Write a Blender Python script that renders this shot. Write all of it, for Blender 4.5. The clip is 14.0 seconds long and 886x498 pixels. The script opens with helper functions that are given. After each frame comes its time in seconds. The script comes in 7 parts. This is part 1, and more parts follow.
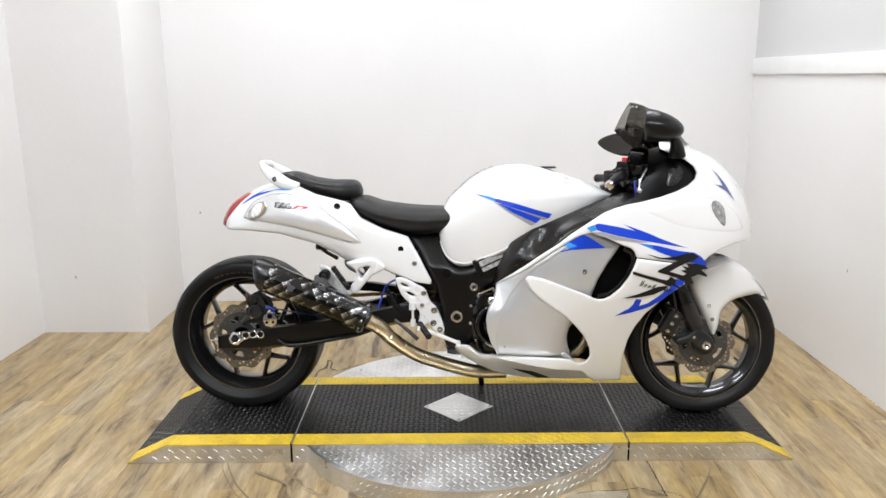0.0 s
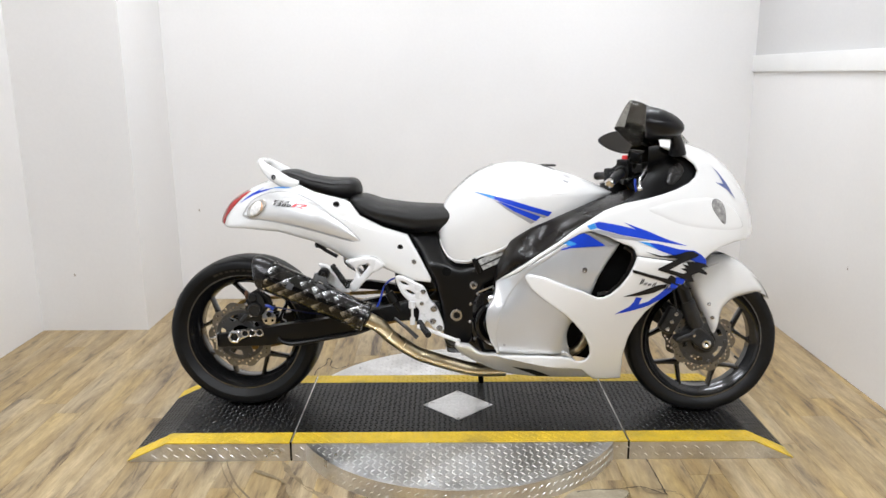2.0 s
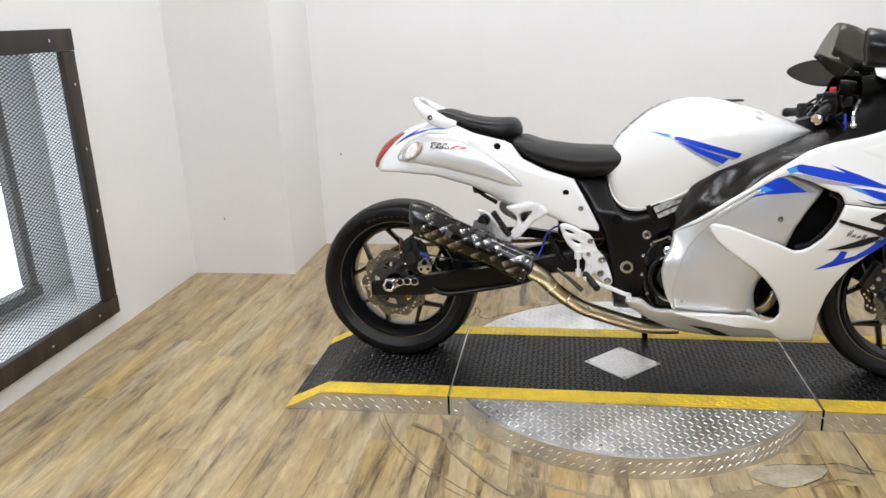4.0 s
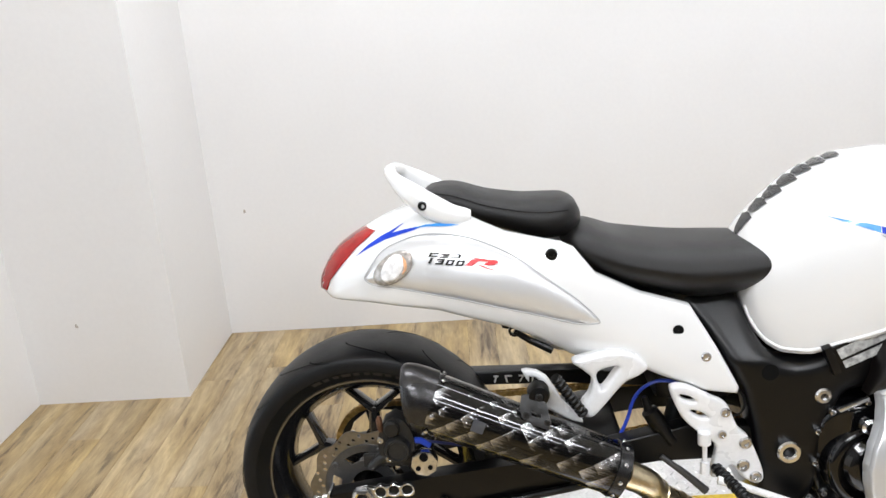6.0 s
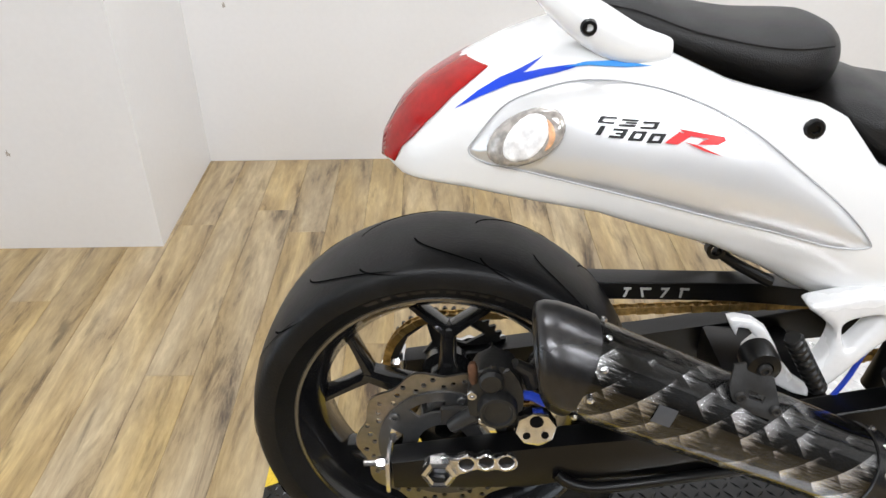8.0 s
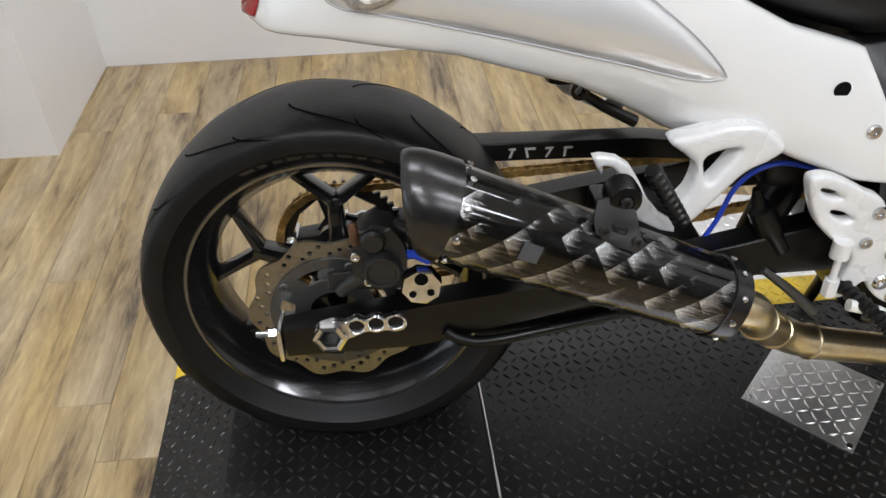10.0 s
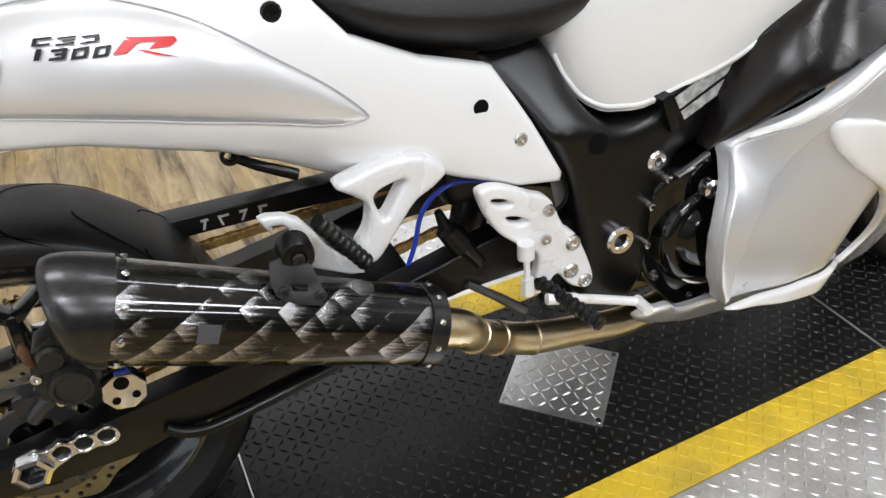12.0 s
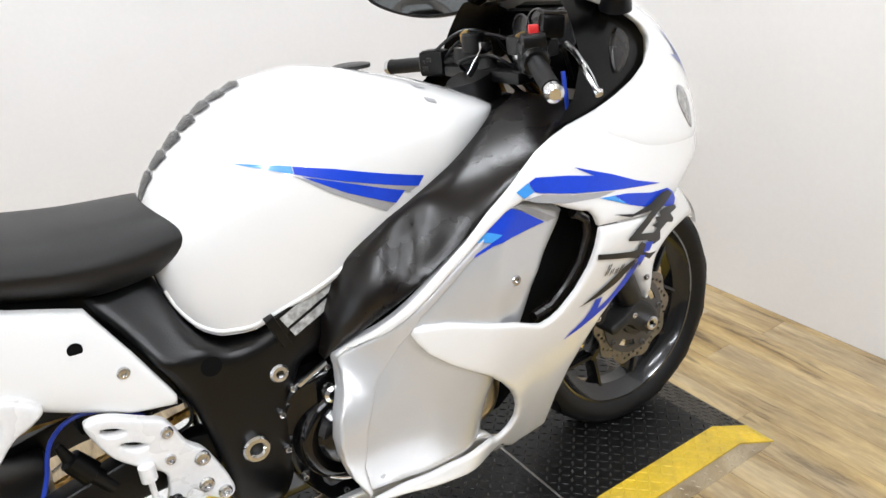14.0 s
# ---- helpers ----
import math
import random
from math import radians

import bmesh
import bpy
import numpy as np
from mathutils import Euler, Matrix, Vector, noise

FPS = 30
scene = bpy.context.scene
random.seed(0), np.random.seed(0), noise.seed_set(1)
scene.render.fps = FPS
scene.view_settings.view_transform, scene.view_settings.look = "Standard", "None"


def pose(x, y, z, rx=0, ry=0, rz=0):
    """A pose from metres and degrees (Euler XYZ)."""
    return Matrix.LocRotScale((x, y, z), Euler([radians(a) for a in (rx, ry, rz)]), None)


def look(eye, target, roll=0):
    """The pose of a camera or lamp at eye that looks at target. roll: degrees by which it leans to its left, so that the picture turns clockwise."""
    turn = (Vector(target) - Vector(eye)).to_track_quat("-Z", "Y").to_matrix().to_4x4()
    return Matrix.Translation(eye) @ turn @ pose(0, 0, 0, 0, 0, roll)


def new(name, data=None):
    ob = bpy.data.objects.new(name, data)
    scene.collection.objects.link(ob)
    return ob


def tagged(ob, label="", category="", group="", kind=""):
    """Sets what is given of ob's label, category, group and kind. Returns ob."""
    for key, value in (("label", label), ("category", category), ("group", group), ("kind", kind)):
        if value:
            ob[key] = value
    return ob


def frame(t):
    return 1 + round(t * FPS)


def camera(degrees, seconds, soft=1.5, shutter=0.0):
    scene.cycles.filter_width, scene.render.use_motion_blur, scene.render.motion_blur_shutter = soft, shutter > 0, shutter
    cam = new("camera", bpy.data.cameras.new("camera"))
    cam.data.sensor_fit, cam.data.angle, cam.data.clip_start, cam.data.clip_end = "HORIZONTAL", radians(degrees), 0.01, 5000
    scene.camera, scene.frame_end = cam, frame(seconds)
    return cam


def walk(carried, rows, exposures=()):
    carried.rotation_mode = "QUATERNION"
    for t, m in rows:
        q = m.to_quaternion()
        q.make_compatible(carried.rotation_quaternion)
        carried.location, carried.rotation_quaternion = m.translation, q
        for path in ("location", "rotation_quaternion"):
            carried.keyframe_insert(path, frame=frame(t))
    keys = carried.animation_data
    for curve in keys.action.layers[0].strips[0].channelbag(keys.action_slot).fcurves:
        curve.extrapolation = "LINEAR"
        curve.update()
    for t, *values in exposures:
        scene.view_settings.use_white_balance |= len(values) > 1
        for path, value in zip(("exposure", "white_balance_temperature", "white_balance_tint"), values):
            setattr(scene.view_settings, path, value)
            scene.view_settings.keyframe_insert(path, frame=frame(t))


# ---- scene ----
cam = camera(60.6, 14.0)
PATH = [
    (0, (-0.049, -2.925, 1.413), (-0.056, -0.974, 0.969), -0.4),
    (0.5, (-0.047, -2.932, 1.408), (-0.052, -0.98, 0.972), -0.6),
    (1, (-0.057, -2.927, 1.408), (-0.065, -0.977, 0.962), -0.5),
    (1.5, (-0.06, -2.926, 1.403), (-0.069, -0.975, 0.965), -0.9),
    (2, (-0.049, -2.917, 1.415), (-0.055, -0.969, 0.964), -0.4),
    (2.5, (-0.016, -2.921, 1.425), (-0.079, -0.976, 0.963), -1.8),
    (3, (-0.023, -2.93, 1.415), (-0.32, -1.029, 0.871), -1.6),
    (3.2, (-0.052, -2.929, 1.402), (-0.392, -1.049, 0.813), -2.1),
    (5.3, (-0.605, -1.964, 1.372), (-0.593, -0.052, 0.786), -4.4),
    (5.5, (-0.648, -1.83, 1.41), (-0.577, 0.055, 0.745), -4.8),
    (6, (-0.635, -1.461, 1.411), (-0.689, 0.441, 0.794), -3.9),
    (6.5, (-0.699, -1.182, 1.404), (-0.72, 0.706, 0.746), -4.7),
    (7, (-0.826, -0.956, 1.413), (-0.703, 0.912, 0.709), -5.6),
    (7.5, (-0.861, -0.853, 1.349), (-0.805, 0.957, 0.501), -3.2),
    (8, (-0.88, -0.825, 1.275), (-0.869, 0.857, 0.193), -0.6),
    (8.2, (-0.875, -0.832, 1.253), (-0.867, 0.795, 0.091), -0.5),
    (10.3, (-0.774, -0.88, 1.201), (-0.561, 0.658, -0.06), -1.1),
    (10.5, (-0.757, -0.884, 1.195), (-0.499, 0.649, -0.064), -1.4),
    (11, (-0.715, -0.874, 1.185), (-0.305, 0.623, -0.077), -1.9),
    (11.5, (-0.66, -0.869, 1.204), (-0.098, 0.617, -0.011), -3.1),
    (12, (-0.643, -0.878, 1.213), (0.015, 0.581, 0.013), -2.8),
    (12.5, (-0.643, -0.933, 1.229), (0.194, 0.471, 0.077), -5.7),
    (13, (-0.614, -1.017, 1.262), (0.4, 0.342, 0.201), -6.7),
    (13.5, (-0.451, -1.062, 1.322), (0.624, 0.375, 0.439), -7.2),
    (14, (-0.285, -1.17, 1.33), (0.705, 0.35, 0.487), -3.6),
]
walk(cam, [(t, look(eye, target, roll)) for t, eye, target, roll in PATH],
     exposures=[(0, -0.05), (1.5, -0.10), (2.2, -0.14), (3, -0.24), (5.5, -0.06), (7.5, 0.05), (8, 0.02), (10.5, -0.32), (11.5, -0.22), (12.5, -0.10), (13, 0.04), (14, 0.04)])

# ---------------------------------------------------------------- light
LAMP_POWER = 28.5
world = bpy.data.worlds.new("world")
scene.world = world
world.use_nodes = True
wn = world.node_tree
sky = wn.nodes.new("ShaderNodeTexSky")
sky.sky_type = "NISHITA"
sky.sun_disc = False
sky.sun_elevation, sky.sun_rotation = radians(35), radians(60)
wn.nodes["Background"].inputs["Strength"].default_value = 0.12
wn.links.new(sky.outputs[0], wn.nodes["Background"].inputs["Color"])

scene.view_settings.exposure = 0.0

# room, in metres
X_LEFT, X_RIGHT, Y_BACK, Y_FRONT, Z_CEIL = -2.345, 1.83, 1.80, -6.5, 2.9
PILLAR_X, PILLAR_Y = -1.745, 1.195
LAMPS = [(-1.35, -3.3), (0.85, -3.3), (-1.35, -1.7), (0.85, -1.7), (-1.0, 0.75), (0.85, 0.75)]
for lx, ly in LAMPS:
    lamp = bpy.data.lights.new("ceiling_lamp", "AREA")
    lamp.shape, lamp.size, lamp.size_y = "RECTANGLE", 1.15, 0.26
    lamp.energy, lamp.color = LAMP_POWER * (1.5 if ly < 0 else 0.85), (0.945, 0.985, 1.06)
    ob = new("ceiling_lamp", lamp)
    ob.matrix_world = pose(lx, ly, Z_CEIL - 0.085)


# ---------------------------------------------------------------- materials
def material(name, color, rough=0.5, metal=0.0, vary=0.06, scale=6.0, fine=120.0, bump=0.0, bump_scale=200.0,
             coat=0.0, rough_vary=0.1, second=None, second_amount=0.5, second_scale=3.0, stretch=(1, 1, 1), alpha=1.0, spec=0.5):
    """Base colour varied at two scales, an optional second colour in soft patches, uneven gloss and fine relief."""
    m = bpy.data.materials.new(name)
    m.use_nodes = True
    nt = m.node_tree
    b = nt.nodes["Principled BSDF"]
    b.inputs["Roughness"].default_value = rough
    b.inputs["Metallic"].default_value = metal
    b.inputs["Specular IOR Level"].default_value = spec
    b.inputs["Coat Weight"].default_value = coat
    b.inputs["Coat Roughness"].default_value = 0.05
    co = nt.nodes.new("ShaderNodeTexCoord")
    mp = nt.nodes.new("ShaderNodeMapping")
    mp.inputs["Scale"].default_value = stretch
    nt.links.new(co.outputs["Object"], mp.inputs["Vector"])

    def tex(s, detail=4.0):
        n = nt.nodes.new("ShaderNodeTexNoise")
        n.inputs["Scale"].default_value = s
        n.inputs["Detail"].default_value = detail
        nt.links.new(mp.outputs[0], n.inputs["Vector"])
        return n.outputs["Fac"]

    def remap(v, a, c, lo, hi):
        n = nt.nodes.new("ShaderNodeMapRange")
        n.inputs["From Min"].default_value, n.inputs["From Max"].default_value = a, c
        n.inputs["To Min"].default_value, n.inputs["To Max"].default_value = lo, hi
        nt.links.new(v, n.inputs["Value"])
        return n.outputs[0]

    coarse, grain = tex(scale), tex(fine, 2.0)
    col = None
    rgb = nt.nodes.new("ShaderNodeRGB")
    rgb.outputs[0].default_value = (*color, 1)
    col = rgb.outputs[0]
    if second:
        mix = nt.nodes.new("ShaderNodeMix")
        mix.data_type = "RGBA"
        mix.inputs["B"].default_value = (*second, 1)
        nt.links.new(col, mix.inputs["A"])
        nt.links.new(remap(tex(second_scale, 6.0), 0.48, 0.68, 0.0, second_amount), mix.inputs["Factor"])
        col = mix.outputs["Result"]
    for v, k in ((coarse, vary), (grain, vary * 0.6)):
        hsv = nt.nodes.new("ShaderNodeHueSaturation")
        nt.links.new(col, hsv.inputs["Color"])
        nt.links.new(remap(v, 0.3, 0.7, 1 - k, 1 + k), hsv.inputs["Value"])
        col = hsv.outputs[0]
    nt.links.new(col, b.inputs["Base Color"])
    nt.links.new(remap(coarse, 0.3, 0.7, max(0.02, rough * (1 - rough_vary)), min(1.0, rough * (1 + rough_vary))), b.inputs["Roughness"])
    if bump:
        bp = nt.nodes.new("ShaderNodeBump")
        bp.inputs["Strength"].default_value = bump
        bp.inputs["Distance"].default_value = 0.002
        nt.links.new(tex(bump_scale, 3.0), bp.inputs["Height"])
        nt.links.new(bp.outputs[0], b.inputs["Normal"])
    if alpha < 1:
        b.inputs["Alpha"].default_value = alpha
    return m


def glass(name, color, rough=0.02, ior=1.45):
    m = bpy.data.materials.new(name)
    m.use_nodes = True
    b = m.node_tree.nodes["Principled BSDF"]
    b.inputs["Base Color"].default_value = (*color, 1)
    b.inputs["Roughness"].default_value = rough
    b.inputs["Transmission Weight"].default_value = 1.0
    b.inputs["IOR"].default_value = ior
    return m


def emitter(name, color, strength):
    m = bpy.data.materials.new(name)
    m.use_nodes = True
    b = m.node_tree.nodes["Principled BSDF"]
    b.inputs["Base Color"].default_value = (0.8, 0.8, 0.8, 1)
    b.inputs["Emission Color"].default_value = (*color, 1)
    b.inputs["Emission Strength"].default_value = strength
    return m


def plank_material():
    """Oak-look vinyl: pale tan with grey-brown streaks along the plank; each plank has its own tone and grain."""
    m = bpy.data.materials.new("oak vinyl plank")
    m.use_nodes = True
    nt = m.node_tree
    b = nt.nodes["Principled BSDF"]
    co, info = nt.nodes.new("ShaderNodeTexCoord"), nt.nodes.new("ShaderNodeObjectInfo")
    add, mp = nt.nodes.new("ShaderNodeVectorMath"), nt.nodes.new("ShaderNodeMapping")
    mul = nt.nodes.new("ShaderNodeVectorMath")
    mul.operation = "SCALE"
    mul.inputs["Scale"].default_value = 37.0
    comb = nt.nodes.new("ShaderNodeCombineXYZ")
    for i in range(3):
        nt.links.new(info.outputs["Random"], comb.inputs[i])
    nt.links.new(comb.outputs[0], mul.inputs[0])
    nt.links.new(co.outputs["Object"], add.inputs[0])
    nt.links.new(mul.outputs[0], add.inputs[1])
    mp.inputs["Scale"].default_value = (1.0, 0.15, 1.0)
    nt.links.new(add.outputs[0], mp.inputs["Vector"])

    def tex(s, detail, rough=0.6, dist=0.0):
        n = nt.nodes.new("ShaderNodeTexNoise")
        n.inputs["Scale"].default_value, n.inputs["Detail"].default_value = s, detail
        n.inputs["Roughness"].default_value, n.inputs["Distortion"].default_value = rough, dist
        nt.links.new(mp.outputs[0], n.inputs["Vector"])
        return n.outputs["Fac"]

    ramp = nt.nodes.new("ShaderNodeValToRGB")
    e = ramp.color_ramp.elements
    e[0].position, e[0].color = 0.33, (0.080, 0.048, 0.022, 1)
    e[1].position, e[1].color = 0.67, (0.52, 0.390, 0.195, 1)
    mid = ramp.color_ramp.elements.new(0.45)
    mid.color = (0.33, 0.232, 0.110, 1)
    nt.links.new(tex(14.0, 9.0, 0.68, 0.45), ramp.inputs[0])
    fine = nt.nodes.new("ShaderNodeMapRange")
    fine.inputs["From Min"].default_value, fine.inputs["From Max"].default_value = 0.3, 0.7
    fine.inputs["To Min"].default_value, fine.inputs["To Max"].default_value = 0.82, 1.12
    nt.links.new(tex(90.0, 4.0), fine.inputs["Value"])
    tone = nt.nodes.new("ShaderNodeMapRange")
    tone.inputs["To Min"].default_value, tone.inputs["To Max"].default_value = 0.92, 1.06
    nt.links.new(info.outputs["Random"], tone.inputs["Value"])
    fleck, both = nt.nodes.new("ShaderNodeMapRange"), nt.nodes.new("ShaderNodeMath")
    fleck.inputs["From Min"].default_value, fleck.inputs["From Max"].default_value = 0.58, 0.70
    fleck.inputs["To Min"].default_value, fleck.inputs["To Max"].default_value = 1.0, 0.55
    nt.links.new(tex(27.0, 5.0, 0.6, 0.3), fleck.inputs["Value"])
    both.operation = "MULTIPLY"
    nt.links.new(fine.outputs[0], both.inputs[0])
    nt.links.new(fleck.outputs[0], both.inputs[1])
    prod = nt.nodes.new("ShaderNodeMath")
    prod.operation = "MULTIPLY"
    nt.links.new(both.outputs[0], prod.inputs[0])
    nt.links.new(tone.outputs[0], prod.inputs[1])
    hsv = nt.nodes.new("ShaderNodeHueSaturation")
    nt.links.new(ramp.outputs[0], hsv.inputs["Color"])
    nt.links.new(prod.outputs[0], hsv.inputs["Value"])
    sat = nt.nodes.new("ShaderNodeMapRange")
    sat.inputs["From Min"].default_value, sat.inputs["From Max"].default_value = 0.35, 0.65
    sat.inputs["To Min"].default_value, sat.inputs["To Max"].default_value = 0.80, 1.10
    nt.links.new(tex(4.0, 3.0), sat.inputs["Value"])
    nt.links.new(sat.outputs[0], hsv.inputs["Saturation"])
    nt.links.new(hsv.outputs[0], b.inputs["Base Color"])
    b.inputs["Roughness"].default_value = 0.33
    bp = nt.nodes.new("ShaderNodeBump")
    bp.inputs["Strength"].default_value, bp.inputs["Distance"].default_value = 0.15, 0.001
    nt.links.new(tex(60.0, 4.0), bp.inputs["Height"])
    nt.links.new(bp.outputs[0], b.inputs["Normal"])
    return m


M_WALL = material("white wall paint", (0.80, 0.79, 0.78), 0.42, vary=0.015, scale=1.5, fine=60, bump=0.08, bump_scale=160,
                  second=(0.75, 0.735, 0.715), second_amount=0.3, second_scale=1.1)
M_CEIL = material("ceiling paint", (0.82, 0.82, 0.80), 0.8, vary=0.02)
M_TRIM = material("white trim", (0.82, 0.82, 0.81), 0.4, vary=0.02)
M_PLANK = plank_material()
M_SUB = material("floor joint", (0.12, 0.085, 0.05), 0.9)
M_DECK = material("black tread paint", (0.0035, 0.0034, 0.0034), 0.40, spec=0.48, vary=0.25, scale=9, bump=0.25, bump_scale=300,
                  second=(0.008, 0.0078, 0.0074), second_amount=0.5, second_scale=4.0)
M_LUG = material("worn tread lug", (0.007, 0.0068, 0.0066), 0.24, metal=0.1, vary=0.3, scale=12, second=(0.026, 0.0255, 0.025), second_amount=0.7, second_scale=6)
M_YELLOW = material("yellow safety paint", (0.72, 0.50, 0.035), 0.42, vary=0.10, scale=14, bump=0.15, second=(0.33, 0.24, 0.06), second_amount=0.45, second_scale=9)
M_ALU = material("aluminium tread plate", (0.80, 0.80, 0.80), 0.38, metal=1.0, vary=0.12, scale=7, bump=0.12, bump_scale=400, rough_vary=0.35,
                 second=(0.44, 0.43, 0.41), second_amount=0.45, second_scale=5)
# near-black that puts the shade of gaps, holes and recesses into the colour
M_BLACKGAP = material("near-black gap shade", (0.003, 0.003, 0.003), 0.8, spec=0.1)
M_DARKWOOD = material("dark stained wood", (0.010, 0.008, 0.0065), 0.45, vary=0.3, scale=10, stretch=(1, 1, 0.15),
                      second=(0.07, 0.042, 0.024), second_amount=0.45, second_scale=9, bump=0.2)
M_WIRE = material("black grille wire", (0.02, 0.02, 0.022), 0.5, metal=0.4)
M_STEELBOLT = material("zinc bolt", (0.62, 0.62, 0.63), 0.25, metal=1.0, vary=0.08)
M_GLASSPANE = glass("window glass", (0.95, 0.98, 1.0))
M_DAY = emitter("daylight beyond window", (0.80, 0.9, 1.0), 3.0)
M_LAMP = emitter("lamp diffuser", (1.0, 0.97, 0.93), 2.2)
M_SCUFF = material("rubber scuff", (0.20, 0.15, 0.088), 0.55, vary=0.2, scale=25)
M_GLUE = material("dull worn floor patch", (0.25, 0.19, 0.11), 0.6, vary=0.25, scale=18)


# ---------------------------------------------------------------- mesh helpers
def mesh_from(name, bm, mat, smooth=35.0):
    me = bpy.data.meshes.new(name)
    bmesh.ops.recalc_face_normals(bm, faces=bm.faces[:])
    lim = radians(smooth)
    for f in bm.faces:
        f.smooth = smooth > 0
    for e in bm.edges:
        if len(e.link_faces) == 2 and e.calc_face_angle(0) > lim:
            e.smooth = False
    bm.to_mesh(me)
    bm.free()
    me.materials.append(mat)
    return me


def thing(name, bm, mat, label, category, kind="", group="", smooth=35.0):
    return tagged(new(name, mesh_from(name, bm, mat, smooth)), label, category, group, kind)


def part(name, bm, mat, parent, label="", smooth=35.0, kind=""):
    ob = new(name, mesh_from(name, bm, mat, smooth))
    ob.parent = parent
    return tagged(ob, label, kind=kind)


def box(bm, lo, hi, bevel=0.0, m=None):
    r = bmesh.ops.create_cube(bm, size=1.0)
    c = [(a + b) / 2 for a, b in zip(lo, hi)]
    s = [b - a for a, b in zip(lo, hi)]
    bmesh.ops.transform(bm, matrix=(m or Matrix()) @ Matrix.Translation(c) @ Matrix.Diagonal((*s, 1)), verts=r["verts"])
    if bevel:
        es = list({e for v in r["verts"] for e in v.link_edges})
        bmesh.ops.bevel(bm, geom=es, offset=bevel, segments=2, affect="EDGES", profile=0.6)
    return bm


def prism(bm, outline, v0, v1, bevel=0.0, axis="y"):
    """A plate: the closed outline in (x, z), or (x, y) with axis z, drawn out between v0 and v1."""
    def at(p, v):
        return (p[0], v, p[1]) if axis == "y" else (p[0], p[1], v) if axis == "z" else (v, p[0], p[1])
    a = [bm.verts.new(at(p, v0)) for p in outline]
    c = [bm.verts.new(at(p, v1)) for p in outline]
    n = len(outline)
    fs = [bm.faces.new(a), bm.faces.new(list(reversed(c)))]
    for i in range(n):
        bm.faces.new((a[i], c[i], c[(i + 1) % n], a[(i + 1) % n]))
    if bevel:
        es = list({e for f in fs for e in f.edges})
        bmesh.ops.bevel(bm, geom=es, offset=bevel, segments=2, affect="EDGES", profile=0.6)
    return bm


def tube(bm, pts, radius, seg=12, cap=True):
    """A round tube through pts; radius is one number or one for each point."""
    pts = [Vector(p) for p in pts]
    rad = radius if isinstance(radius, (list, tuple)) else [radius] * len(pts)
    rings, ref = [], None
    for i, p in enumerate(pts):
        d = (pts[min(i + 1, len(pts) - 1)] - pts[max(i - 1, 0)]).normalized()
        if ref is None:
            ref = d.orthogonal().normalized()
        ref = (ref - d * ref.dot(d)).normalized()
        s = d.cross(ref)
        rings.append([bm.verts.new(p + rad[i] * (ref * math.cos(2 * math.pi * k / seg) + s * math.sin(2 * math.pi * k / seg))) for k in range(seg)])
    for a, c in zip(rings, rings[1:]):
        for k in range(seg):
            bm.faces.new((a[k], a[(k + 1) % seg], c[(k + 1) % seg], c[k]))
    if cap:
        bm.faces.new(list(reversed(rings[0])))
        bm.faces.new(rings[-1])
    return bm


def spline(pts, n=8, closed=False):
    """Catmull-Rom through pts, n steps a span."""
    p = [Vector(q) for q in pts]
    k = len(p)
    out = []
    for i in range(k if closed else k - 1):
        a, b2, c, d = (p[(i - 1) % k] if closed or i else p[0], p[i], p[(i + 1) % k], p[(i + 2) % k] if closed or i + 2 < k else p[-1])
        for j in range(n):
            t = j / n
            out.append(0.5 * ((2 * b2) + (c - a) * t + (2 * a - 5 * b2 + 4 * c - d) * t * t + (3 * b2 - a - 3 * c + d) * t ** 3))
    if not closed:
        out.append(p[-1])
    return out


def lathe(bm, profile, seg=64, closed=True, centre=(0, 0, 0)):
    """Turns (radius, axial) points about the y axis through centre."""
    rings = []
    for r, y in profile:
        rings.append([bm.verts.new((centre[0] + r * math.cos(2 * math.pi * k / seg), centre[1] + y, centre[2] + r * math.sin(2 * math.pi * k / seg))) for k in range(seg)])
    pairs = list(zip(rings, rings[1:])) + ([(rings[-1], rings[0])] if closed and len(rings) > 2 else [])
    for a, c in pairs:
        for k in range(seg):
            bm.faces.new((a[k], a[(k + 1) % seg], c[(k + 1) % seg], c[k]))
    if not closed:
        for ring, rev in ((rings[0], True), (rings[-1], False)):
            if profile[0 if rev else -1][0] > 1e-4:
                bm.faces.new(list(reversed(ring)) if rev else ring)
    return bm


def lugs(bm, spots, length=0.0225, width=0.0064, height=0.0020, frame_m=None):
    """Raised lozenges of tread plate at spots (a, b, angle) of a plane."""
    fm = frame_m or Matrix()
    for a, b2, ang in spots:
        c, s = math.cos(ang), math.sin(ang)
        def at(x, y, z):
            return fm @ Vector((a + x * c - y * s, b2 + x * s + y * c, z))
        v = [bm.verts.new(at(*q)) for q in ((-length / 2, 0, 0), (0, -width / 2, 0), (length / 2, 0, 0), (0, width / 2, 0), (-length * 0.26, 0, height), (length * 0.26, 0, height))]
        for f in ((0, 1, 4), (1, 5, 4), (1, 2, 5), (2, 3, 5), (3, 4, 5), (3, 0, 4)):
            bm.faces.new([v[i] for i in f])
    return bm


# ---------------------------------------------------------------- the room
def wall(name, lo, hi, label):
    return thing(name, box(bmesh.new(), lo, hi), M_WALL, label, "wall", "structure")


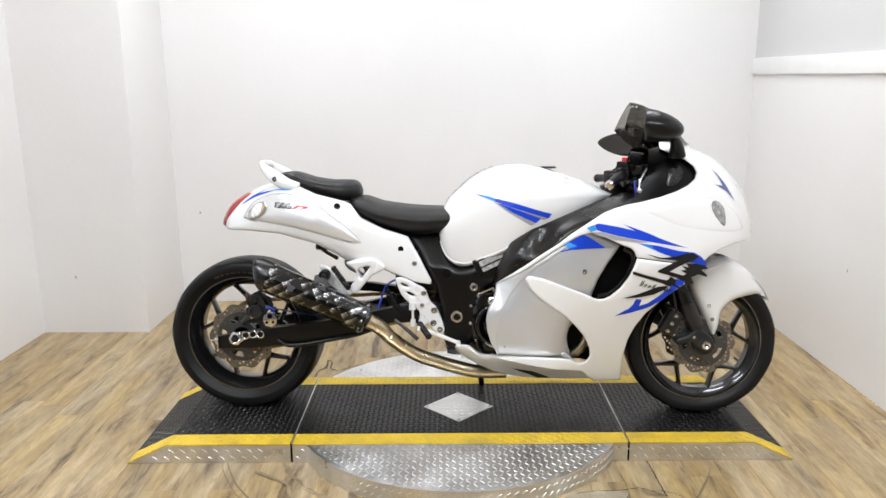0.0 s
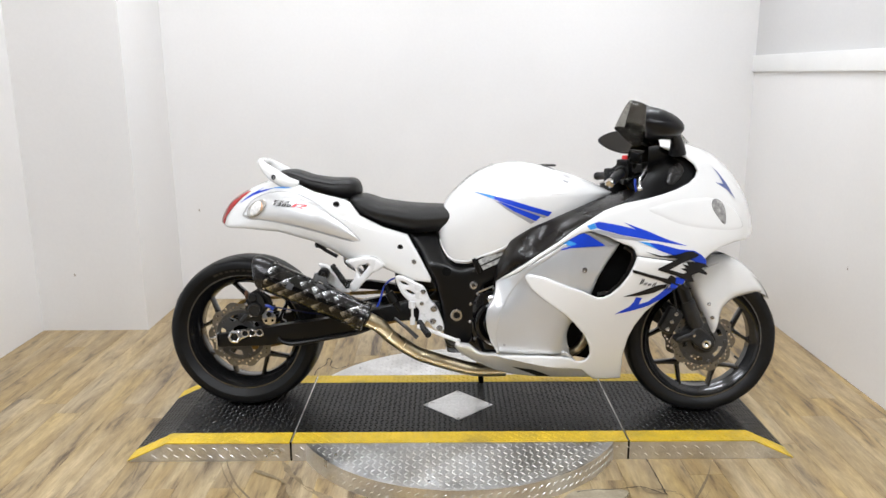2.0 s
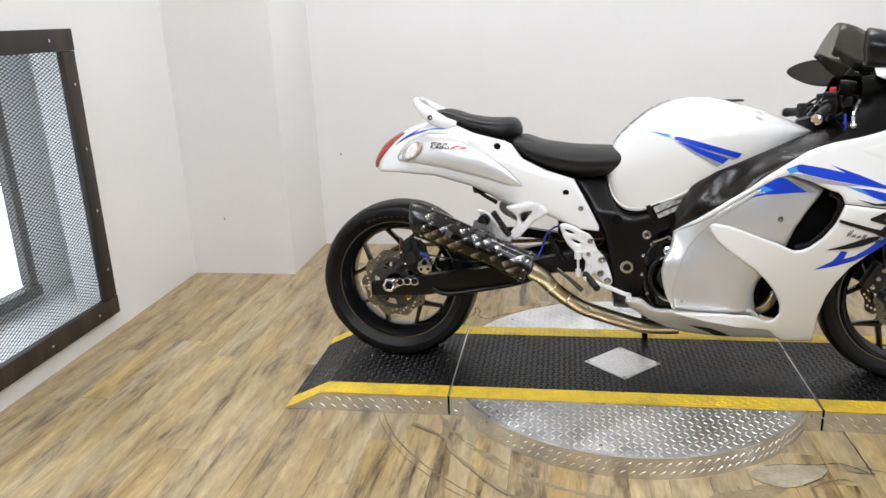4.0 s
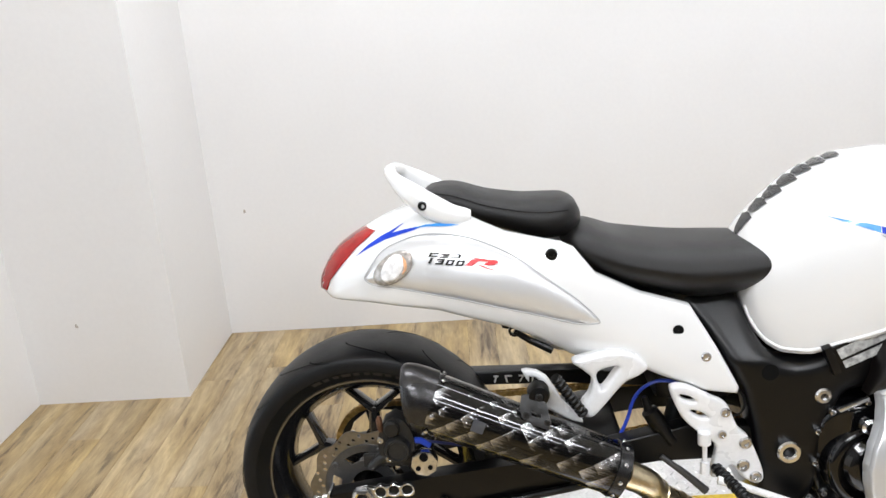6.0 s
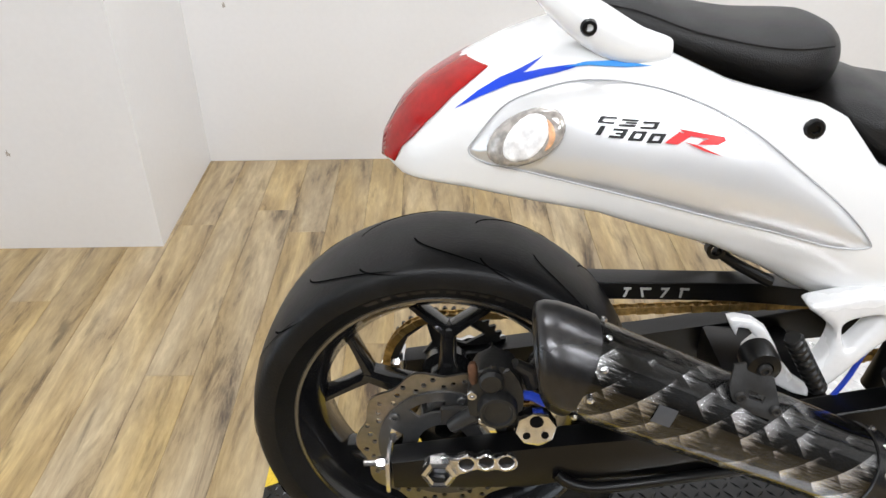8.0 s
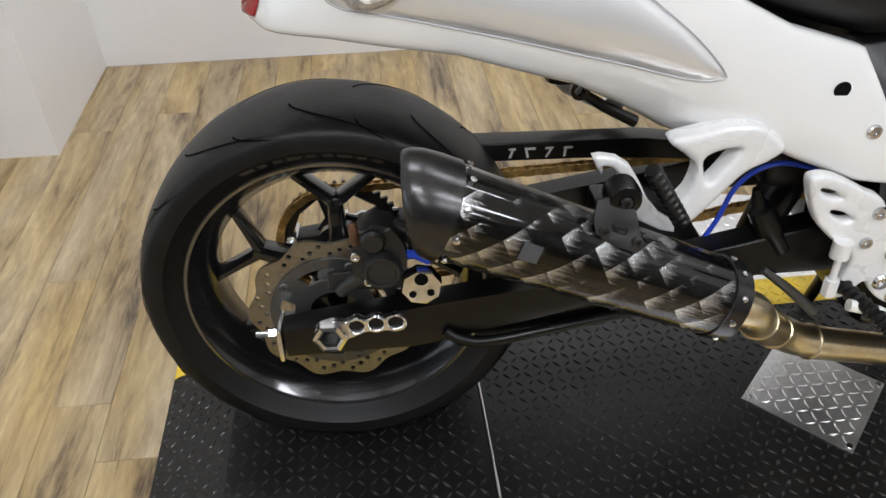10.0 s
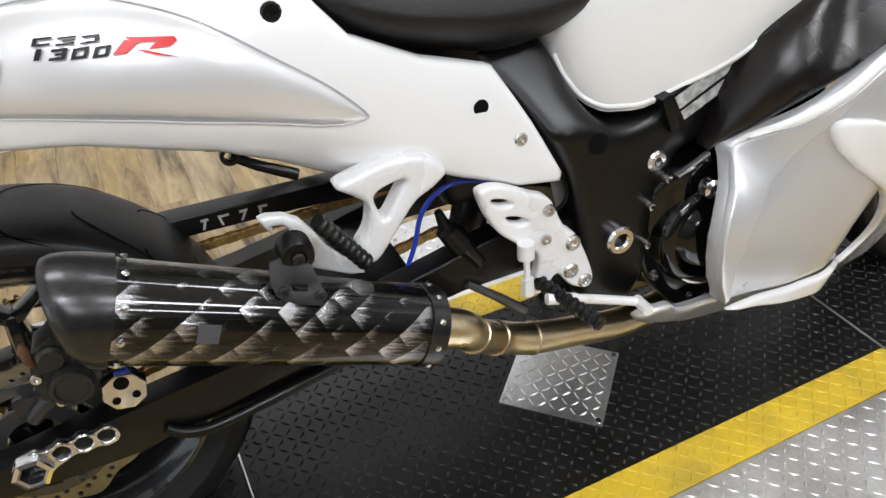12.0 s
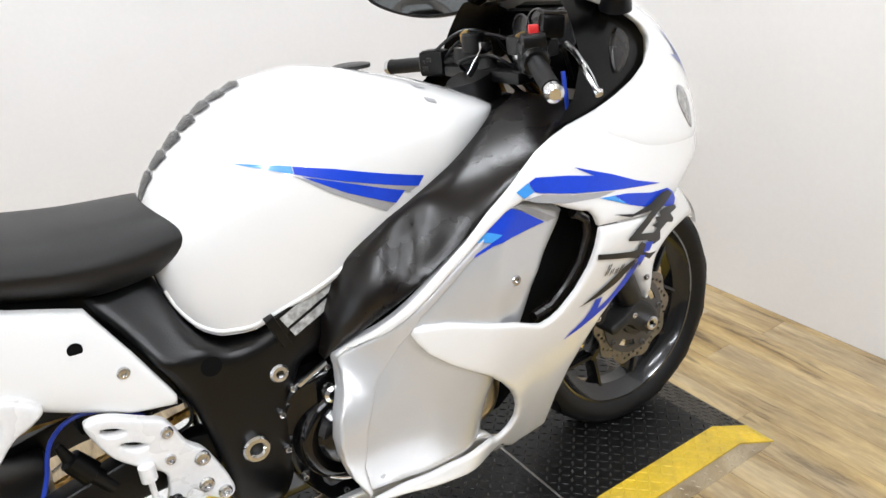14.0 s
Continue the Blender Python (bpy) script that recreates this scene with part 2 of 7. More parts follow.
T = 0.14
BAY_Y = -1.5
M_HALL = material("grey hall paint", (0.17, 0.168, 0.166), 0.7, vary=0.1, scale=2)
wall("wall_north", (PILLAR_X, Y_BACK, 0), (X_RIGHT + T, Y_BACK + T, Z_CEIL), "plain white painted back wall with faint scuffs")
wall("wall_pillar", (X_LEFT - T, PILLAR_Y, 0), (PILLAR_X, Y_BACK + T, Z_CEIL), "white boxed-out wall corner with small chips")
wall("wall_east", (X_RIGHT, BAY_Y, 0), (X_RIGHT + T, Y_BACK, 1.46), "plain white painted side wall")
# greyer copy of the wall paint: the dimness above the ledge is in the colour
M_WALLDIM = material("wall paint with shade toned in", (0.62, 0.615, 0.61), 0.5, vary=0.02, scale=1.5, fine=60, bump=0.08, bump_scale=160)
thing("wall_east_upper", box(bmesh.new(), (X_RIGHT, BAY_Y, 1.4605), (X_RIGHT + T, Y_BACK, Z_CEIL)), M_WALLDIM, "upper side wall above the ledge, its shading put into pale grey", "wall", "structure")
thing("wall_south", box(bmesh.new(), (X_LEFT - T, Y_FRONT - T, 0), (X_RIGHT + T, Y_FRONT, Z_CEIL)), M_HALL, "plain grey wall closing the hall", "wall", "structure")
thing("wall_east_hall", box(bmesh.new(), (X_RIGHT, Y_FRONT, 0), (X_RIGHT + T, BAY_Y - 0.001, Z_CEIL)), M_HALL, "plain grey side wall of the hall", "wall", "structure")
thing("wall_west_hall", box(bmesh.new(), (X_LEFT - T, Y_FRONT, 0), (X_LEFT, BAY_Y - 0.001, Z_CEIL)), M_HALL, "plain grey side wall of the hall", "wall", "structure")
# west wall with the grilled window
WY0, WY1, WZ0, WZ1 = -0.95, 0.30, 0.145, 1.33
bm = bmesh.new()
box(bm, (X_LEFT - T, BAY_Y, 0), (X_LEFT, WY0, Z_CEIL))
box(bm, (X_LEFT - T, WY1, 0), (X_LEFT, PILLAR_Y, Z_CEIL))
box(bm, (X_LEFT - T, WY0, 0), (X_LEFT, WY1, WZ0))
box(bm, (X_LEFT - T, WY0, WZ1), (X_LEFT, WY1, Z_CEIL))
thing("wall_west", bm, M_WALL, "white side wall with a low grilled window opening", "wall", "structure")
thing("ceiling", box(bmesh.new(), (X_LEFT - T, BAY_Y, Z_CEIL), (X_RIGHT + T, Y_BACK + T, Z_CEIL + 0.12)), M_CEIL, "plain white ceiling of the bay", "ceiling", "structure")
thing("ceiling_hall", box(bmesh.new(), (X_LEFT - T, Y_FRONT - T, Z_CEIL), (X_RIGHT + T, BAY_Y - 0.001, Z_CEIL + 0.12)), M_CEIL, "plain white ceiling of the hall", "ceiling", "structure")

# ledge along the east wall
bm = box(bmesh.new(), (X_RIGHT - 0.018, BAY_Y, 1.413), (X_RIGHT, Y_BACK, 1.508), 0.004)
thing("trim", bm, M_TRIM, "white painted rail along the side wall", "trim", "structure")

for i, (lx, ly) in enumerate(LAMPS):
    bm = bmesh.new()
    box(bm, (-0.62, -0.17, -0.06), (0.62, 0.17, 0.0), 0.01)
    fixture = thing("ceiling_light", bm, M_TRIM, "white surface-mounted fluorescent ceiling light", "ceiling light", group="ceiling lights")
    fixture.matrix_world = pose(lx, ly, Z_CEIL)
    part("diffuser", box(bmesh.new(), (-0.585, -0.14, -0.07), (0.585, 0.14, -0.0605)), M_LAMP, fixture, "glowing white diffuser")

# window: dark wooden surround, wire grille, reveal, inner window with daylight
win = tagged(new("window_1"), "low window behind black expanded-metal grille in dark wood frame", "window", kind="structure")
win.matrix_world = pose(X_LEFT, 0, 0)
FW = 0.085
for nm, lo, hi in (("top_rail", (0.0, WY0 - 0.02, WZ1 - 0.03), (0.035, WY1 + 0.055, WZ1 + 0.06)), ("bottom_rail", (0.0, WY0 - 0.02, WZ0 - 0.05), (0.035, WY1 + 0.055, WZ0 + 0.035)),
                   ("side_stile", (0.002, WY1 - 0.03, WZ0 + 0.036), (0.033, WY1 + 0.053, WZ1 - 0.031)), ("side_stile", (0.002, WY0 - 0.02, WZ0 + 0.036), (0.033, WY0 + 0.06, WZ1 - 0.031))):
    rail = part(nm, box(bmesh.new(), lo, hi, 0.004), M_DARKWOOD, win, "dark weathered wood rail")
    for k in range(4):
        f = (k + 0.5) / 4
        c = [(a + b) / 2 for a, b in zip(lo, hi)]
        j = 1 if "rail" in nm else 2
        c[j] = lo[j] + f * (hi[j] - lo[j])
        c[0] = hi[0]
        bmb = bmesh.new()
        tube(bmb, [(c[0] - 0.002, c[1], c[2]), (c[0] + 0.004, c[1], c[2])], 0.007, 8)
        part("screw", bmb, M_STEELBOLT, rail)
# expanded metal: crossing slanted strands
bm = bmesh.new()
for sgn in (1, -1):
    k = 0.46
    c0 = WZ0 - 1.0
    while c0 < WZ1 + 1.0:
        pts = []
        y_a, y_b = WY0 + 0.03, WY1 - 0.01
        z_a, z_b = c0 + sgn * k * y_a, c0 + sgn * k * y_b
        seg = [(y_a, z_a), (y_b, z_b)]
        def clip(seg, lim, hi):
            (ya, za), (yb, zb) = seg
            if (za > lim) == hi and (zb > lim) == hi:
                return None
            if (za > lim) == hi:
                ya, za = ya + (yb - ya) * (lim - za) / (zb - za), lim
            elif (zb > lim) == hi:
                yb, zb = ya + (yb - ya) * (lim - za) / (zb - za), lim
            return [(ya, za), (yb, zb)]
        seg = clip(seg, WZ0 + 0.01, False)
        seg = seg and clip(seg, WZ1 - 0.01, True)
        if seg:
            tube(bm, [(0.012 + 0.002 * sgn, *seg[0]), (0.012 + 0.002 * sgn, *seg[1])], 0.0016, 4, False)
        c0 += 0.0150
part("grille", bm, M_WIRE, win, "black expanded-metal grille", kind="stuff")
# recess behind the grille: white box, wider than the opening, with an inner window
bm = bmesh.new()
D, W_IN, Z_IN = 0.30, 0.42, 0.15
RY0, RY1, RZ0, RZ1 = WY0 - 0.03, WY1 + 0.38, WZ0 - 0.05, WZ1 + 0.05
box(bm, (-T - D, RY1, RZ0), (-T + 0.001, RY1 + 0.03, RZ1))
box(bm, (-T - D, RY0 - 0.03, RZ0), (-T + 0.001, RY0, RZ1))
box(bm, (-T - D, RY0, RZ0 - 0.05), (-T + 0.001, RY1, RZ0 + 0.02))
box(bm, (-T - D, RY0, RZ1 - 0.02), (-T + 0.001, RY1, RZ1 + 0.03))
box(bm, (-T - D - 0.04, W_IN, RZ0 - 0.05), (-T - D, RY1 + 0.03, RZ1 + 0.03))
box(bm, (-T - D - 0.04, RY0 - 0.03, RZ0 - 0.05), (-T - D, W_IN, Z_IN))
part("reveal", bm, M_TRIM, win, "deep white window reveal")
M_INFRAME = material("grey window frame", (0.16, 0.15, 0.14), 0.5)
for nm, lo, hi in (("window_frame", (-T - D - 0.03, W_IN - 0.055, Z_IN + 0.056), (-T - D + 0.02, W_IN, RZ1 - 0.08)), ("window_frame", (-T - D - 0.03, RY0, Z_IN + 0.056), (-T - D + 0.02, RY0 + 0.055, RZ1 - 0.08)),
                   ("window_sill", (-T - D - 0.03, RY0, Z_IN), (-T - D + 0.04, W_IN, Z_IN + 0.055)), ("window_frame", (-T - D - 0.03, RY0, RZ1 - 0.079), (-T - D + 0.02, W_IN, RZ1 - 0.021))):
    part(nm, box(bmesh.new(), lo, hi, 0.005), M_INFRAME, win)
bm = box(bmesh.new(), (-T - D - 0.09, RY0 - 0.1, Z_IN - 0.05), (-T - D - 0.07, W_IN + 0.1, RZ1 + 0.1))
ob = thing("backdrop", bm, M_DAY, "pale daylight outside the window", "backdrop", "structure")
ob.matrix_world = pose(X_LEFT, 0, 0)


# ---------------------------------------------------------------- turntable lift platform
H = 0.0745
DECK_Y, BAND = 0.322, 0.082
J, TAPER, TIP = 0.632, 1.098, 1.25
R_DISC = 0.66
rng = random.Random(4)


def deck_section(name, x0, x1, label, tip=0):
    """A stretch of the platform: deck plate with folded sides; tip -1 or 1 slopes that end to the floor."""
    if tip:
        prof = [(x0, 0), (x0, H), (TAPER, H), (TIP, 0.004), (TIP, 0)] if tip > 0 else [(-TIP, 0), (-TIP, 0.004), (-TAPER, H), (x1, H), (x1, 0)]
    else:
        prof = [(x0, 0), (x0, H), (x1, H), (x1, 0)]
    bm = bmesh.new()
    prism(bm, prof, -DECK_Y + 0.003, DECK_Y - 0.003)
    ob = thing(name, bm, M_DECK, label, "platform", smooth=20, group="platform sections")
    return ob, prof


def top_z(x):
    ax = abs(x)
    return H if ax <= TAPER else H + (0.004 - H) * (ax - TAPER) / (TIP - TAPER)


SECTIONS = []
for nm, x0, x1, tip, lab in (("ramp", -TIP, -J - 0.004, -1, "sloped black tread-plate ramp end with yellow edges"),
                             ("platform", -J + 0.004, J - 0.004, 0, "black tread-plate platform middle with yellow edge stripes"),
                             ("ramp", J + 0.004, TIP, 1, "sloped black tread-plate ramp end with yellow edges")):
    ob, prof = deck_section(nm, x0, x1, lab, tip)
    SECTIONS.append(ob)
    # yellow stripes, following the deck and the slope
    for s in (-1, 1):
        xs = sorted({x0 if tip >= 0 else -TIP, x1 if tip <= 0 else TIP, *([TAPER] if tip > 0 else []), *([-TAPER] if tip < 0 else [])})
        bm = bmesh.new()
        rows = []
        for x in xs:
            y_in, y_out = DECK_Y - BAND, DECK_Y
            rows.append([bm.verts.new((x, s * y, top_z(x) + dz)) for y, dz in ((y_in, 0.0012), (y_out, 0.0012), (y_out, -0.003))])
        for r0, r1 in zip(rows, rows[1:]):
            for k in range(2):
                bm.faces.new((r0[k], r1[k], r1[k + 1], r0[k + 1]))
        part("edge_stripe", bm, M_YELLOW, ob, "yellow painted edge stripe")
        # bright side plate
        bm = bmesh.new()
        side_prof = [(p[0], max(0.001, p[1] - 0.004)) for p in prof]
        prism(bm, side_prof, s * (DECK_Y - 0.0028), s * (DECK_Y + 0.0005))
        spots = []
        x = x0 + 0.02
        while x < x1 - 0.01:
            for r in range(2):
                z = 0.02 + 0.03 * r
                if z + 0.012 < top_z(x) - 0.004:
                    spots.append((x + 0.02 * r, z, radians(-35 if s < 0 else 35)))
            x += 0.042
        fm = Matrix(((1, 0, 0, 0), (0, 0, s, s * (DECK_Y + 0.0005)), (0, 1, 0, 0), (0, 0, 0, 1)))
        lugs(bm, spots, 0.024, 0.006, 0.002, fm)
        part("side_plate", bm, M_ALU, ob, "bare aluminium tread-plate skirt", smooth=20)
    # lugs on the deck
    dark, yel = [], []
    pitch = 0.0208
    x, i = x0 + 0.012, 0
    while x < x1 - 0.008:
        y, j = -DECK_Y + 0.012, 0
        while y < DECK_Y - 0.008:
            on_diamond = abs(x) + abs(y) < 0.150
            if not on_diamond:
                (yel if abs(y) > DECK_Y - BAND + 0.006 else dark).append((x, y, radians(45 if (i + j) % 2 else -45)))
            y += pitch
            j += 1
        x += pitch
        i += 1
    for spots, mt, lab in ((dark, M_LUG, "worn raised tread lugs"), (yel, M_YELLOW, "yellow painted tread lugs")):
        bm = bmesh.new()
        flat = [q for q in spots if abs(q[0]) <= TAPER]
        lugs(bm, flat, frame_m=Matrix.Translation((0, 0, H + (0.0012 if mt is M_YELLOW else 0.0))))
        slope = [q for q in spots if abs(q[0]) > TAPER]
        for q in slope:
            lugs(bm, [(0, 0, q[2])], frame_m=pose(q[0], q[1], top_z(q[0]) + (0.0012 if mt is M_YELLOW else 0.0), 0, math.degrees(math.atan2(H - 0.004, TIP - TAPER)) * (1 if q[0] > 0 else -1), 0))
        part("tread_relief", bm, mt, ob, lab, smooth=10, kind="stuff")

# black channel between the sections
for s in (-1, 1):
    bm = box(bmesh.new(), (s * J - 0.0038, -DECK_Y + 0.004, 0.0), (s * J + 0.0038, DECK_Y - 0.004, H - 0.006))
    thing("joint_strip", bm, M_BLACKGAP, "dark gap strip between platform sections", "joint strip", group="platform sections")
    bm = tube(bmesh.new(), [(s * J, -DECK_Y + 0.01, H - 0.001), (s * J, DECK_Y - 0.01, H - 0.001)], 0.0025, 8)
    thing("hinge_rod", bm, M_ALU, "bright metal rod in the platform joint", "hinge rod", group="platform sections")

# the turning disc: two round segments outside the deck
for s in (-1, 1):
    a0 = math.asin((DECK_Y + 0.002) / R_DISC)
    arc = [(R_DISC * math.cos(a), s * R_DISC * math.sin(a)) for a in np.linspace(a0, math.pi - a0, 49)]
    bm = prism(bmesh.new(), arc, 0.0, H - 0.001, axis="z")
    disc = thing("turntable_disc", bm, M_ALU, "round aluminium tread-plate turntable segment beside the platform", "turntable", smooth=25, group="turntable")
    bm = bmesh.new()
    spots = []
    pitch = 0.0235
    for i in range(-30, 31):
        for j in range(60):
            x, y = i * pitch, DECK_Y + 0.016 + j * pitch
            if math.hypot(x, y) < R_DISC - 0.012:
                spots.append((x, s * y, radians(45 if (i + j) % 2 else -45)))
    lugs(bm, spots, 0.022, 0.006, 0.002, Matrix.Translation((0, 0, H - 0.001)))
    part("tread_relief", bm, M_ALU, disc, "raised bright tread lugs", smooth=10, kind="stuff")
    bm = bmesh.new()
    n = 46
    for k in range(n):
        a = a0 + (math.pi - 2 * a0) * (k + 0.5) / n
        fm = Matrix.Translation((R_DISC * math.cos(a), s * R_DISC * math.sin(a), 0)) @ Matrix.Rotation(s * a - math.pi / 2 + math.pi, 4, "Z") @ Matrix(((1, 0, 0, 0), (0, 0, -1, 0), (0, 1, 0, 0), (0, 0, 0, 1)))
        lugs(bm, [(0, 0.022, radians(35)), (0.018, 0.052, radians(35))], 0.024, 0.006, 0.002, fm)
    part("rim_relief", bm, M_ALU, disc, "raised lugs round the rim", smooth=10, kind="stuff")
    for a in (0.55, 1.1, 1.75, 2.4):
        rr = R_DISC - 0.05
        bmb = tube(bmesh.new(), [(rr * math.cos(a), s * max(DECK_Y + 0.03, rr * math.sin(a)), H - 0.003), (rr * math.cos(a), s * max(DECK_Y + 0.03, rr * math.sin(a)), H + 0.0015)], 0.006, 8)
        part("screw", bmb, M_STEELBOLT, disc)

# bare diamond plate in the middle of the deck
d = 0.143
bm = prism(bmesh.new(), [(-d, 0), (0, -d), (d, 0), (0, d)], H + 0.0005, H + 0.003, axis="z")
spots = [((i + j) * 0.0145 * 1.0, (i - j) * 0.0145, radians(0 if (i + j) % 2 else 90)) for i in range(-4, 5) for j in range(-4, 5)]
lugs(bm, spots, 0.022, 0.006, 0.002, Matrix.Translation((0, 0, H + 0.003)))
dia = thing("cover_plate", bm, M_ALU, "square aluminium tread plate screwed to the deck", "cover plate", smooth=15)
for px, py in ((-d + 0.014, 0), (d - 0.014, 0), (0, -d + 0.014), (0, d - 0.014)):
    part("screw", tube(bmesh.new(), [(px, py, H + 0.002), (px, py, H + 0.006)], 0.006, 8), M_STEELBOLT, dia)


# ---------------------------------------------------------------- motorcycle materials
M_WHITE = material("pearl white paint", (0.80, 0.80, 0.79), 0.20, vary=0.012, scale=5, fine=900, coat=1.0)
M_SILVER = material("silver metallic paint", (0.56, 0.57, 0.58), 0.30, metal=0.38, vary=0.03, scale=6, fine=1500, coat=0.8)
M_PEARL = material("pale silver paint", (0.60, 0.605, 0.61), 0.30, metal=0.4, vary=0.02, scale=6, fine=1500, coat=0.8)
M_AMBER = material("amber lens", (0.62, 0.33, 0.17), 0.15, vary=0.2, scale=60, coat=0.5)
M_SEAM = material("pale panel seam", (0.42, 0.42, 0.43), 0.5)
M_TPANEL = material("soft silver paint", (0.76, 0.765, 0.77), 0.34, metal=0.5, vary=0.02, scale=6, fine=1500, coat=0.8)
M_BLUE = material("blue decal", (0.006, 0.050, 0.55), 0.38, vary=0.08, spec=0.35)
M_SKY = material("light blue decal", (0.05, 0.30, 0.75), 0.25, vary=0.05, coat=0.6)
M_INK = material("black decal", (0.006, 0.006, 0.007), 0.38, vary=0.1, spec=0.3)
M_GREYINK = material("grey decal", (0.33, 0.33, 0.34), 0.35, vary=0.05)
M_REDINK = material("red decal", (0.68, 0.02, 0.025), 0.3, vary=0.05)
M_VINYL = material("black seat vinyl", (0.0035, 0.0030, 0.0028), 0.42, spec=0.40, vary=0.15, scale=8, bump=0.45, bump_scale=650)
M_PLASTIC = material("dark brown-black plastic", (0.006, 0.0045, 0.004), 0.28, vary=0.15, scale=8, bump=0.1, bump_scale=500, spec=0.45)
M_INNER = material("black cockpit plastic", (0.0025, 0.0024, 0.0024), 0.24, vary=0.15, scale=8, bump=0.1, bump_scale=500, spec=0.16)
M_FRAME = material("satin black frame paint", (0.0018, 0.0018, 0.002), 0.32, spec=0.36, vary=0.15, bump=0.12, bump_scale=350)
M_ENGINE = material("gloss black engine cover", (0.0022, 0.0022, 0.0025), 0.12, vary=0.15, spec=0.40, coat=0.25)
M_RUBBER = material("tyre rubber", (0.0050, 0.0050, 0.0052), 0.44, spec=0.26, vary=0.25, scale=14, bump=0.25, bump_scale=260, second=(0.010, 0.0098, 0.0095), second_amount=0.6, second_scale=5)
M_GROOVE = material("tyre groove", (0.0008, 0.0008, 0.0008), 0.9, spec=0.05)
M_RIM = material("dark grey wheel paint", (0.020, 0.020, 0.021), 0.22, metal=0.6, vary=0.12, coat=0.5)
M_LIP = material("polished rim edge", (0.20, 0.20, 0.205), 0.25, metal=1.0, vary=0.1)
M_DISC = material("steel brake disc", (0.25, 0.24, 0.222), 0.34, metal=1.0, vary=0.15, scale=14, bump=0.1, second=(0.24, 0.19, 0.14), second_amount=0.6, second_scale=10)
M_CARRIER = material("grey disc carrier", (0.10, 0.10, 0.10), 0.38, metal=0.7, vary=0.1)
M_CASTING = material("dark grey casting", (0.026, 0.0255, 0.025), 0.42, metal=0.4, vary=0.2, scale=20, bump=0.2)
M_CHROME = material("polished aluminium", (0.70, 0.70, 0.71), 0.16, metal=1.0, vary=0.06)
M_SATIN = material("pale silver bracket paint", (0.78, 0.78, 0.78), 0.28, metal=0.10, vary=0.05, coat=0.4)
M_GOLD = material("gold fork tube", (0.70, 0.46, 0.16), 0.30, metal=1.0, vary=0.08)
M_CHAIN = material("greasy brass chain", (0.40, 0.26, 0.09), 0.45, metal=0.8, vary=0.3, scale=60)
M_TITAN = material("heat tinted steel pipe", (0.62, 0.53, 0.36), 0.30, metal=1.0, vary=0.12, scale=12, second=(0.46, 0.33, 0.15), second_amount=0.7, second_scale=7)
M_RUST = material("rust brown steel", (0.12, 0.055, 0.028), 0.6, metal=0.3, vary=0.3, scale=60)
M_CAP = material("dark muffler end cap", (0.055, 0.054, 0.055), 0.27, metal=0.85, vary=0.2)
M_HOSE = material("blue brake hose", (0.02, 0.06, 0.50), 0.3, vary=0.1)
M_TAIL = material("red tail lamp lens", (0.30, 0.004, 0.0035), 0.16, vary=0.2, scale=25, spec=0.3, coat=0.2)
M_BEZEL = material("smoky lamp cover", (0.40, 0.37, 0.34), 0.12, metal=0.3, vary=0.3, scale=60, coat=1.0, bump=0.3, bump_scale=150)
M_LENS = material("clear ribbed lamp lens", (0.86, 0.85, 0.84), 0.10, vary=0.15, scale=60, bump=0.6, bump_scale=130, coat=1.0, second=(0.42, 0.40, 0.38), second_amount=0.6, second_scale=40)
M_LAMPLENS = material("ribbed grey lamp lens", (0.26, 0.255, 0.25), 0.14, metal=0.3, vary=0.35, scale=55, bump=0.5, bump_scale=120, coat=1.0, second=(0.55, 0.54, 0.52), second_amount=0.8, second_scale=40)
M_SMOKE = glass("smoked screen", (0.26, 0.25, 0.225), 0.03, 1.12)
M_MIRROR = material("tinted mirror glass", (0.075, 0.072, 0.068), 0.03, metal=1.0, vary=0.01)
M_MIRRORBODY = material("gloss black mirror shell", (0.006, 0.006, 0.007), 0.32, spec=0.25, coat=0.0)
M_RED = material("red switch", (0.62, 0.02, 0.02), 0.35)
M_LABEL = material("grey warning label", (0.36, 0.36, 0.35), 0.5, vary=0.35, scale=60)
M_PAD = material("glossy dark grey pad", (0.045, 0.045, 0.047), 0.18, vary=0.2, scale=40, coat=0.6)
M_DIAL = material("dark dial face", (0.03, 0.03, 0.032), 0.2, coat=0.8)


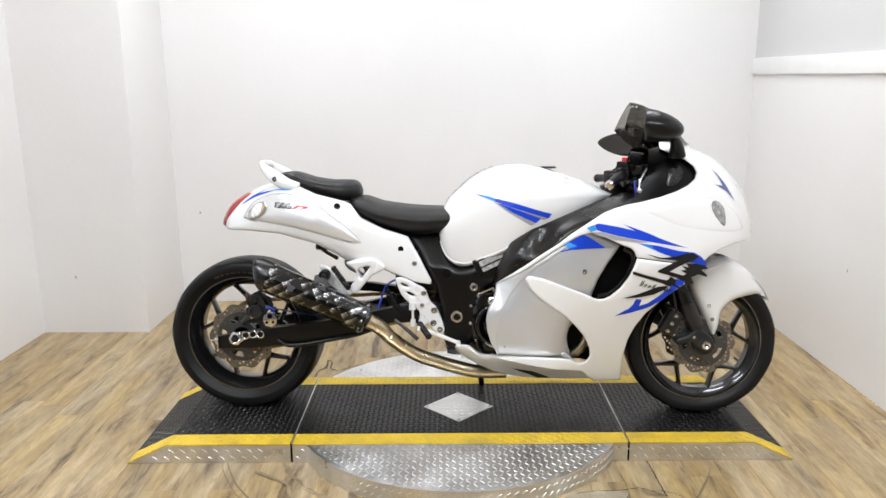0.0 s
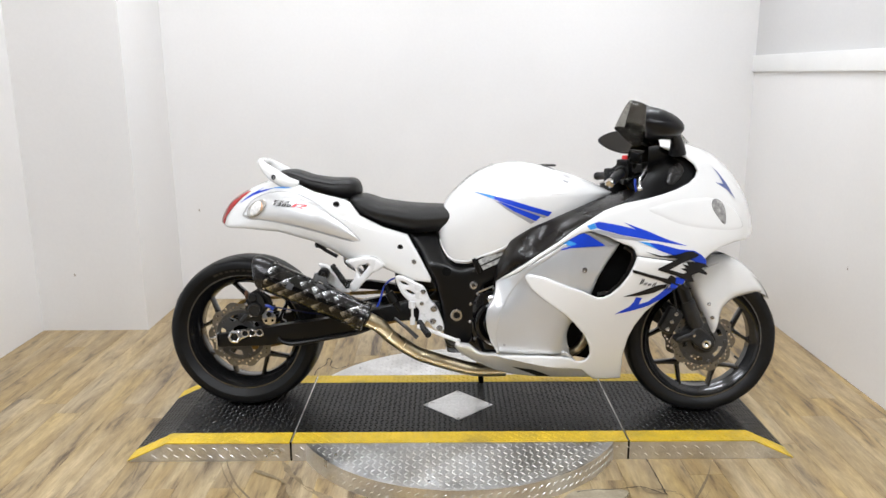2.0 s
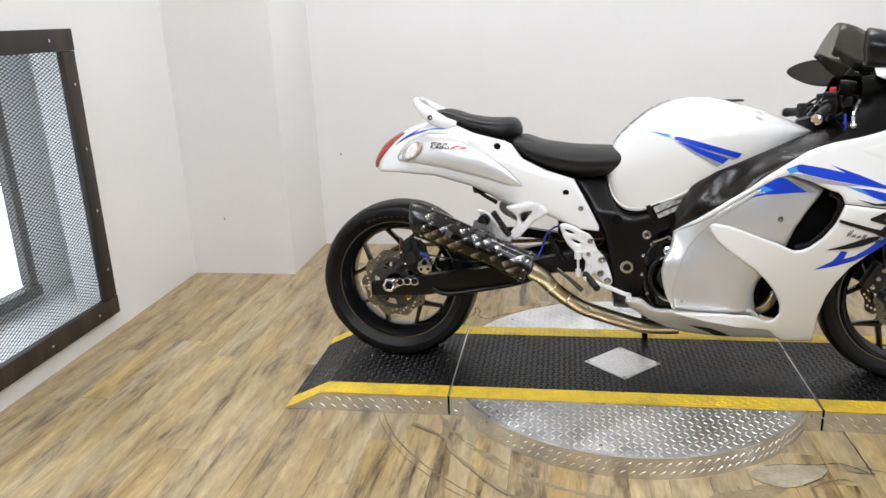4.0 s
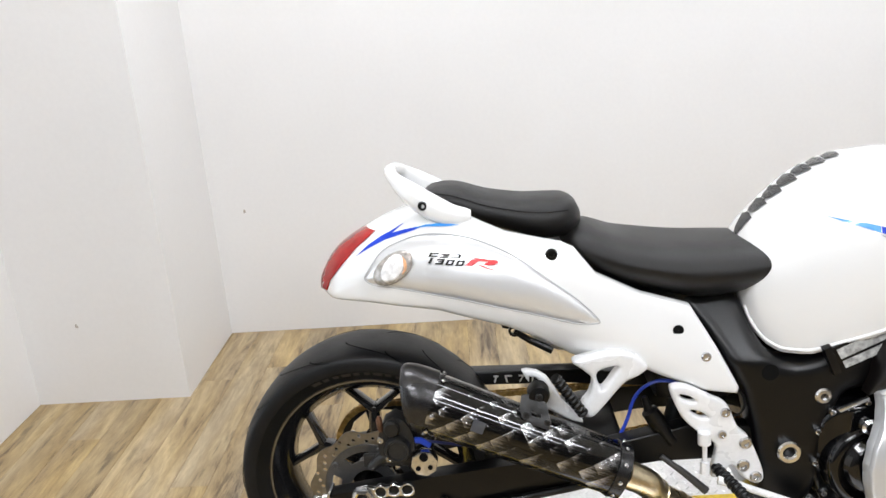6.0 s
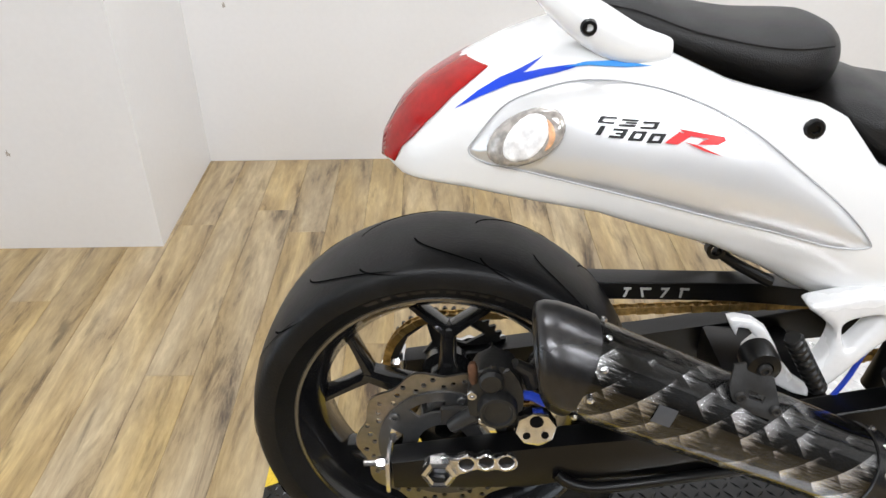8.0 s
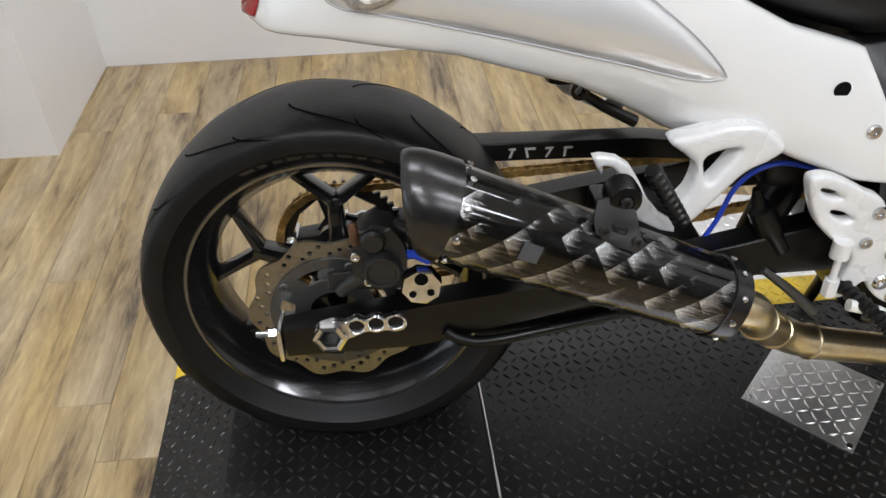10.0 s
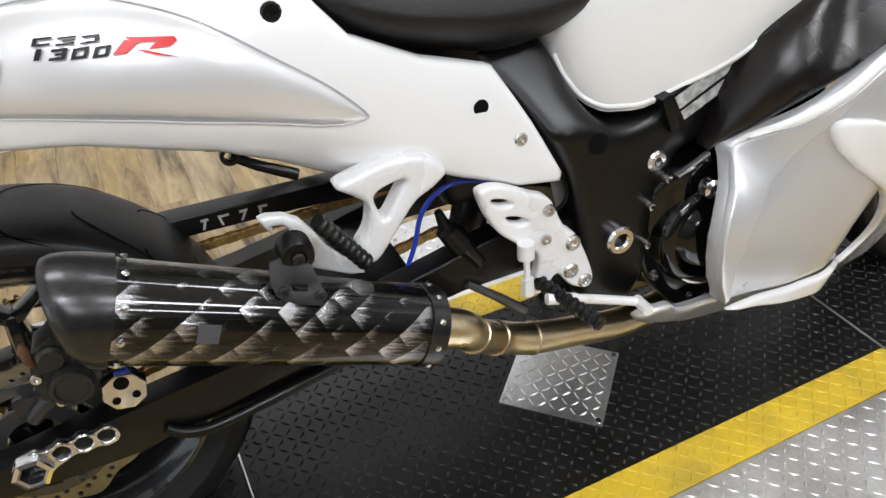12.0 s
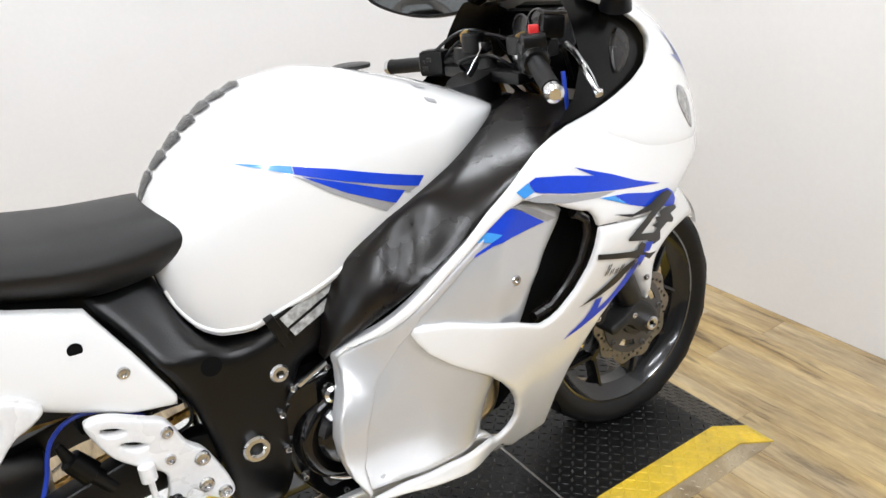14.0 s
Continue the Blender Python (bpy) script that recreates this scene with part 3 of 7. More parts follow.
def muffler_material():
    """Dark carbon sleeve: a diamond weave, each diamond's sheen painted in, bright at one corner and dark at the other.
    """
    m = bpy.data.materials.new("carbon diamond sleeve")
    m.use_nodes = True
    nt = m.node_tree
    b = nt.nodes["Principled BSDF"]

    def math_node(op, *ins):
        n = nt.nodes.new("ShaderNodeMath")
        n.operation = op
        for k, v in enumerate(ins):
            if isinstance(v, (int, float)):
                n.inputs[k].default_value = v
            else:
                nt.links.new(v, n.inputs[k])
        return n.outputs[0]

    uv = nt.nodes.new("ShaderNodeUVMap")
    mp = nt.nodes.new("ShaderNodeMapping")
    mp.inputs["Scale"].default_value = (10.8, 11.5, 1.0)
    mp.inputs["Rotation"].default_value = (0, 0, radians(45))
    nt.links.new(uv.outputs[0], mp.inputs["Vector"])
    fr, sep = nt.nodes.new("ShaderNodeVectorMath"), nt.nodes.new("ShaderNodeSeparateXYZ")
    fr.operation = "FRACTION"
    nt.links.new(mp.outputs[0], fr.inputs[0])
    nt.links.new(fr.outputs[0], sep.inputs[0])
    fl, wn2 = nt.nodes.new("ShaderNodeVectorMath"), nt.nodes.new("ShaderNodeTexWhiteNoise")
    fl.operation = "FLOOR"
    nt.links.new(mp.outputs[0], fl.inputs[0])
    nt.links.new(fl.outputs[0], wn2.inputs["Vector"])
    mp2, ns = nt.nodes.new("ShaderNodeMapping"), nt.nodes.new("ShaderNodeTexNoise")
    mp2.inputs["Scale"].default_value = (0.16, 1.6, 1.0)
    ns.inputs["Scale"].default_value, ns.inputs["Detail"].default_value, ns.inputs["Roughness"].default_value = 60.0, 6.0, 0.7
    nt.links.new(uv.outputs[0], mp2.inputs["Vector"])
    nt.links.new(mp2.outputs[0], ns.inputs["Vector"])
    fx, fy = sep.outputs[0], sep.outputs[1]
    # colour ramp across each diamond stands in for the weave's directional sheen
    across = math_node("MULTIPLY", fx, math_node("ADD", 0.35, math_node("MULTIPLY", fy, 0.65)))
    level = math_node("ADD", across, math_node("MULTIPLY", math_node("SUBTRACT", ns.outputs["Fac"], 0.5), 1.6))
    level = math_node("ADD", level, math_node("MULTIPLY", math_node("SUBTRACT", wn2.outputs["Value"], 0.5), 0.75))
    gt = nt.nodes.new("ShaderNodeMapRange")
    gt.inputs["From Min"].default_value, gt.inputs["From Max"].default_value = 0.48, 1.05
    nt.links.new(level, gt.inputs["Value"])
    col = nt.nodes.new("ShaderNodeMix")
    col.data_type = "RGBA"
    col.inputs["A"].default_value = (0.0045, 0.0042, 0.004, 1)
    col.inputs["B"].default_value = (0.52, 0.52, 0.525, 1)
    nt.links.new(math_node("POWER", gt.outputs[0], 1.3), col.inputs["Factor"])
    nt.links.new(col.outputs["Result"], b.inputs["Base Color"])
    b.inputs["Metallic"].default_value = 0.95
    b.inputs["Roughness"].default_value = 0.17
    b.inputs["Coat Weight"].default_value = 0.8
    b.inputs["Coat Roughness"].default_value = 0.06
    bp = nt.nodes.new("ShaderNodeBump")
    bp.inputs["Strength"].default_value, bp.inputs["Distance"].default_value = 0.5, 0.004
    nt.links.new(math_node("ADD", ns.outputs["Fac"], math_node("MULTIPLY", across, 0.5)), bp.inputs["Height"])
    nt.links.new(bp.outputs[0], b.inputs["Normal"])
    return m


M_SLEEVE = muffler_material()

# ---------------------------------------------------------------- motorcycle shape helpers
from mathutils.geometry import delaunay_2d_cdt


def smooth_curve(xs, ys):
    """Monotone cubic through (xs, ys)."""
    xs, ys = np.array(xs, float), np.array(ys, float)
    h, d = np.diff(xs), np.diff(ys) / np.diff(xs)
    m = np.zeros(len(xs))
    m[0], m[-1] = d[0], d[-1]
    for i in range(1, len(xs) - 1):
        if d[i - 1] * d[i] > 0:
            m[i] = 2 * d[i - 1] * d[i] / (d[i - 1] + d[i])

    def f(x):
        x = min(max(x, xs[0]), xs[-1])
        i = min(int(np.searchsorted(xs, x, side="right")) - 1, len(xs) - 2)
        t = (x - xs[i]) / h[i]
        return float((2 * t ** 3 - 3 * t * t + 1) * ys[i] + (t ** 3 - 2 * t * t + t) * h[i] * m[i] + (-2 * t ** 3 + 3 * t * t) * ys[i + 1] + (t ** 3 - t * t) * h[i] * m[i + 1])
    return f


class Skin:
    """Half width of a body: widest at mid(u), closing upwards to the middle line at top(u) and drawing in below."""

    def __init__(self, wide, mid, top, power=1.6, low=0.5, reach=0.45, lowpow=1.7, dent=None):
        self.wide, self.mid, self.top, self.power, self.low, self.reach, self.lowpow, self.dent = wide, mid, top, power, low, reach, lowpow, dent

    def par(self, u, w):
        m, t = self.mid(u), self.top(u)
        s = (w - m) / (t - m)
        return (u, 0.30 * math.asin(min(1.0, s))) if w > m else (u, w - m)

    def at(self, u, q, off=0.0):
        m, t, wd = self.mid(u), self.top(u), self.wide(u)
        k = self.power(u) if callable(self.power) else self.power
        if q > 0:
            a = min(q / 0.30, math.pi / 2)
            w, c = m + (t - m) * math.sin(a), math.cos(a) ** k
        else:
            w, c = m + q, max(0.05, 1 - (self.low(u) if callable(self.low) else self.low) * (-q / self.reach) ** self.lowpow)
        v = wd * c
        if self.dent:
            v += self.dent(u, w)
        return u, v + off, w


class Flat:
    """A side at a fixed or given width."""

    def __init__(self, v):
        self.v = v

    def par(self, u, w):
        return u, w

    def at(self, u, w, off=0.0):
        return u, (self.v(u, w) if callable(self.v) else self.v) + off, w


def inside(px, py, poly):
    x, y = poly[:, 0], poly[:, 1]
    x2, y2 = np.roll(x, -1), np.roll(y, -1)
    c = ((y > py) != (y2 > py)) & (px < (x2 - x) * (py - y) / (np.where(y2 == y, 1e-12, y2 - y)) + x)
    return bool(np.count_nonzero(c) % 2)


def resample(pts, step, curved):
    if curved:
        pts = [(p[0], p[1]) for p in spline([(a, b2, 0) for a, b2 in pts], 6, True)]
    out = []
    for (a, b2), (c, d2) in zip(pts, pts[1:] + pts[:1]):
        n = max(1, int(math.hypot(c - a, d2 - b2) / step))
        out += [(a + (c - a) * k / n, b2 + (d2 - b2) * k / n) for k in range(n)]
    return out


def panel(bm, outline, skin, off=0.0, step=0.02, holes=(), thick=0.006, roll=0.012, depth=0.006, side=-1, curved=False):
    """A shell over the closed outline in (u, w), laid on a skin, with rolled edges and a turned-in rim."""
    loops = [resample(list(o), step * 0.5, curved) for o in (outline, *holes)]
    loops = [[skin.par(*p) for p in lp] for lp in loops]
    polys = [np.array(lp) for lp in loops]
    segs_a = np.concatenate(polys)
    segs_b = np.concatenate([np.roll(p, -1, axis=0) for p in polys])

    def gap(p):
        ab = segs_b - segs_a
        t = np.clip(((p - segs_a) * ab).sum(1) / np.maximum((ab * ab).sum(1), 1e-12), 0, 1)
        return float(np.sqrt((((segs_a + ab * t[:, None]) - p) ** 2).sum(1)).min())

    verts, edges = [], []
    for p in polys:
        b0 = len(verts)
        verts += [Vector((float(q[0]), float(q[1]))) for q in p]
        edges += [(b0 + i, b0 + (i + 1) % len(p)) for i in range(len(p))]
    lo, hi = polys[0].min(0), polys[0].max(0)
    def within(x, y):
        return inside(x, y, polys[0]) and not any(inside(x, y, h) for h in polys[1:])

    # rows of points along the border carry the rolled edge
    keep = step * 0.4
    if roll > 0.003:
        for d in (roll * 0.22, roll * 0.6, roll * 1.05):
            for p in polys:
                last = None
                t = np.roll(p, -1, axis=0) - np.roll(p, 1, axis=0)
                nrm = np.c_[-t[:, 1], t[:, 0]] / np.maximum(np.hypot(t[:, 0], t[:, 1]), 1e-9)[:, None]
                for q, nv in zip(p, nrm):
                    for c in (q + nv * d, q - nv * d):
                        if within(c[0], c[1]) and gap(c) > d * 0.93 and (last is None or np.hypot(*(c - last)) > step * 0.25):
                            verts.append(Vector((float(c[0]), float(c[1]))))
                            last = c
                            break
        keep = roll * 1.05 + step * 0.35
    j, y = 0, lo[1] + step / 2
    while y < hi[1]:
        x = lo[0] + (step / 2 if j % 2 else 0)
        while x < hi[0]:
            if within(x, y) and gap(np.array((x, y))) > keep:
                verts.append(Vector((x, y)))
            x += step
        y += step * 0.87
        j += 1
    res = delaunay_2d_cdt(verts, edges, [], 0, 1e-6)
    cov, cof = res[0], res[2]
    made = {}

    def vert(i):
        if i not in made:
            p = cov[i]
            ins = 0.0
            if roll:
                d = min(gap(np.array((p[0], p[1]))), roll) / roll
                ins = depth * (1 - math.sqrt(max(0.0, 1 - (1 - d) ** 2)))
            u, v, w = skin.at(p[0], p[1], off - ins)
            made[i] = bm.verts.new((u, side * max(v, 0.0005), w))
        return made[i]

    faces = []
    for f in cof:
        cx, cy = sum(cov[i][0] for i in f) / len(f), sum(cov[i][1] for i in f) / len(f)
        if inside(cx, cy, polys[0]) and not any(inside(cx, cy, h) for h in polys[1:]):
            try:
                faces.append(bm.faces.new([vert(i) for i in f]))
            except ValueError:
                pass
    if thick:
        rim = [e for e in {e for f in faces for e in f.edges} if len(e.link_faces) == 1]
        r = bmesh.ops.extrude_edge_only(bm, edges=rim)
        for g in r["geom"]:
            if isinstance(g, bmesh.types.BMVert):
                g.co.y += -side * min(thick, abs(g.co.y) * 0.9)
    return bm


def body_loft(bm, us, bottom, top, wide, belly=0.42, kt=0.9, kb=0.35, seg=14, round_ends=True):
    """A closed cushion or tank: at each u from bottom(u) to top(u), wide(u) to both sides."""
    rings = []
    for u in us:
        wb, wt, wd = bottom(u), top(u), wide(u)
        mid = wb + belly * (wt - wb)
        half = []
        for k in range(5):
            s = k / 5
            w = wb + (mid - wb) * s
            half.append((wd * (1 - kb * (1 - s) ** 2), w))
        for k in range(seg + 1):
            a = math.pi / 2 * k / seg
            half.append((wd * max(0.0, math.cos(a)) ** kt, mid + (wt - mid) * math.sin(a)))
        ring = [bm.verts.new((u, -v, w)) for v, w in half] + [bm.verts.new((u, v, w)) for v, w in reversed(half[:-1])]
        rings.append(ring)
    n = len(rings[0])
    for a, c in zip(rings, rings[1:]):
        for k in range(n):
            bm.faces.new((a[k], a[(k + 1) % n], c[(k + 1) % n], c[k]))
    bm.faces.new(rings[0])
    bm.faces.new(list(reversed(rings[-1])))
    return bm


def bolt_head(bm, u, v, w, r, h=0.006, side=-1, socket=True):
    """A domed bolt head pointing out of the side."""
    prof = [(r, 0.0), (r, h * 0.55), (r * 0.8, h * 0.95), (r * 0.45, h), (r * 0.40, h * 0.4), (0.0002, h * 0.4)] if socket else [(r, 0.0), (r, h * 0.6), (r * 0.7, h), (0.0002, h)]
    lathe(bm, [(a, side * b2) for a, b2 in prof], 12, False, (u, v, w))
    return bm


bike = tagged(new("motorcycle"), "white, silver and blue sport motorcycle with stretched swingarm on platform", "motorcycle")
bike.matrix_world = pose(0.0515, 0.012, H, -5.0, 0, -2.8)


def bpart(name, bm, mat, label="", parent=None, smooth=35.0, kind=""):
    return part(name, bm, mat, parent or bike, label, smooth, kind)


# ---------------------------------------------------------------- wheels
def build_wheel(name, u, w, R, half, rim_r, rim_half, label, spoke_turn, groove_n, disc_sides, disc_r, disc_in, steer=0.0, shift=0.0):
    bm = bmesh.new()
    # barrel with lips
    lathe(bm, [(rim_r, -rim_half), (rim_r + 0.004, -rim_half + 0.006), (rim_r - 0.012, -rim_half + 0.016), (rim_r - 0.030, -rim_half * 0.45), (rim_r - 0.030, rim_half * 0.45),
               (rim_r - 0.012, rim_half - 0.016), (rim_r + 0.004, rim_half - 0.006), (rim_r, rim_half), (rim_r - 0.007, rim_half - 0.001), (rim_r - 0.022, rim_half - 0.020), (rim_r - 0.040, rim_half * 0.4),
               (rim_r - 0.040, -rim_half * 0.4), (rim_r - 0.022, -rim_half + 0.020), (rim_r - 0.007, -rim_half + 0.001)], 96)
    wheel = bpart(name, bm, M_RIM, label)
    wheel.matrix_local = pose(u, shift, w, 0, 0, steer)
    # bright lip
    for s in (-1, 1):
        bm = lathe(bmesh.new(), [(rim_r - 0.002, s * (rim_half + 0.0008)), (rim_r - 0.006, s * (rim_half + 0.0008)), (rim_r - 0.006, s * (rim_half - 0.003)), (rim_r - 0.002, s * (rim_half - 0.003))], 96)
        bpart("rim_lip", bm, M_LIP, "bright machined rim edge", wheel)
    # tyre
    th = R - rim_r
    prof = [(rim_r - 0.004, rim_half - 0.003), (rim_r + 0.14 * th, rim_half + 0.006), (rim_r + 0.36 * th, half * 0.985), (rim_r + 0.54 * th, half), (rim_r + 0.68 * th, half * 0.965)]
    crown0 = rim_r + 0.68 * th
    for k in range(1, 9):
        a = math.pi / 2 * k / 9
        prof.append((crown0 + (R - crown0) * math.sin(a), half * 0.965 * math.cos(a) ** 0.85))
    full = prof + [(R, 0.0)] + [(r, -y) for r, y in reversed(prof)]
    tyre = bpart("tyre", lathe(bmesh.new(), full + [(rim_r - 0.012, -rim_half + 0.012), (rim_r - 0.012, rim_half - 0.012)], 128), M_RUBBER, "black road tyre with sweeping grooves", wheel)

    def on_tyre(ang, s, out=0.0):
        i = min(int(s), len(full) - 2)
        f = s - i
        r = full[i][0] * (1 - f) + full[i + 1][0] * f + out
        y = full[i][1] * (1 - f) + full[i + 1][1] * f
        return Vector((r * math.cos(ang), y * (1 + out / 0.1), r * math.sin(ang)))

    bm = bmesh.new()
    mid = (len(full) - 1) / 2
    for k in range(groove_n):
        for sgn in (-1, 1):
            a0 = 2 * math.pi * (k + (0.5 if sgn > 0 else 0)) / groove_n
            for da, s0, s1, sweep in ((0.0, 1.2, 7.4, -0.55), (0.26, 4.4, 8.6, -0.22)):
                pts = []
                for j in range(13):
                    f = j / 12
                    pts.append((a0 + da + sweep * f ** 1.6, mid - sgn * (s0 + (s1 - s0) * f)))
                prev = None
                for j, (a, s) in enumerate(pts):
                    wdt = 0.0019 * math.sin(math.pi * min(1, 0.15 + j / 13)) ** 0.5
                    c = on_tyre(a, s, 0.0009)
                    nxt = on_tyre(pts[min(j + 1, 12)][0], pts[min(j + 1, 12)][1], 0.0009) - on_tyre(pts[max(j - 1, 0)][0], pts[max(j - 1, 0)][1], 0.0009)
                    nrm = Vector((math.cos(a), 0, math.sin(a)))
                    sd = nxt.cross(nrm).normalized() * wdt
                    cur = (bm.verts.new(c - sd), bm.verts.new(c + sd))
                    if prev:
                        bm.faces.new((prev[0], prev[1], cur[1], cur[0]))
                    prev = cur
    bpart("tread_groove", bm, M_GROOVE, "fine curved tread grooves", wheel, kind="stuff")
    # sidewall marking bars
    bm = bmesh.new()
    for k in range(9):
        for s in (-1, 1):
            a0 = radians(72 + (8 - k if s < 0 else k) * 5.2)
            ws = radians(1.5 if k % 3 else 2.3)
            r0, r1 = rim_r + 0.20 * th, rim_r + 0.33 * th
            y0, y1 = rim_half + 0.006 + 0.27 * (half * 0.985 - rim_half - 0.006) + 0.0022, rim_half + 0.006 + 0.86 * (half * 0.985 - rim_half - 0.006) + 0.0022
            q = [(r0, y0, a0 - ws), (r1, y1, a0 - ws), (r1, y1, a0 + ws), (r0, y0, a0 + ws)]
            bm.faces.new([bm.verts.new((r * math.cos(a), s * y, r * math.sin(a))) for r, y, a in q])
    bpart("sidewall_marking", bm, material("moulded tyre marking", (0.055, 0.048, 0.04), 0.6), "raised marking bars on the tyre wall", wheel, kind="stuff")
    # hub and Y spokes
    bpart("hub", lathe(bmesh.new(), [(0.016, -0.085), (0.044, -0.085), (0.047, -0.06), (0.036, -0.045), (0.036, 0.045), (0.047, 0.06), (0.044, 0.085), (0.016, 0.085)], 40), M_RIM, "", wheel)
    for k in range(5):
        a = radians(spoke_turn + 72 * k)
        bm = bmesh.new()
        d2 = Vector((math.cos(a), 0, math.sin(a)))
        fork_r = rim_r * 0.60

        def limb(p0, p1, w0, w1, t0, t1):
            d3 = (p1 - p0).normalized()
            sd = d3.cross(Vector((0, 1, 0)))
            vs = []
            for p, ww, tt in ((p0, w0, t0), ((p0 + p1) / 2, (w0 + w1) * 0.46, (t0 + t1) / 2), (p1, w1, t1)):
                vs.append([bm.verts.new(p + sd * (x * ww) + Vector((0, y * tt, 0))) for x, y in ((-1, -0.6), (-0.5, -1), (0.5, -1), (1, -0.6), (1, 0.6), (0.5, 1), (-0.5, 1), (-1, 0.6))])
            for r0, r1 in zip(vs, vs[1:]):
                for i in range(8):
                    bm.faces.new((r0[i], r0[(i + 1) % 8], r1[(i + 1) % 8], r1[i]))
            bm.faces.new(vs[0])
            bm.faces.new(list(reversed(vs[-1])))
        limb(d2 * 0.036, d2 * fork_r, 0.017, 0.012, 0.030, 0.020)
        for s in (-1, 1):
            e = Vector((math.cos(a + s * radians(20)), 0, math.sin(a + s * radians(20)))) * (rim_r - 0.034)
            limb(d2 * (fork_r - 0.012), e, 0.010, 0.0065, 0.019, 0.022)
        bpart("spoke", bm, M_RIM, "", wheel)
    # brake discs
    for s, off in disc_sides:
        n = 10
        outer = [((disc_r + 0.0055 * math.cos(n * 2 * math.pi * k / 160)) * math.cos(2 * math.pi * k / 160), (disc_r + 0.0055 * math.cos(n * 2 * math.pi * k / 160)) * math.sin(2 * math.pi * k / 160)) for k in range(160)]
        inner = [((disc_in + 0.003 * math.cos(n * 2 * math.pi * k / 100)) * math.cos(2 * math.pi * k / 100), (disc_in + 0.003 * math.cos(n * 2 * math.pi * k / 100)) * math.sin(2 * math.pi * k / 100)) for k in range(100)]
        holes = [inner]
        for k in range(48):
            a, rr = 2 * math.pi * k / 48, disc_in + (disc_r - disc_in) * (0.30, 0.72, 0.5)[k % 3]
            holes.append([(rr * math.cos(a) + 0.0046 * math.cos(j * math.pi / 3), rr * math.sin(a) + 0.0046 * math.sin(j * math.pi / 3)) for j in range(6)])
        bm = bmesh.new()
        panel(bm, outer, Flat(off + 0.0025), 0, 0.012, holes, 0.005, 0.0, 0.0, s)
        disc = bpart("brake_disc", bm, M_DISC, "perforated wavy steel brake disc", wheel, smooth=20)
        bm = bmesh.new()
        ring = [((disc_in + 0.004) * math.cos(2 * math.pi * k / 60), (disc_in + 0.004) * math.sin(2 * math.pi * k / 60)) for k in range(60)]
        hin = [(0.04 * math.cos(2 * math.pi * k / 40), 0.04 * math.sin(2 * math.pi * k / 40)) for k in range(40)]
        cuts = [hin]
        for k in range(5):
            a = 2 * math.pi * (k + 0.5) / 5
            r0, r1 = 0.064, disc_in - 0.012
            cuts.append([(r * math.cos(a + x), r * math.sin(a + x)) for r, x in ((r0, -0.30), (r1, -0.36), (r1, -0.18), (r1, 0.0), (r1, 0.18), (r1, 0.36), (r0, 0.30), (r0, 0.0))])
        panel(bm, ring, Flat(off + 0.0065), 0, 0.014, cuts, 0.005, 0.0, 0.0, s)
        for k in range(5):
            a = 2 * math.pi * k / 5
            bolt_head(bm, (disc_in - 0.006) * math.cos(a), s * (off + 0.0065), (disc_in - 0.006) * math.sin(a), 0.008, 0.004, s)
        bpart("disc_carrier", bm, M_CARRIER, "grey disc carrier", wheel, smooth=20)
    return wheel


rear = build_wheel("rear_wheel", -0.926, 0.309, 0.312, 0.100, 0.240, 0.078, "dark grey Y-spoke rear wheel with wide tyre", 16, 11, [(-1, 0.113)], 0.131, 0.097, shift=0.028)
front = build_wheel("front_wheel", 0.917, 0.298, 0.298, 0.061, 0.240, 0.047, "dark grey Y-spoke front wheel", 15, 14, [(-1, 0.066), (1, 0.066)], 0.122, 0.092, steer=1.5)
# rear sprocket on the chain side
teeth = [((0.105 if (k // 2) % 2 else 0.113) * math.cos(2 * math.pi * k / 172), (0.105 if (k // 2) % 2 else 0.113) * math.sin(2 * math.pi * k / 172)) for k in range(172)]
cuts = [[(r * math.cos(a0 + x), r * math.sin(a0 + x)) for r, x in ((0.05, -0.35), (0.088, -0.5), (0.088, 0.0), (0.088, 0.5), (0.05, 0.35))] for a0 in [2 * math.pi * k / 5 for k in range(5)]]
bm = panel(bmesh.new(), teeth, Flat(0.102), 0, 0.015, cuts, 0.007, 0, 0, 1)
bpart("sprocket", bm, M_CASTING, "black rear sprocket", rear, smooth=20)
part("valve_stem", tube(bmesh.new(), [(0.165, -0.004, -0.09), (0.150, -0.004, -0.080)], 0.004, 8), M_CASTING, front)

# ---------------------------------------------------------------- chain, swingarm
bm = bmesh.new()
S0, S1, rs0, rs1 = Vector((-0.926, 0.106, 0.309)), Vector((-0.02, 0.106, 0.43)), 0.109, 0.042
loop = []
for k in range(60):
    loop.append(S0 + Vector((0, 0, rs0)) + (S1 + Vector((0, 0, rs1)) - S0 - Vector((0, 0, rs0))) * k / 60)
for k in range(10):
    a = math.pi / 2 - math.pi * k / 10
    loop.append(S1 + rs1 * Vector((math.cos(a), 0, math.sin(a))))
for k in range(60):
    loop.append(S1 - Vector((0, 0, rs1)) + (S0 - Vector((0, 0, rs0)) - S1 + Vector((0, 0, rs1))) * k / 60)
for k in range(22):
    a = -math.pi / 2 - math.pi * k / 22
    loop.append(S0 + rs0 * Vector((math.cos(a), 0, math.sin(a))))
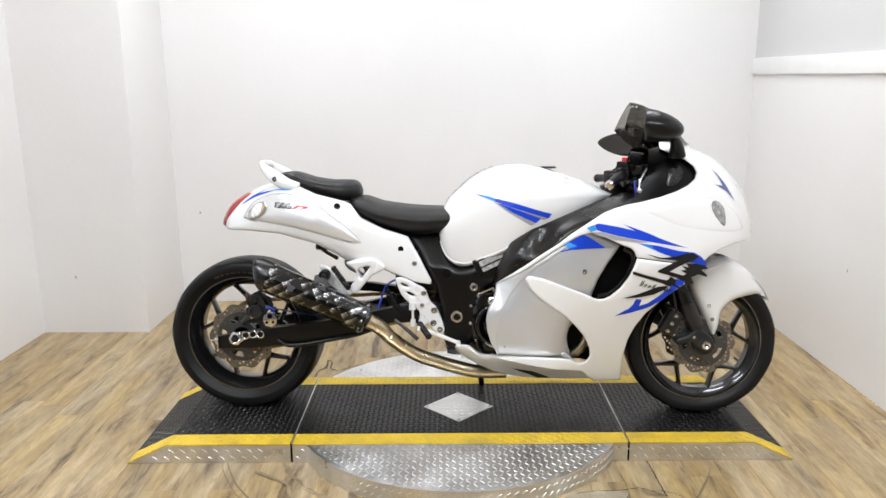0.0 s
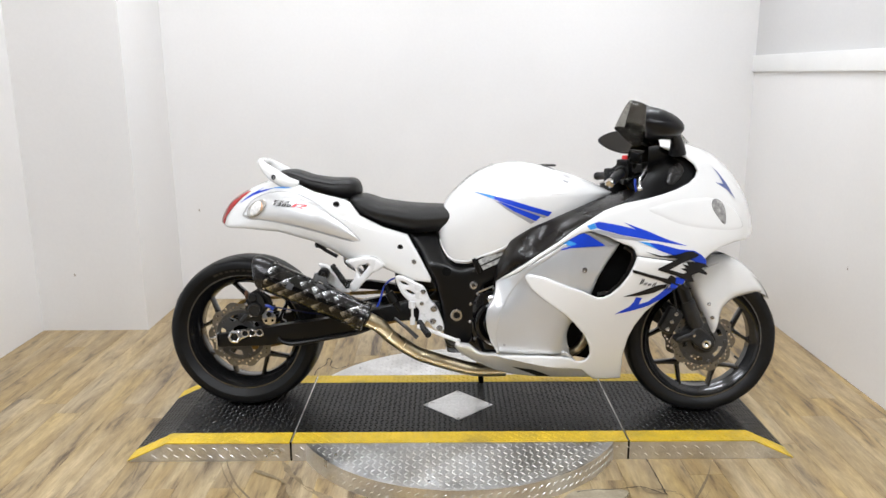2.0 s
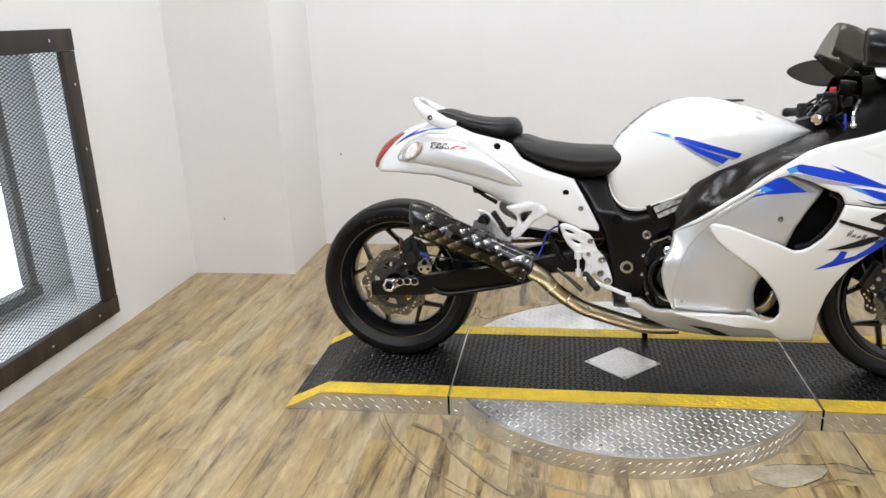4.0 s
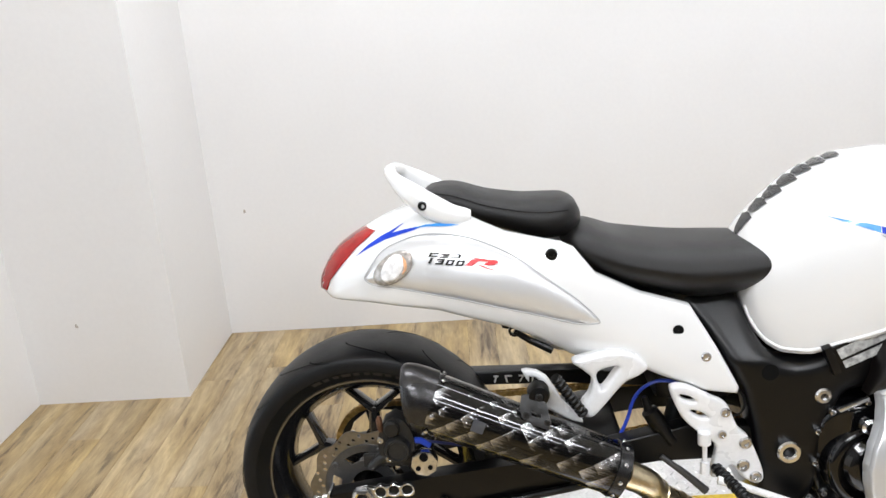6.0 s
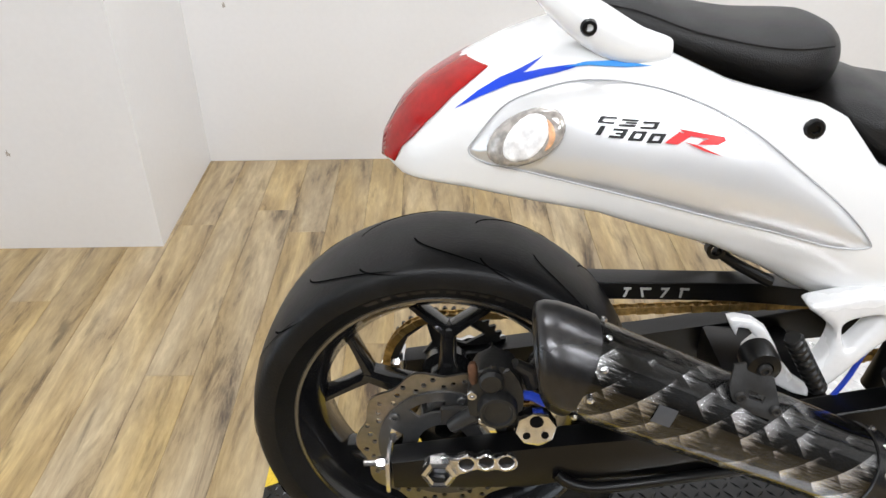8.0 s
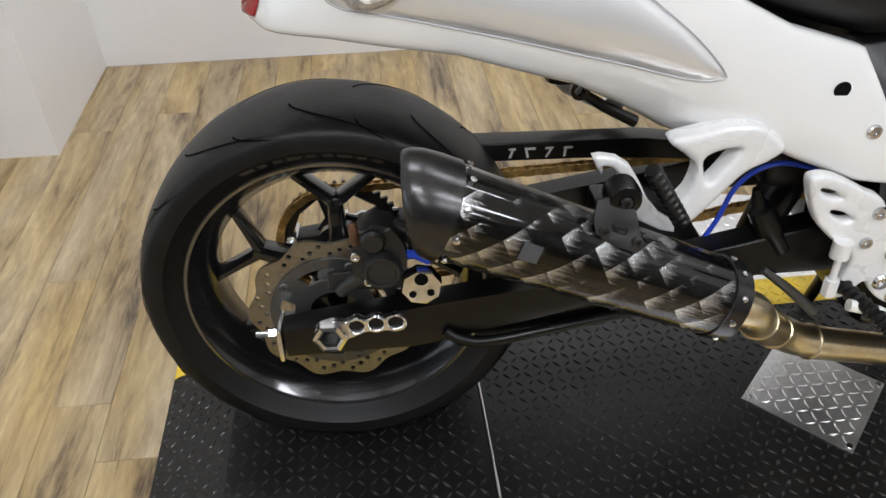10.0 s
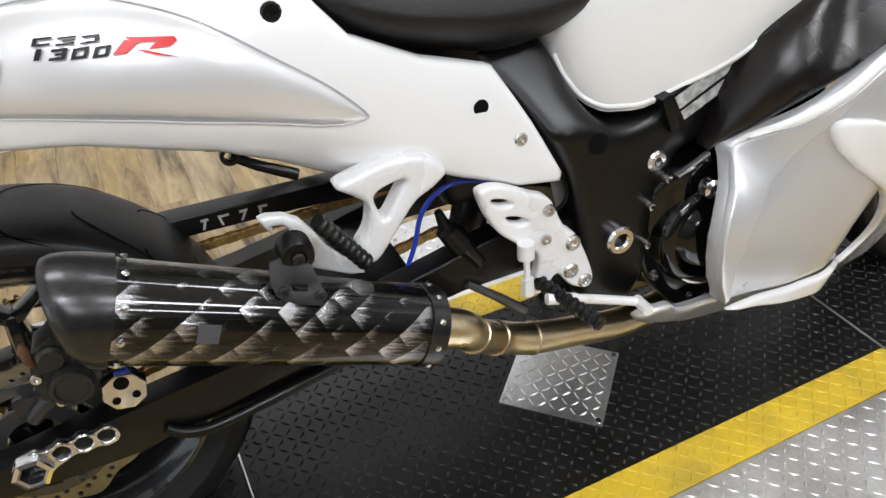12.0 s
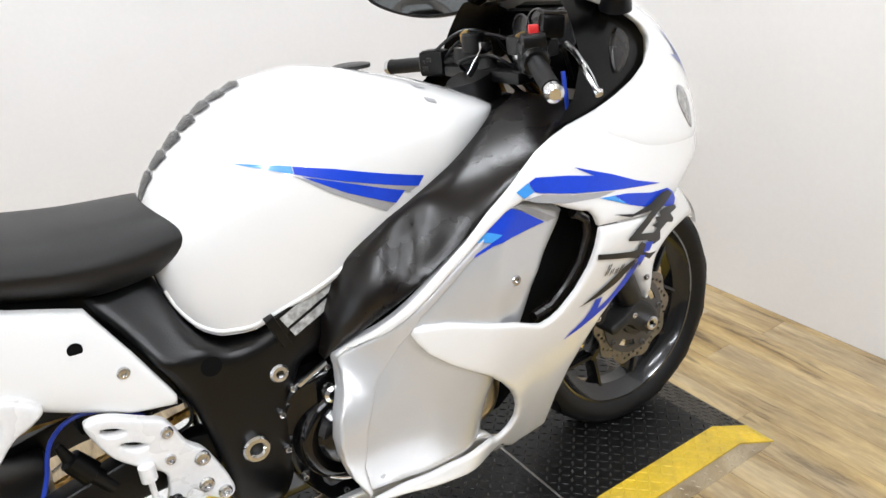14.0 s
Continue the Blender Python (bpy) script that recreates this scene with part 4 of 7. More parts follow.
for i, p in enumerate(loop):
    q = loop[(i + 1) % len(loop)]
    d2 = (q - p)
    ang = -math.degrees(math.atan2(d2.z, d2.x))
    off = 0.0075 if i % 2 else 0.0055
    for s in (-1, 1):
        box(bm, (-0.0095, s * off - 0.001, -0.0065), (0.0095, s * off + 0.001, 0.0065), 0.0, Matrix.Translation((p + q) / 2) @ pose(0, 0, 0, 0, ang, 0))
    lathe(bm, [(0.0045, -0.0065), (0.0045, 0.0065)], 8, False, tuple(p))
bpart("chain", bm, M_CHAIN, "greasy brass-coloured drive chain", smooth=20, kind="stuff")


def mirrored_prism(outline, v0, v1, bevel=0.004):
    bm = bmesh.new()
    prism(bm, outline, -v0, -v1, bevel)
    prism(bm, outline, v0, v1, bevel)
    return bm


def curve_outline(pts, n=5):
    return [(p.x, p.y) for p in spline([(a, b2, 0) for a, b2 in pts], n, True)]


ARM = [(-1.002, 0.322), (-1.000, 0.272), (-0.80, 0.280), (-0.66, 0.316), (-0.50, 0.356), (-0.30, 0.386), (-0.08, 0.392), (-0.04, 0.42), (-0.08, 0.455), (-0.22, 0.470), (-0.42, 0.420), (-0.60, 0.385), (-0.76, 0.362)]
arm = bpart("swingarm", mirrored_prism(ARM, 0.105, 0.148, 0.006), M_FRAME, "long black box-section swingarm")
bpart("cross_brace", box(bmesh.new(), (-0.50, -0.106, 0.34), (-0.36, 0.106, 0.41), 0.012), M_FRAME, "", arm)
for s in (-1, 1):
    pts = spline([(-0.76, s * 0.150, 0.312), (-0.738, s * 0.155, 0.298), (-0.69, s * 0.155, 0.292), (-0.56, s * 0.150, 0.314), (-0.44, s * 0.145, 0.338), (-0.36, s * 0.135, 0.370)], 6)
    bpart("brace_tube", tube(bmesh.new(), pts, 0.0085, 12), M_FRAME, "black tubular brace", arm)
    bm = prism(bmesh.new(), [(-0.752, 0.302), (-0.690, 0.291), (-0.560, 0.313), (-0.440, 0.338), (-0.370, 0.366), (-0.400, 0.390), (-0.540, 0.352), (-0.680, 0.318)], s * 0.120, s * 0.140)
    bpart("brace_web", bm, M_FRAME, "black plate between arm and brace", arm)
    # axle block with three bores
    slot = [(-0.957, 0.308), (-0.950, 0.332), (-0.925, 0.342), (-0.905, 0.340), (-0.890, 0.347), (-0.876, 0.343), (-0.862, 0.350), (-0.848, 0.345), (-0.832, 0.350), (-0.818, 0.342), (-0.818, 0.324), (-0.834, 0.317), (-0.848, 0.320), (-0.862, 0.317), (-0.876, 0.319), (-0.890, 0.313), (-0.905, 0.306), (-0.925, 0.290), (-0.948, 0.294)]
    holes = [[(cu + r * math.cos(k * math.pi / 8), cw + r * math.sin(k * math.pi / 8)) for k in range(16)] for cu, cw, r in ((-0.930, 0.317, 0.016), (-0.891, 0.330, 0.0105), (-0.862, 0.334, 0.0105), (-0.833, 0.335, 0.0105))]
    bm = panel(bmesh.new(), slot, Flat(0.156), 0, 0.010, holes, 0.009, 0.004, 0.003, s, True)
    blk = bpart("axle_block", bm, M_CHROME, "polished axle block with three bores", arm, smooth=30)
    bpart("axle_nut", lathe(bmesh.new(), [(0.016, 0.150 * s), (0.016, 0.166 * s), (0.020, 0.168 * s), (0.026, 0.166 * s), (0.027, 0.150 * s)], 6, True, (-0.930, 0, 0.318)), M_CHROME, "chrome axle nut", arm, smooth=20)
    bm = tube(bmesh.new(), [(-1.045, s * 0.127, 0.302), (-0.99, s * 0.127, 0.304)], 0.005, 8)
    tube(bm, [(-1.025, s * 0.127, 0.303), (-1.013, s * 0.127, 0.3035)], 0.010, 6)
    bpart("adjuster", bm, M_STEELBOLT, "threaded chain adjuster", arm, smooth=20)
    bm = box(bmesh.new(), (-1.010, s * 0.127 - 0.026, 0.268), (-1.003, s * 0.127 + 0.026, 0.326), 0.002)
    bpart("end_plate", bm, M_STEELBOLT, "", arm)
# round lug on the arm
bm = prism(bmesh.new(), [(-0.793 + 0.030 * math.cos(a), 0.392 + 0.030 * math.sin(a)) for a in [2 * math.pi * k / 8 + 0.2 for k in range(8)]], -0.150, -0.128, 0.004)
lug = bpart("caliper_lug", bm, M_CHROME, "polished eight-sided lug with drilled holes", arm)
for hu, hw, r in ((-0.793, 0.408, 0.010), (-0.806, 0.382, 0.0055), (-0.780, 0.384, 0.0055)):
    part("bore", lathe(bmesh.new(), [(r, -0.1512), (0.0002, -0.1512)], 12, True, (hu, 0, hw)), M_BLACKGAP, arm)
# chain guard
bm = prism(bmesh.new(), [(-0.75, 0.468), (-0.72, 0.502), (-0.42, 0.500), (-0.24, 0.478), (-0.26, 0.452), (-0.46, 0.468)], 0.084, 0.128, 0.004)
guard = bpart("chain_guard", bm, M_FRAME, "black chain guard with pale worn lettering")
bm = bmesh.new()
for k, (w1, tilt) in enumerate(((0.012, 0.006), (0.014, -0.004), (0.010, 0.010), (0.015, 0.002))):
    u = -0.640 + 0.030 * k
    prism(bm, [(u, 0.474), (u + 0.004, 0.474), (u + 0.004 + tilt, 0.492), (u + tilt, 0.492)], 0.0825, 0.0836)
    prism(bm, [(u, 0.488), (u + w1, 0.488), (u + w1, 0.492), (u, 0.492)], 0.0822, 0.0833)
part("lettering", bm, material("pale lettering", (0.6, 0.6, 0.58), 0.5), guard, "unreadable pale letter bars", kind="stuff")

# rear caliper
bm = prism(bmesh.new(), curve_outline([(-0.880, 0.398), (-0.890, 0.430), (-0.884, 0.468), (-0.868, 0.492), (-0.842, 0.494), (-0.822, 0.474), (-0.812, 0.440), (-0.818, 0.408), (-0.846, 0.394)]), -0.140, -0.092, 0.010)
lathe(bm, [(0.0285, -0.136), (0.0285, -0.150), (0.0255, -0.157), (0.021, -0.158), (0.019, -0.154), (0.0002, -0.153)], 28, False, (-0.848, 0, 0.426))
lathe(bm, [(0.018, -0.136), (0.018, -0.146), (0.014, -0.151), (0.0002, -0.151)], 20, False, (-0.858, 0, 0.472))
tube(bm, [(-0.876, -0.128, 0.404), (-0.894, -0.126, 0.392), (-0.912, -0.120, 0.372)], [0.013, 0.012, 0.011], 12)
tube(bm, [(-0.826, -0.120, 0.486), (-0.806, -0.112, 0.468), (-0.798, -0.110, 0.440)], [0.008, 0.011, 0.010], 10)
cal = bpart("rear_caliper", bm, M_CASTING, "dark cast rear brake caliper")
part("slide_pin", tube(bmesh.new(), [(-0.884, -0.138, 0.500), (-0.884, -0.139, 0.492), (-0.883, -0.140, 0.474), (-0.882, -0.140, 0.466)], [0.004, 0.007, 0.0065, 0.004], 12), M_RUST, cal, "brown rusted slide pin")
for hu, hw in ((-0.884, 0.446), (-0.868, 0.402)):
    part("bolt", bolt_head(bmesh.new(), hu, -0.139, hw, 0.008), M_STEELBOLT, cal)
bm = box(bmesh.new(), (-0.93, -0.118, 0.37), (-0.80, -0.106, 0.40), 0.004)
part("carrier_bracket", bm, M_CASTING, cal)
part("hose_fitting", tube(bmesh.new(), [(-0.824, -0.13, 0.440), (-0.800, -0.13, 0.438), (-0.780, -0.128, 0.425)], 0.007, 8), M_HOSE, cal, "blue anodised hose fitting")
pts = spline([(-0.80, -0.128, 0.437), (-0.70, -0.125, 0.420), (-0.60, -0.12, 0.405), (-0.48, -0.118, 0.415)], 8)
bpart("hose", tube(bmesh.new(), pts, 0.0032, 8), material("navy brake hose", (0.008, 0.014, 0.09), 0.35), "dark blue brake hose")

# ---------------------------------------------------------------- frame and engine
FRAME = [(-0.242, 0.722), (-0.205, 0.742), (-0.160, 0.745), (-0.128, 0.718), (-0.108, 0.655), (-0.075, 0.612), (-0.03, 0.602), (0.037, 0.622), (0.124, 0.660), (0.20, 0.71), (0.27, 0.76), (0.30, 0.70),
         (0.16, 0.60), (0.103, 0.552), (0.055, 0.530), (0.035, 0.46), (0.015, 0.347), (-0.02, 0.290), (-0.094, 0.300), (-0.108, 0.414), (-0.138, 0.548), (-0.192, 0.648)]


def frame_side(u, w):
    return 0.176 - 0.78 * max(0.0, w - 0.612) * min(1.0, max(0.0, (0.03 - u) / 0.10))


bm = bmesh.new()
for s in (-1, 1):
    panel(bm, FRAME, Flat(frame_side), 0, 0.016, (), 0.060, 0.026, 0.016, s, True)
frame_ob = bpart("frame", bm, M_FRAME, "satin black aluminium frame spar", smooth=60)
for u, v, w, r in ((-0.051, 0.169, 0.420, 0.024),):
    for s in (-1, 1):
        bm = lathe(bmesh.new(), [(0.011, s * 0.168), (0.011, s * 0.188), (0.014, s * 0.192), (r - 0.003, s * 0.192), (r, s * 0.188), (r, s * 0.168)], 20, True, (u, 0, w))
        part("pivot_nut", bm, M_CHROME, frame_ob, "chrome ring nut", smooth=25)
for s in (-1, 1):
    part("bolt", bolt_head(bmesh.new(), 0.014, s * 0.172, 0.535, 0.017, 0.010, s), M_STEELBOLT, frame_ob, "zinc frame bolt")
    part("bolt", bolt_head(bmesh.new(), -0.175, s * 0.092, 0.735, 0.008, 0.005, s), M_STEELBOLT, frame_ob)
    part("plug", lathe(bmesh.new(), [(0.017, s * 0.1765), (0.0002, s * 0.1765)], 20, True, (-0.090, 0, 0.588)), M_BLACKGAP, frame_ob)
# warning label plate
bm = prism(bmesh.new(), [(0.012, 0.632), (0.135, 0.690), (0.150, 0.655), (0.028, 0.597)], -0.184, -0.170, 0.001)
plate = bpart("label_plate", bm, M_FRAME, "black plate with grey warning labels")
for o in ([(0.030, 0.634), (0.128, 0.680), (0.137, 0.661), (0.040, 0.615)], [(0.043, 0.610), (0.120, 0.646), (0.127, 0.632), (0.050, 0.596)]):
    part("label", prism(bmesh.new(), o, -0.1855, -0.1842), M_LABEL, plate, "unreadable grey label")
part("clamp", prism(bmesh.new(), [(0.006, 0.636), (0.020, 0.643), (0.042, 0.588), (0.028, 0.581)], -0.188, -0.160, 0.003), M_FRAME, plate)
# engine block and clutch cover
bm = box(bmesh.new(), (-0.10, -0.125, 0.245), (0.44, 0.125, 0.50), 0.03)
box(bm, (0.05, -0.13, 0.48), (0.40, 0.13, 0.66), 0.03)
engine = bpart("engine", bm, M_ENGINE, "gloss black engine behind the fairing")
COVER = [(0.100, 0.524), (0.062, 0.520), (0.031, 0.506), (0.006, 0.468), (-0.004, 0.405), (0.006, 0.336), (0.033, 0.290), (0.071, 0.256), (0.120, 0.246), (0.165, 0.250), (0.185, 0.291), (0.185, 0.339), (0.185, 0.393), (0.185, 0.456), (0.160, 0.530)]
cover = part("clutch_cover", panel(bmesh.new(), COVER, Flat(lambda u, w: 0.200 - 0.9 * max(0.0, 0.06 - u) ** 1.2), 0, 0.012, (), 0.06, 0.010, 0.008, -1, True), M_ENGINE, engine, "gloss black clutch cover")
bm = lathe(bmesh.new(), [(0.094, -0.176), (0.091, -0.198), (0.085, -0.209), (0.078, -0.213), (0.072, -0.213), (0.069, -0.206), (0.066, -0.202), (0.060, -0.206), (0.054, -0.216), (0.045, -0.222), (0.026, -0.227), (0.0002, -0.229)], 48, False, (0.106, 0, 0.392))
part("cover_dome", bm, M_ENGINE, engine, "raised round clutch housing", smooth=45)
# chrome crescent modelled in place of the gloss highlight low on the dome
part("cover_rib", tube(bmesh.new(), [(0.106 + 0.081 * math.cos(a), -0.211, 0.392 + 0.081 * math.sin(a)) for a in [radians(232 + 5 * k) for k in range(14)]], [0.003 + 0.0045 * math.sin(math.pi * k / 13) for k in range(14)], 8), M_CHROME, engine, "bright strip standing in for the highlight on the housing", smooth=60)
for u, w in ((0.021, 0.505), (-0.006, 0.465), (-0.008, 0.396), (0.012, 0.328), (0.048, 0.300), (0.077, 0.277), (0.110, 0.266), (0.082, 0.528)):
    part("cover_bolt", bolt_head(bmesh.new(), u + 0.008, -0.186 if u > 0.05 else -0.176, w, 0.0070, 0.016), M_STEELBOLT, engine)
part("cable_arm", prism(bmesh.new(), [(0.030, 0.518), (0.036, 0.512), (0.090, 0.536), (0.088, 0.543)], -0.206, -0.196, 0.002), M_CHROME, engine, "bright clutch release arm", smooth=25)
part("filler_cap", lathe(bmesh.new(), [(0.016, -0.212), (0.016, -0.228), (0.010, -0.232), (0.009, -0.226), (0.0002, -0.226)], 14, False, (0.083, 0, 0.491)), M_CHROME, engine, "bright oil filler cap")
bpart("shock_absorber", tube(bmesh.new(), [(-0.16, 0.0, 0.62), (-0.20, 0.0, 0.50), (-0.24, 0.0, 0.36)], [0.03, 0.036, 0.03], 16), M_FRAME, "black rear shock absorber")
bm = box(bmesh.new(), (-0.30, -0.10, 0.50), (-0.13, 0.10, 0.66), 0.02)
bpart("rear_cylinder", tube(bmesh.new(), [(-0.329, -0.140, 0.528), (-0.320, -0.140, 0.500), (-0.318, -0.140, 0.497), (-0.296, -0.140, 0.462), (-0.294, -0.140, 0.460), (-0.270, -0.140, 0.425)], [0.006, 0.010, 0.018, 0.020, 0.014, 0.013], 14), M_FRAME, "black rear brake cylinder")
bpart("battery_tray", box(bm, (-0.62, -0.085, 0.66), (-0.16, 0.085, 0.80), 0.02), M_FRAME, "black tray under the seat")
bm = tube(bmesh.new(), [(-0.590, -0.150, 0.684), (-0.560, -0.150, 0.664), (-0.515, -0.150, 0.640)], [0.006, 0.007, 0.008], 10)
lathe(bm, [(0.007, -0.157), (0.012, -0.157), (0.012, -0.145), (0.007, -0.145)], 18, True, (-0.590, 0, 0.686))
bpart("seat_lock", bm, M_FRAME, "small black bracket under the tail")

# ---------------------------------------------------------------- fairing
wide = smooth_curve([0.04, 0.10, 0.16, 0.24, 0.42, 0.57, 0.64, 0.72, 0.82, 0.92, 0.99, 1.05, 1.085, 1.097], [0.308, 0.306, 0.310, 0.324, 0.330, 0.322, 0.314, 0.298, 0.272, 0.235, 0.192, 0.130, 0.070, 0.016])
mid = smooth_curve([0.05, 0.2, 0.5, 0.7, 0.9, 1.097], [0.55, 0.60, 0.62, 0.655, 0.715, 0.748])
top = smooth_curve([0.05, 0.5, 0.65, 0.733, 0.837, 0.910, 0.967, 1.024, 1.065, 1.097], [1.02, 1.08, 1.10, 1.095, 1.068, 1.042, 1.002, 0.936, 0.866, 0.772])
bend = smooth_curve([0.05, 0.40, 0.55, 0.8, 0.9, 1.0, 1.097], [0.5, 0.5, 0.62, 0.52, 0.70, 0.85, 0.9])
drawn = smooth_curve([0.05, 0.30, 0.42, 0.52, 0.7, 1.1], [0.22, 0.30, 0.52, 0.60, 0.62, 0.62])


def corner(u, w):
    # the rear upper corner tucks in behind the knee
    return -0.076 * math.exp(-((u - 0.085) / 0.065) ** 2 - ((w - 0.585) / 0.085) ** 2)


COWL = Skin(wide, mid, top, bend, drawn, 0.47, 1.3, corner)


def scoop(u, w):
    # hollow towards the intake, swell low down
    a = max(0.0, 1 - ((u - 0.52) / 0.16) ** 2 - ((w - 0.60) / 0.20) ** 2)
    b2 = max(0.0, 1 - ((u - 0.26) / 0.20) ** 2 - ((w - 0.40) / 0.17) ** 2)
    v2 = math.exp(-((u - 0.43) / 0.075) ** 2 - ((w - 0.32) / 0.12) ** 2)
    return -0.032 * a + 0.012 * b2 - 0.050 * v2 + corner(u, w)


SIDE = Skin(wide, mid, top, bend, drawn, 0.47, 1.3, scoop)

UPPER = [(0.097, 0.560), (0.174, 0.622), (0.247, 0.675), (0.319, 0.722), (0.370, 0.762), (0.438, 0.806), (0.482, 0.834), (0.523, 0.850), (0.563, 0.862), (0.635, 0.876), (0.690, 0.890), (0.745, 0.908), (0.792, 0.930), (0.818, 0.952), (0.827, 0.974), (0.816, 0.996), (0.786, 1.020),
         (0.742, 1.040), (0.712, 1.054), (0.700, 1.062), (0.708, 1.105), (0.733, 1.11), (0.837, 1.08), (0.915, 1.05), (0.972, 1.00), (1.030, 0.935), (1.070, 0.865), (1.097, 0.775), (1.090, 0.732), (1.045, 0.714),
         (0.985, 0.712), (0.92, 0.694), (0.875, 0.668), (0.846, 0.638), (0.600, 0.674), (0.592, 0.694), (0.578, 0.708), (0.556, 0.714), (0.522, 0.729), (0.48, 0.751), (0.434, 0.763), (0.395, 0.752), (0.35, 0.727), (0.30, 0.695), (0.25, 0.661), (0.165, 0.600)]
LOWER = [(0.601, 0.671), (0.844, 0.635), (0.797, 0.573), (0.707, 0.509), (0.650, 0.455), (0.616, 0.400), (0.596, 0.346), (0.585, 0.27), (0.588, 0.195), (0.590, 0.160), (0.535, 0.158), (0.484, 0.160), (0.455, 0.182), (0.430, 0.208), (0.36, 0.226), (0.25, 0.247), (0.13, 0.272), (0.104, 0.284), (0.17, 0.286), (0.26, 0.287), (0.34, 0.280),
         (0.380, 0.268), (0.395, 0.258), (0.406, 0.251), (0.424, 0.249), (0.444, 0.256), (0.456, 0.278), (0.452, 0.310), (0.440, 0.340), (0.420, 0.374), (0.386, 0.416), (0.352, 0.450), (0.311, 0.480), (0.265, 0.514), (0.224, 0.551), (0.206, 0.578), (0.201, 0.592), (0.206, 0.602), (0.222, 0.605), (0.267, 0.596),
         (0.345, 0.566), (0.409, 0.543), (0.445, 0.526), (0.466, 0.517), (0.490, 0.519), (0.512, 0.530), (0.545, 0.560), (0.574, 0.602), (0.590, 0.640)]
SILVER = [(0.097, 0.559), (0.162, 0.601), (0.248, 0.662), (0.30, 0.697), (0.35, 0.730), (0.395, 0.755), (0.434, 0.766), (0.482, 0.753), (0.522, 0.731), (0.545, 0.712), (0.530, 0.685), (0.500, 0.640), (0.470, 0.585), (0.453, 0.535), (0.44, 0.50), (0.42, 0.45), (0.388, 0.420), (0.374, 0.400), (0.367, 0.375), (0.366, 0.350), (0.371, 0.322), (0.380, 0.296), (0.384, 0.276),
          (0.34, 0.282), (0.26, 0.288), (0.17, 0.287), (0.102, 0.290), (0.096, 0.308), (0.077, 0.345), (0.064, 0.390), (0.060, 0.430), (0.068, 0.470), (0.088, 0.507), (0.096, 0.535)]
FLANGE = [(0.098, 0.558), (0.097, 0.535), (0.089, 0.507), (0.069, 0.470), (0.061, 0.430), (0.065, 0.390), (0.078, 0.345), (0.097, 0.308), (0.103, 0.293), (0.110, 0.296), (0.098, 0.366), (0.111, 0.441), (0.142, 0.515), (0.184, 0.578), (0.221, 0.620), (0.286, 0.664), (0.345, 0.706), (0.352, 0.722), (0.302, 0.690), (0.250, 0.657), (0.164, 0.598)]
k_top = smooth_curve([0.09, 0.11, 0.15, 0.228, 0.353, 0.478, 0.60, 0.66], [0.60, 0.64, 0.715, 0.764, 0.818, 0.866, 0.90, 0.90])
k_low = smooth_curve([0.09, 0.155, 0.25, 0.355, 0.44, 0.523, 0.60, 0.66], [0.552, 0.602, 0.670, 0.744, 0.800, 0.842, 0.864, 0.880])
k_in = smooth_curve([0.09, 0.15, 0.22, 0.28, 0.40, 0.50, 0.58, 0.66], [0.200, 0.212, 0.238, 0.242, 0.205, 0.155, 0.130, 0.13])
k_out = smooth_curve([0.09, 0.15, 0.25, 0.35, 0.45, 0.55, 0.66], [0.215, 0.258, 0.306, 0.320, 0.318, 0.285, 0.235])


def knee_side(u, w):
    # swells between tank and cowl, with a waist a third of the way up
    f = min(1.0, max(0.0, (k_top(u) - w) / max(0.02, k_top(u) - k_low(u))))
    swell = 0.028 * math.exp(-((u - 0.155) / 0.06) ** 2) + 0.024 * math.exp(-((u - 0.40) / 0.09) ** 2) - 0.020 * math.exp(-((u - 0.262) / 0.050) ** 2)
    return k_in(u) + (k_out(u) - k_in(u)) * f ** 0.9 + swell * math.sin(math.pi * f) - 0.004


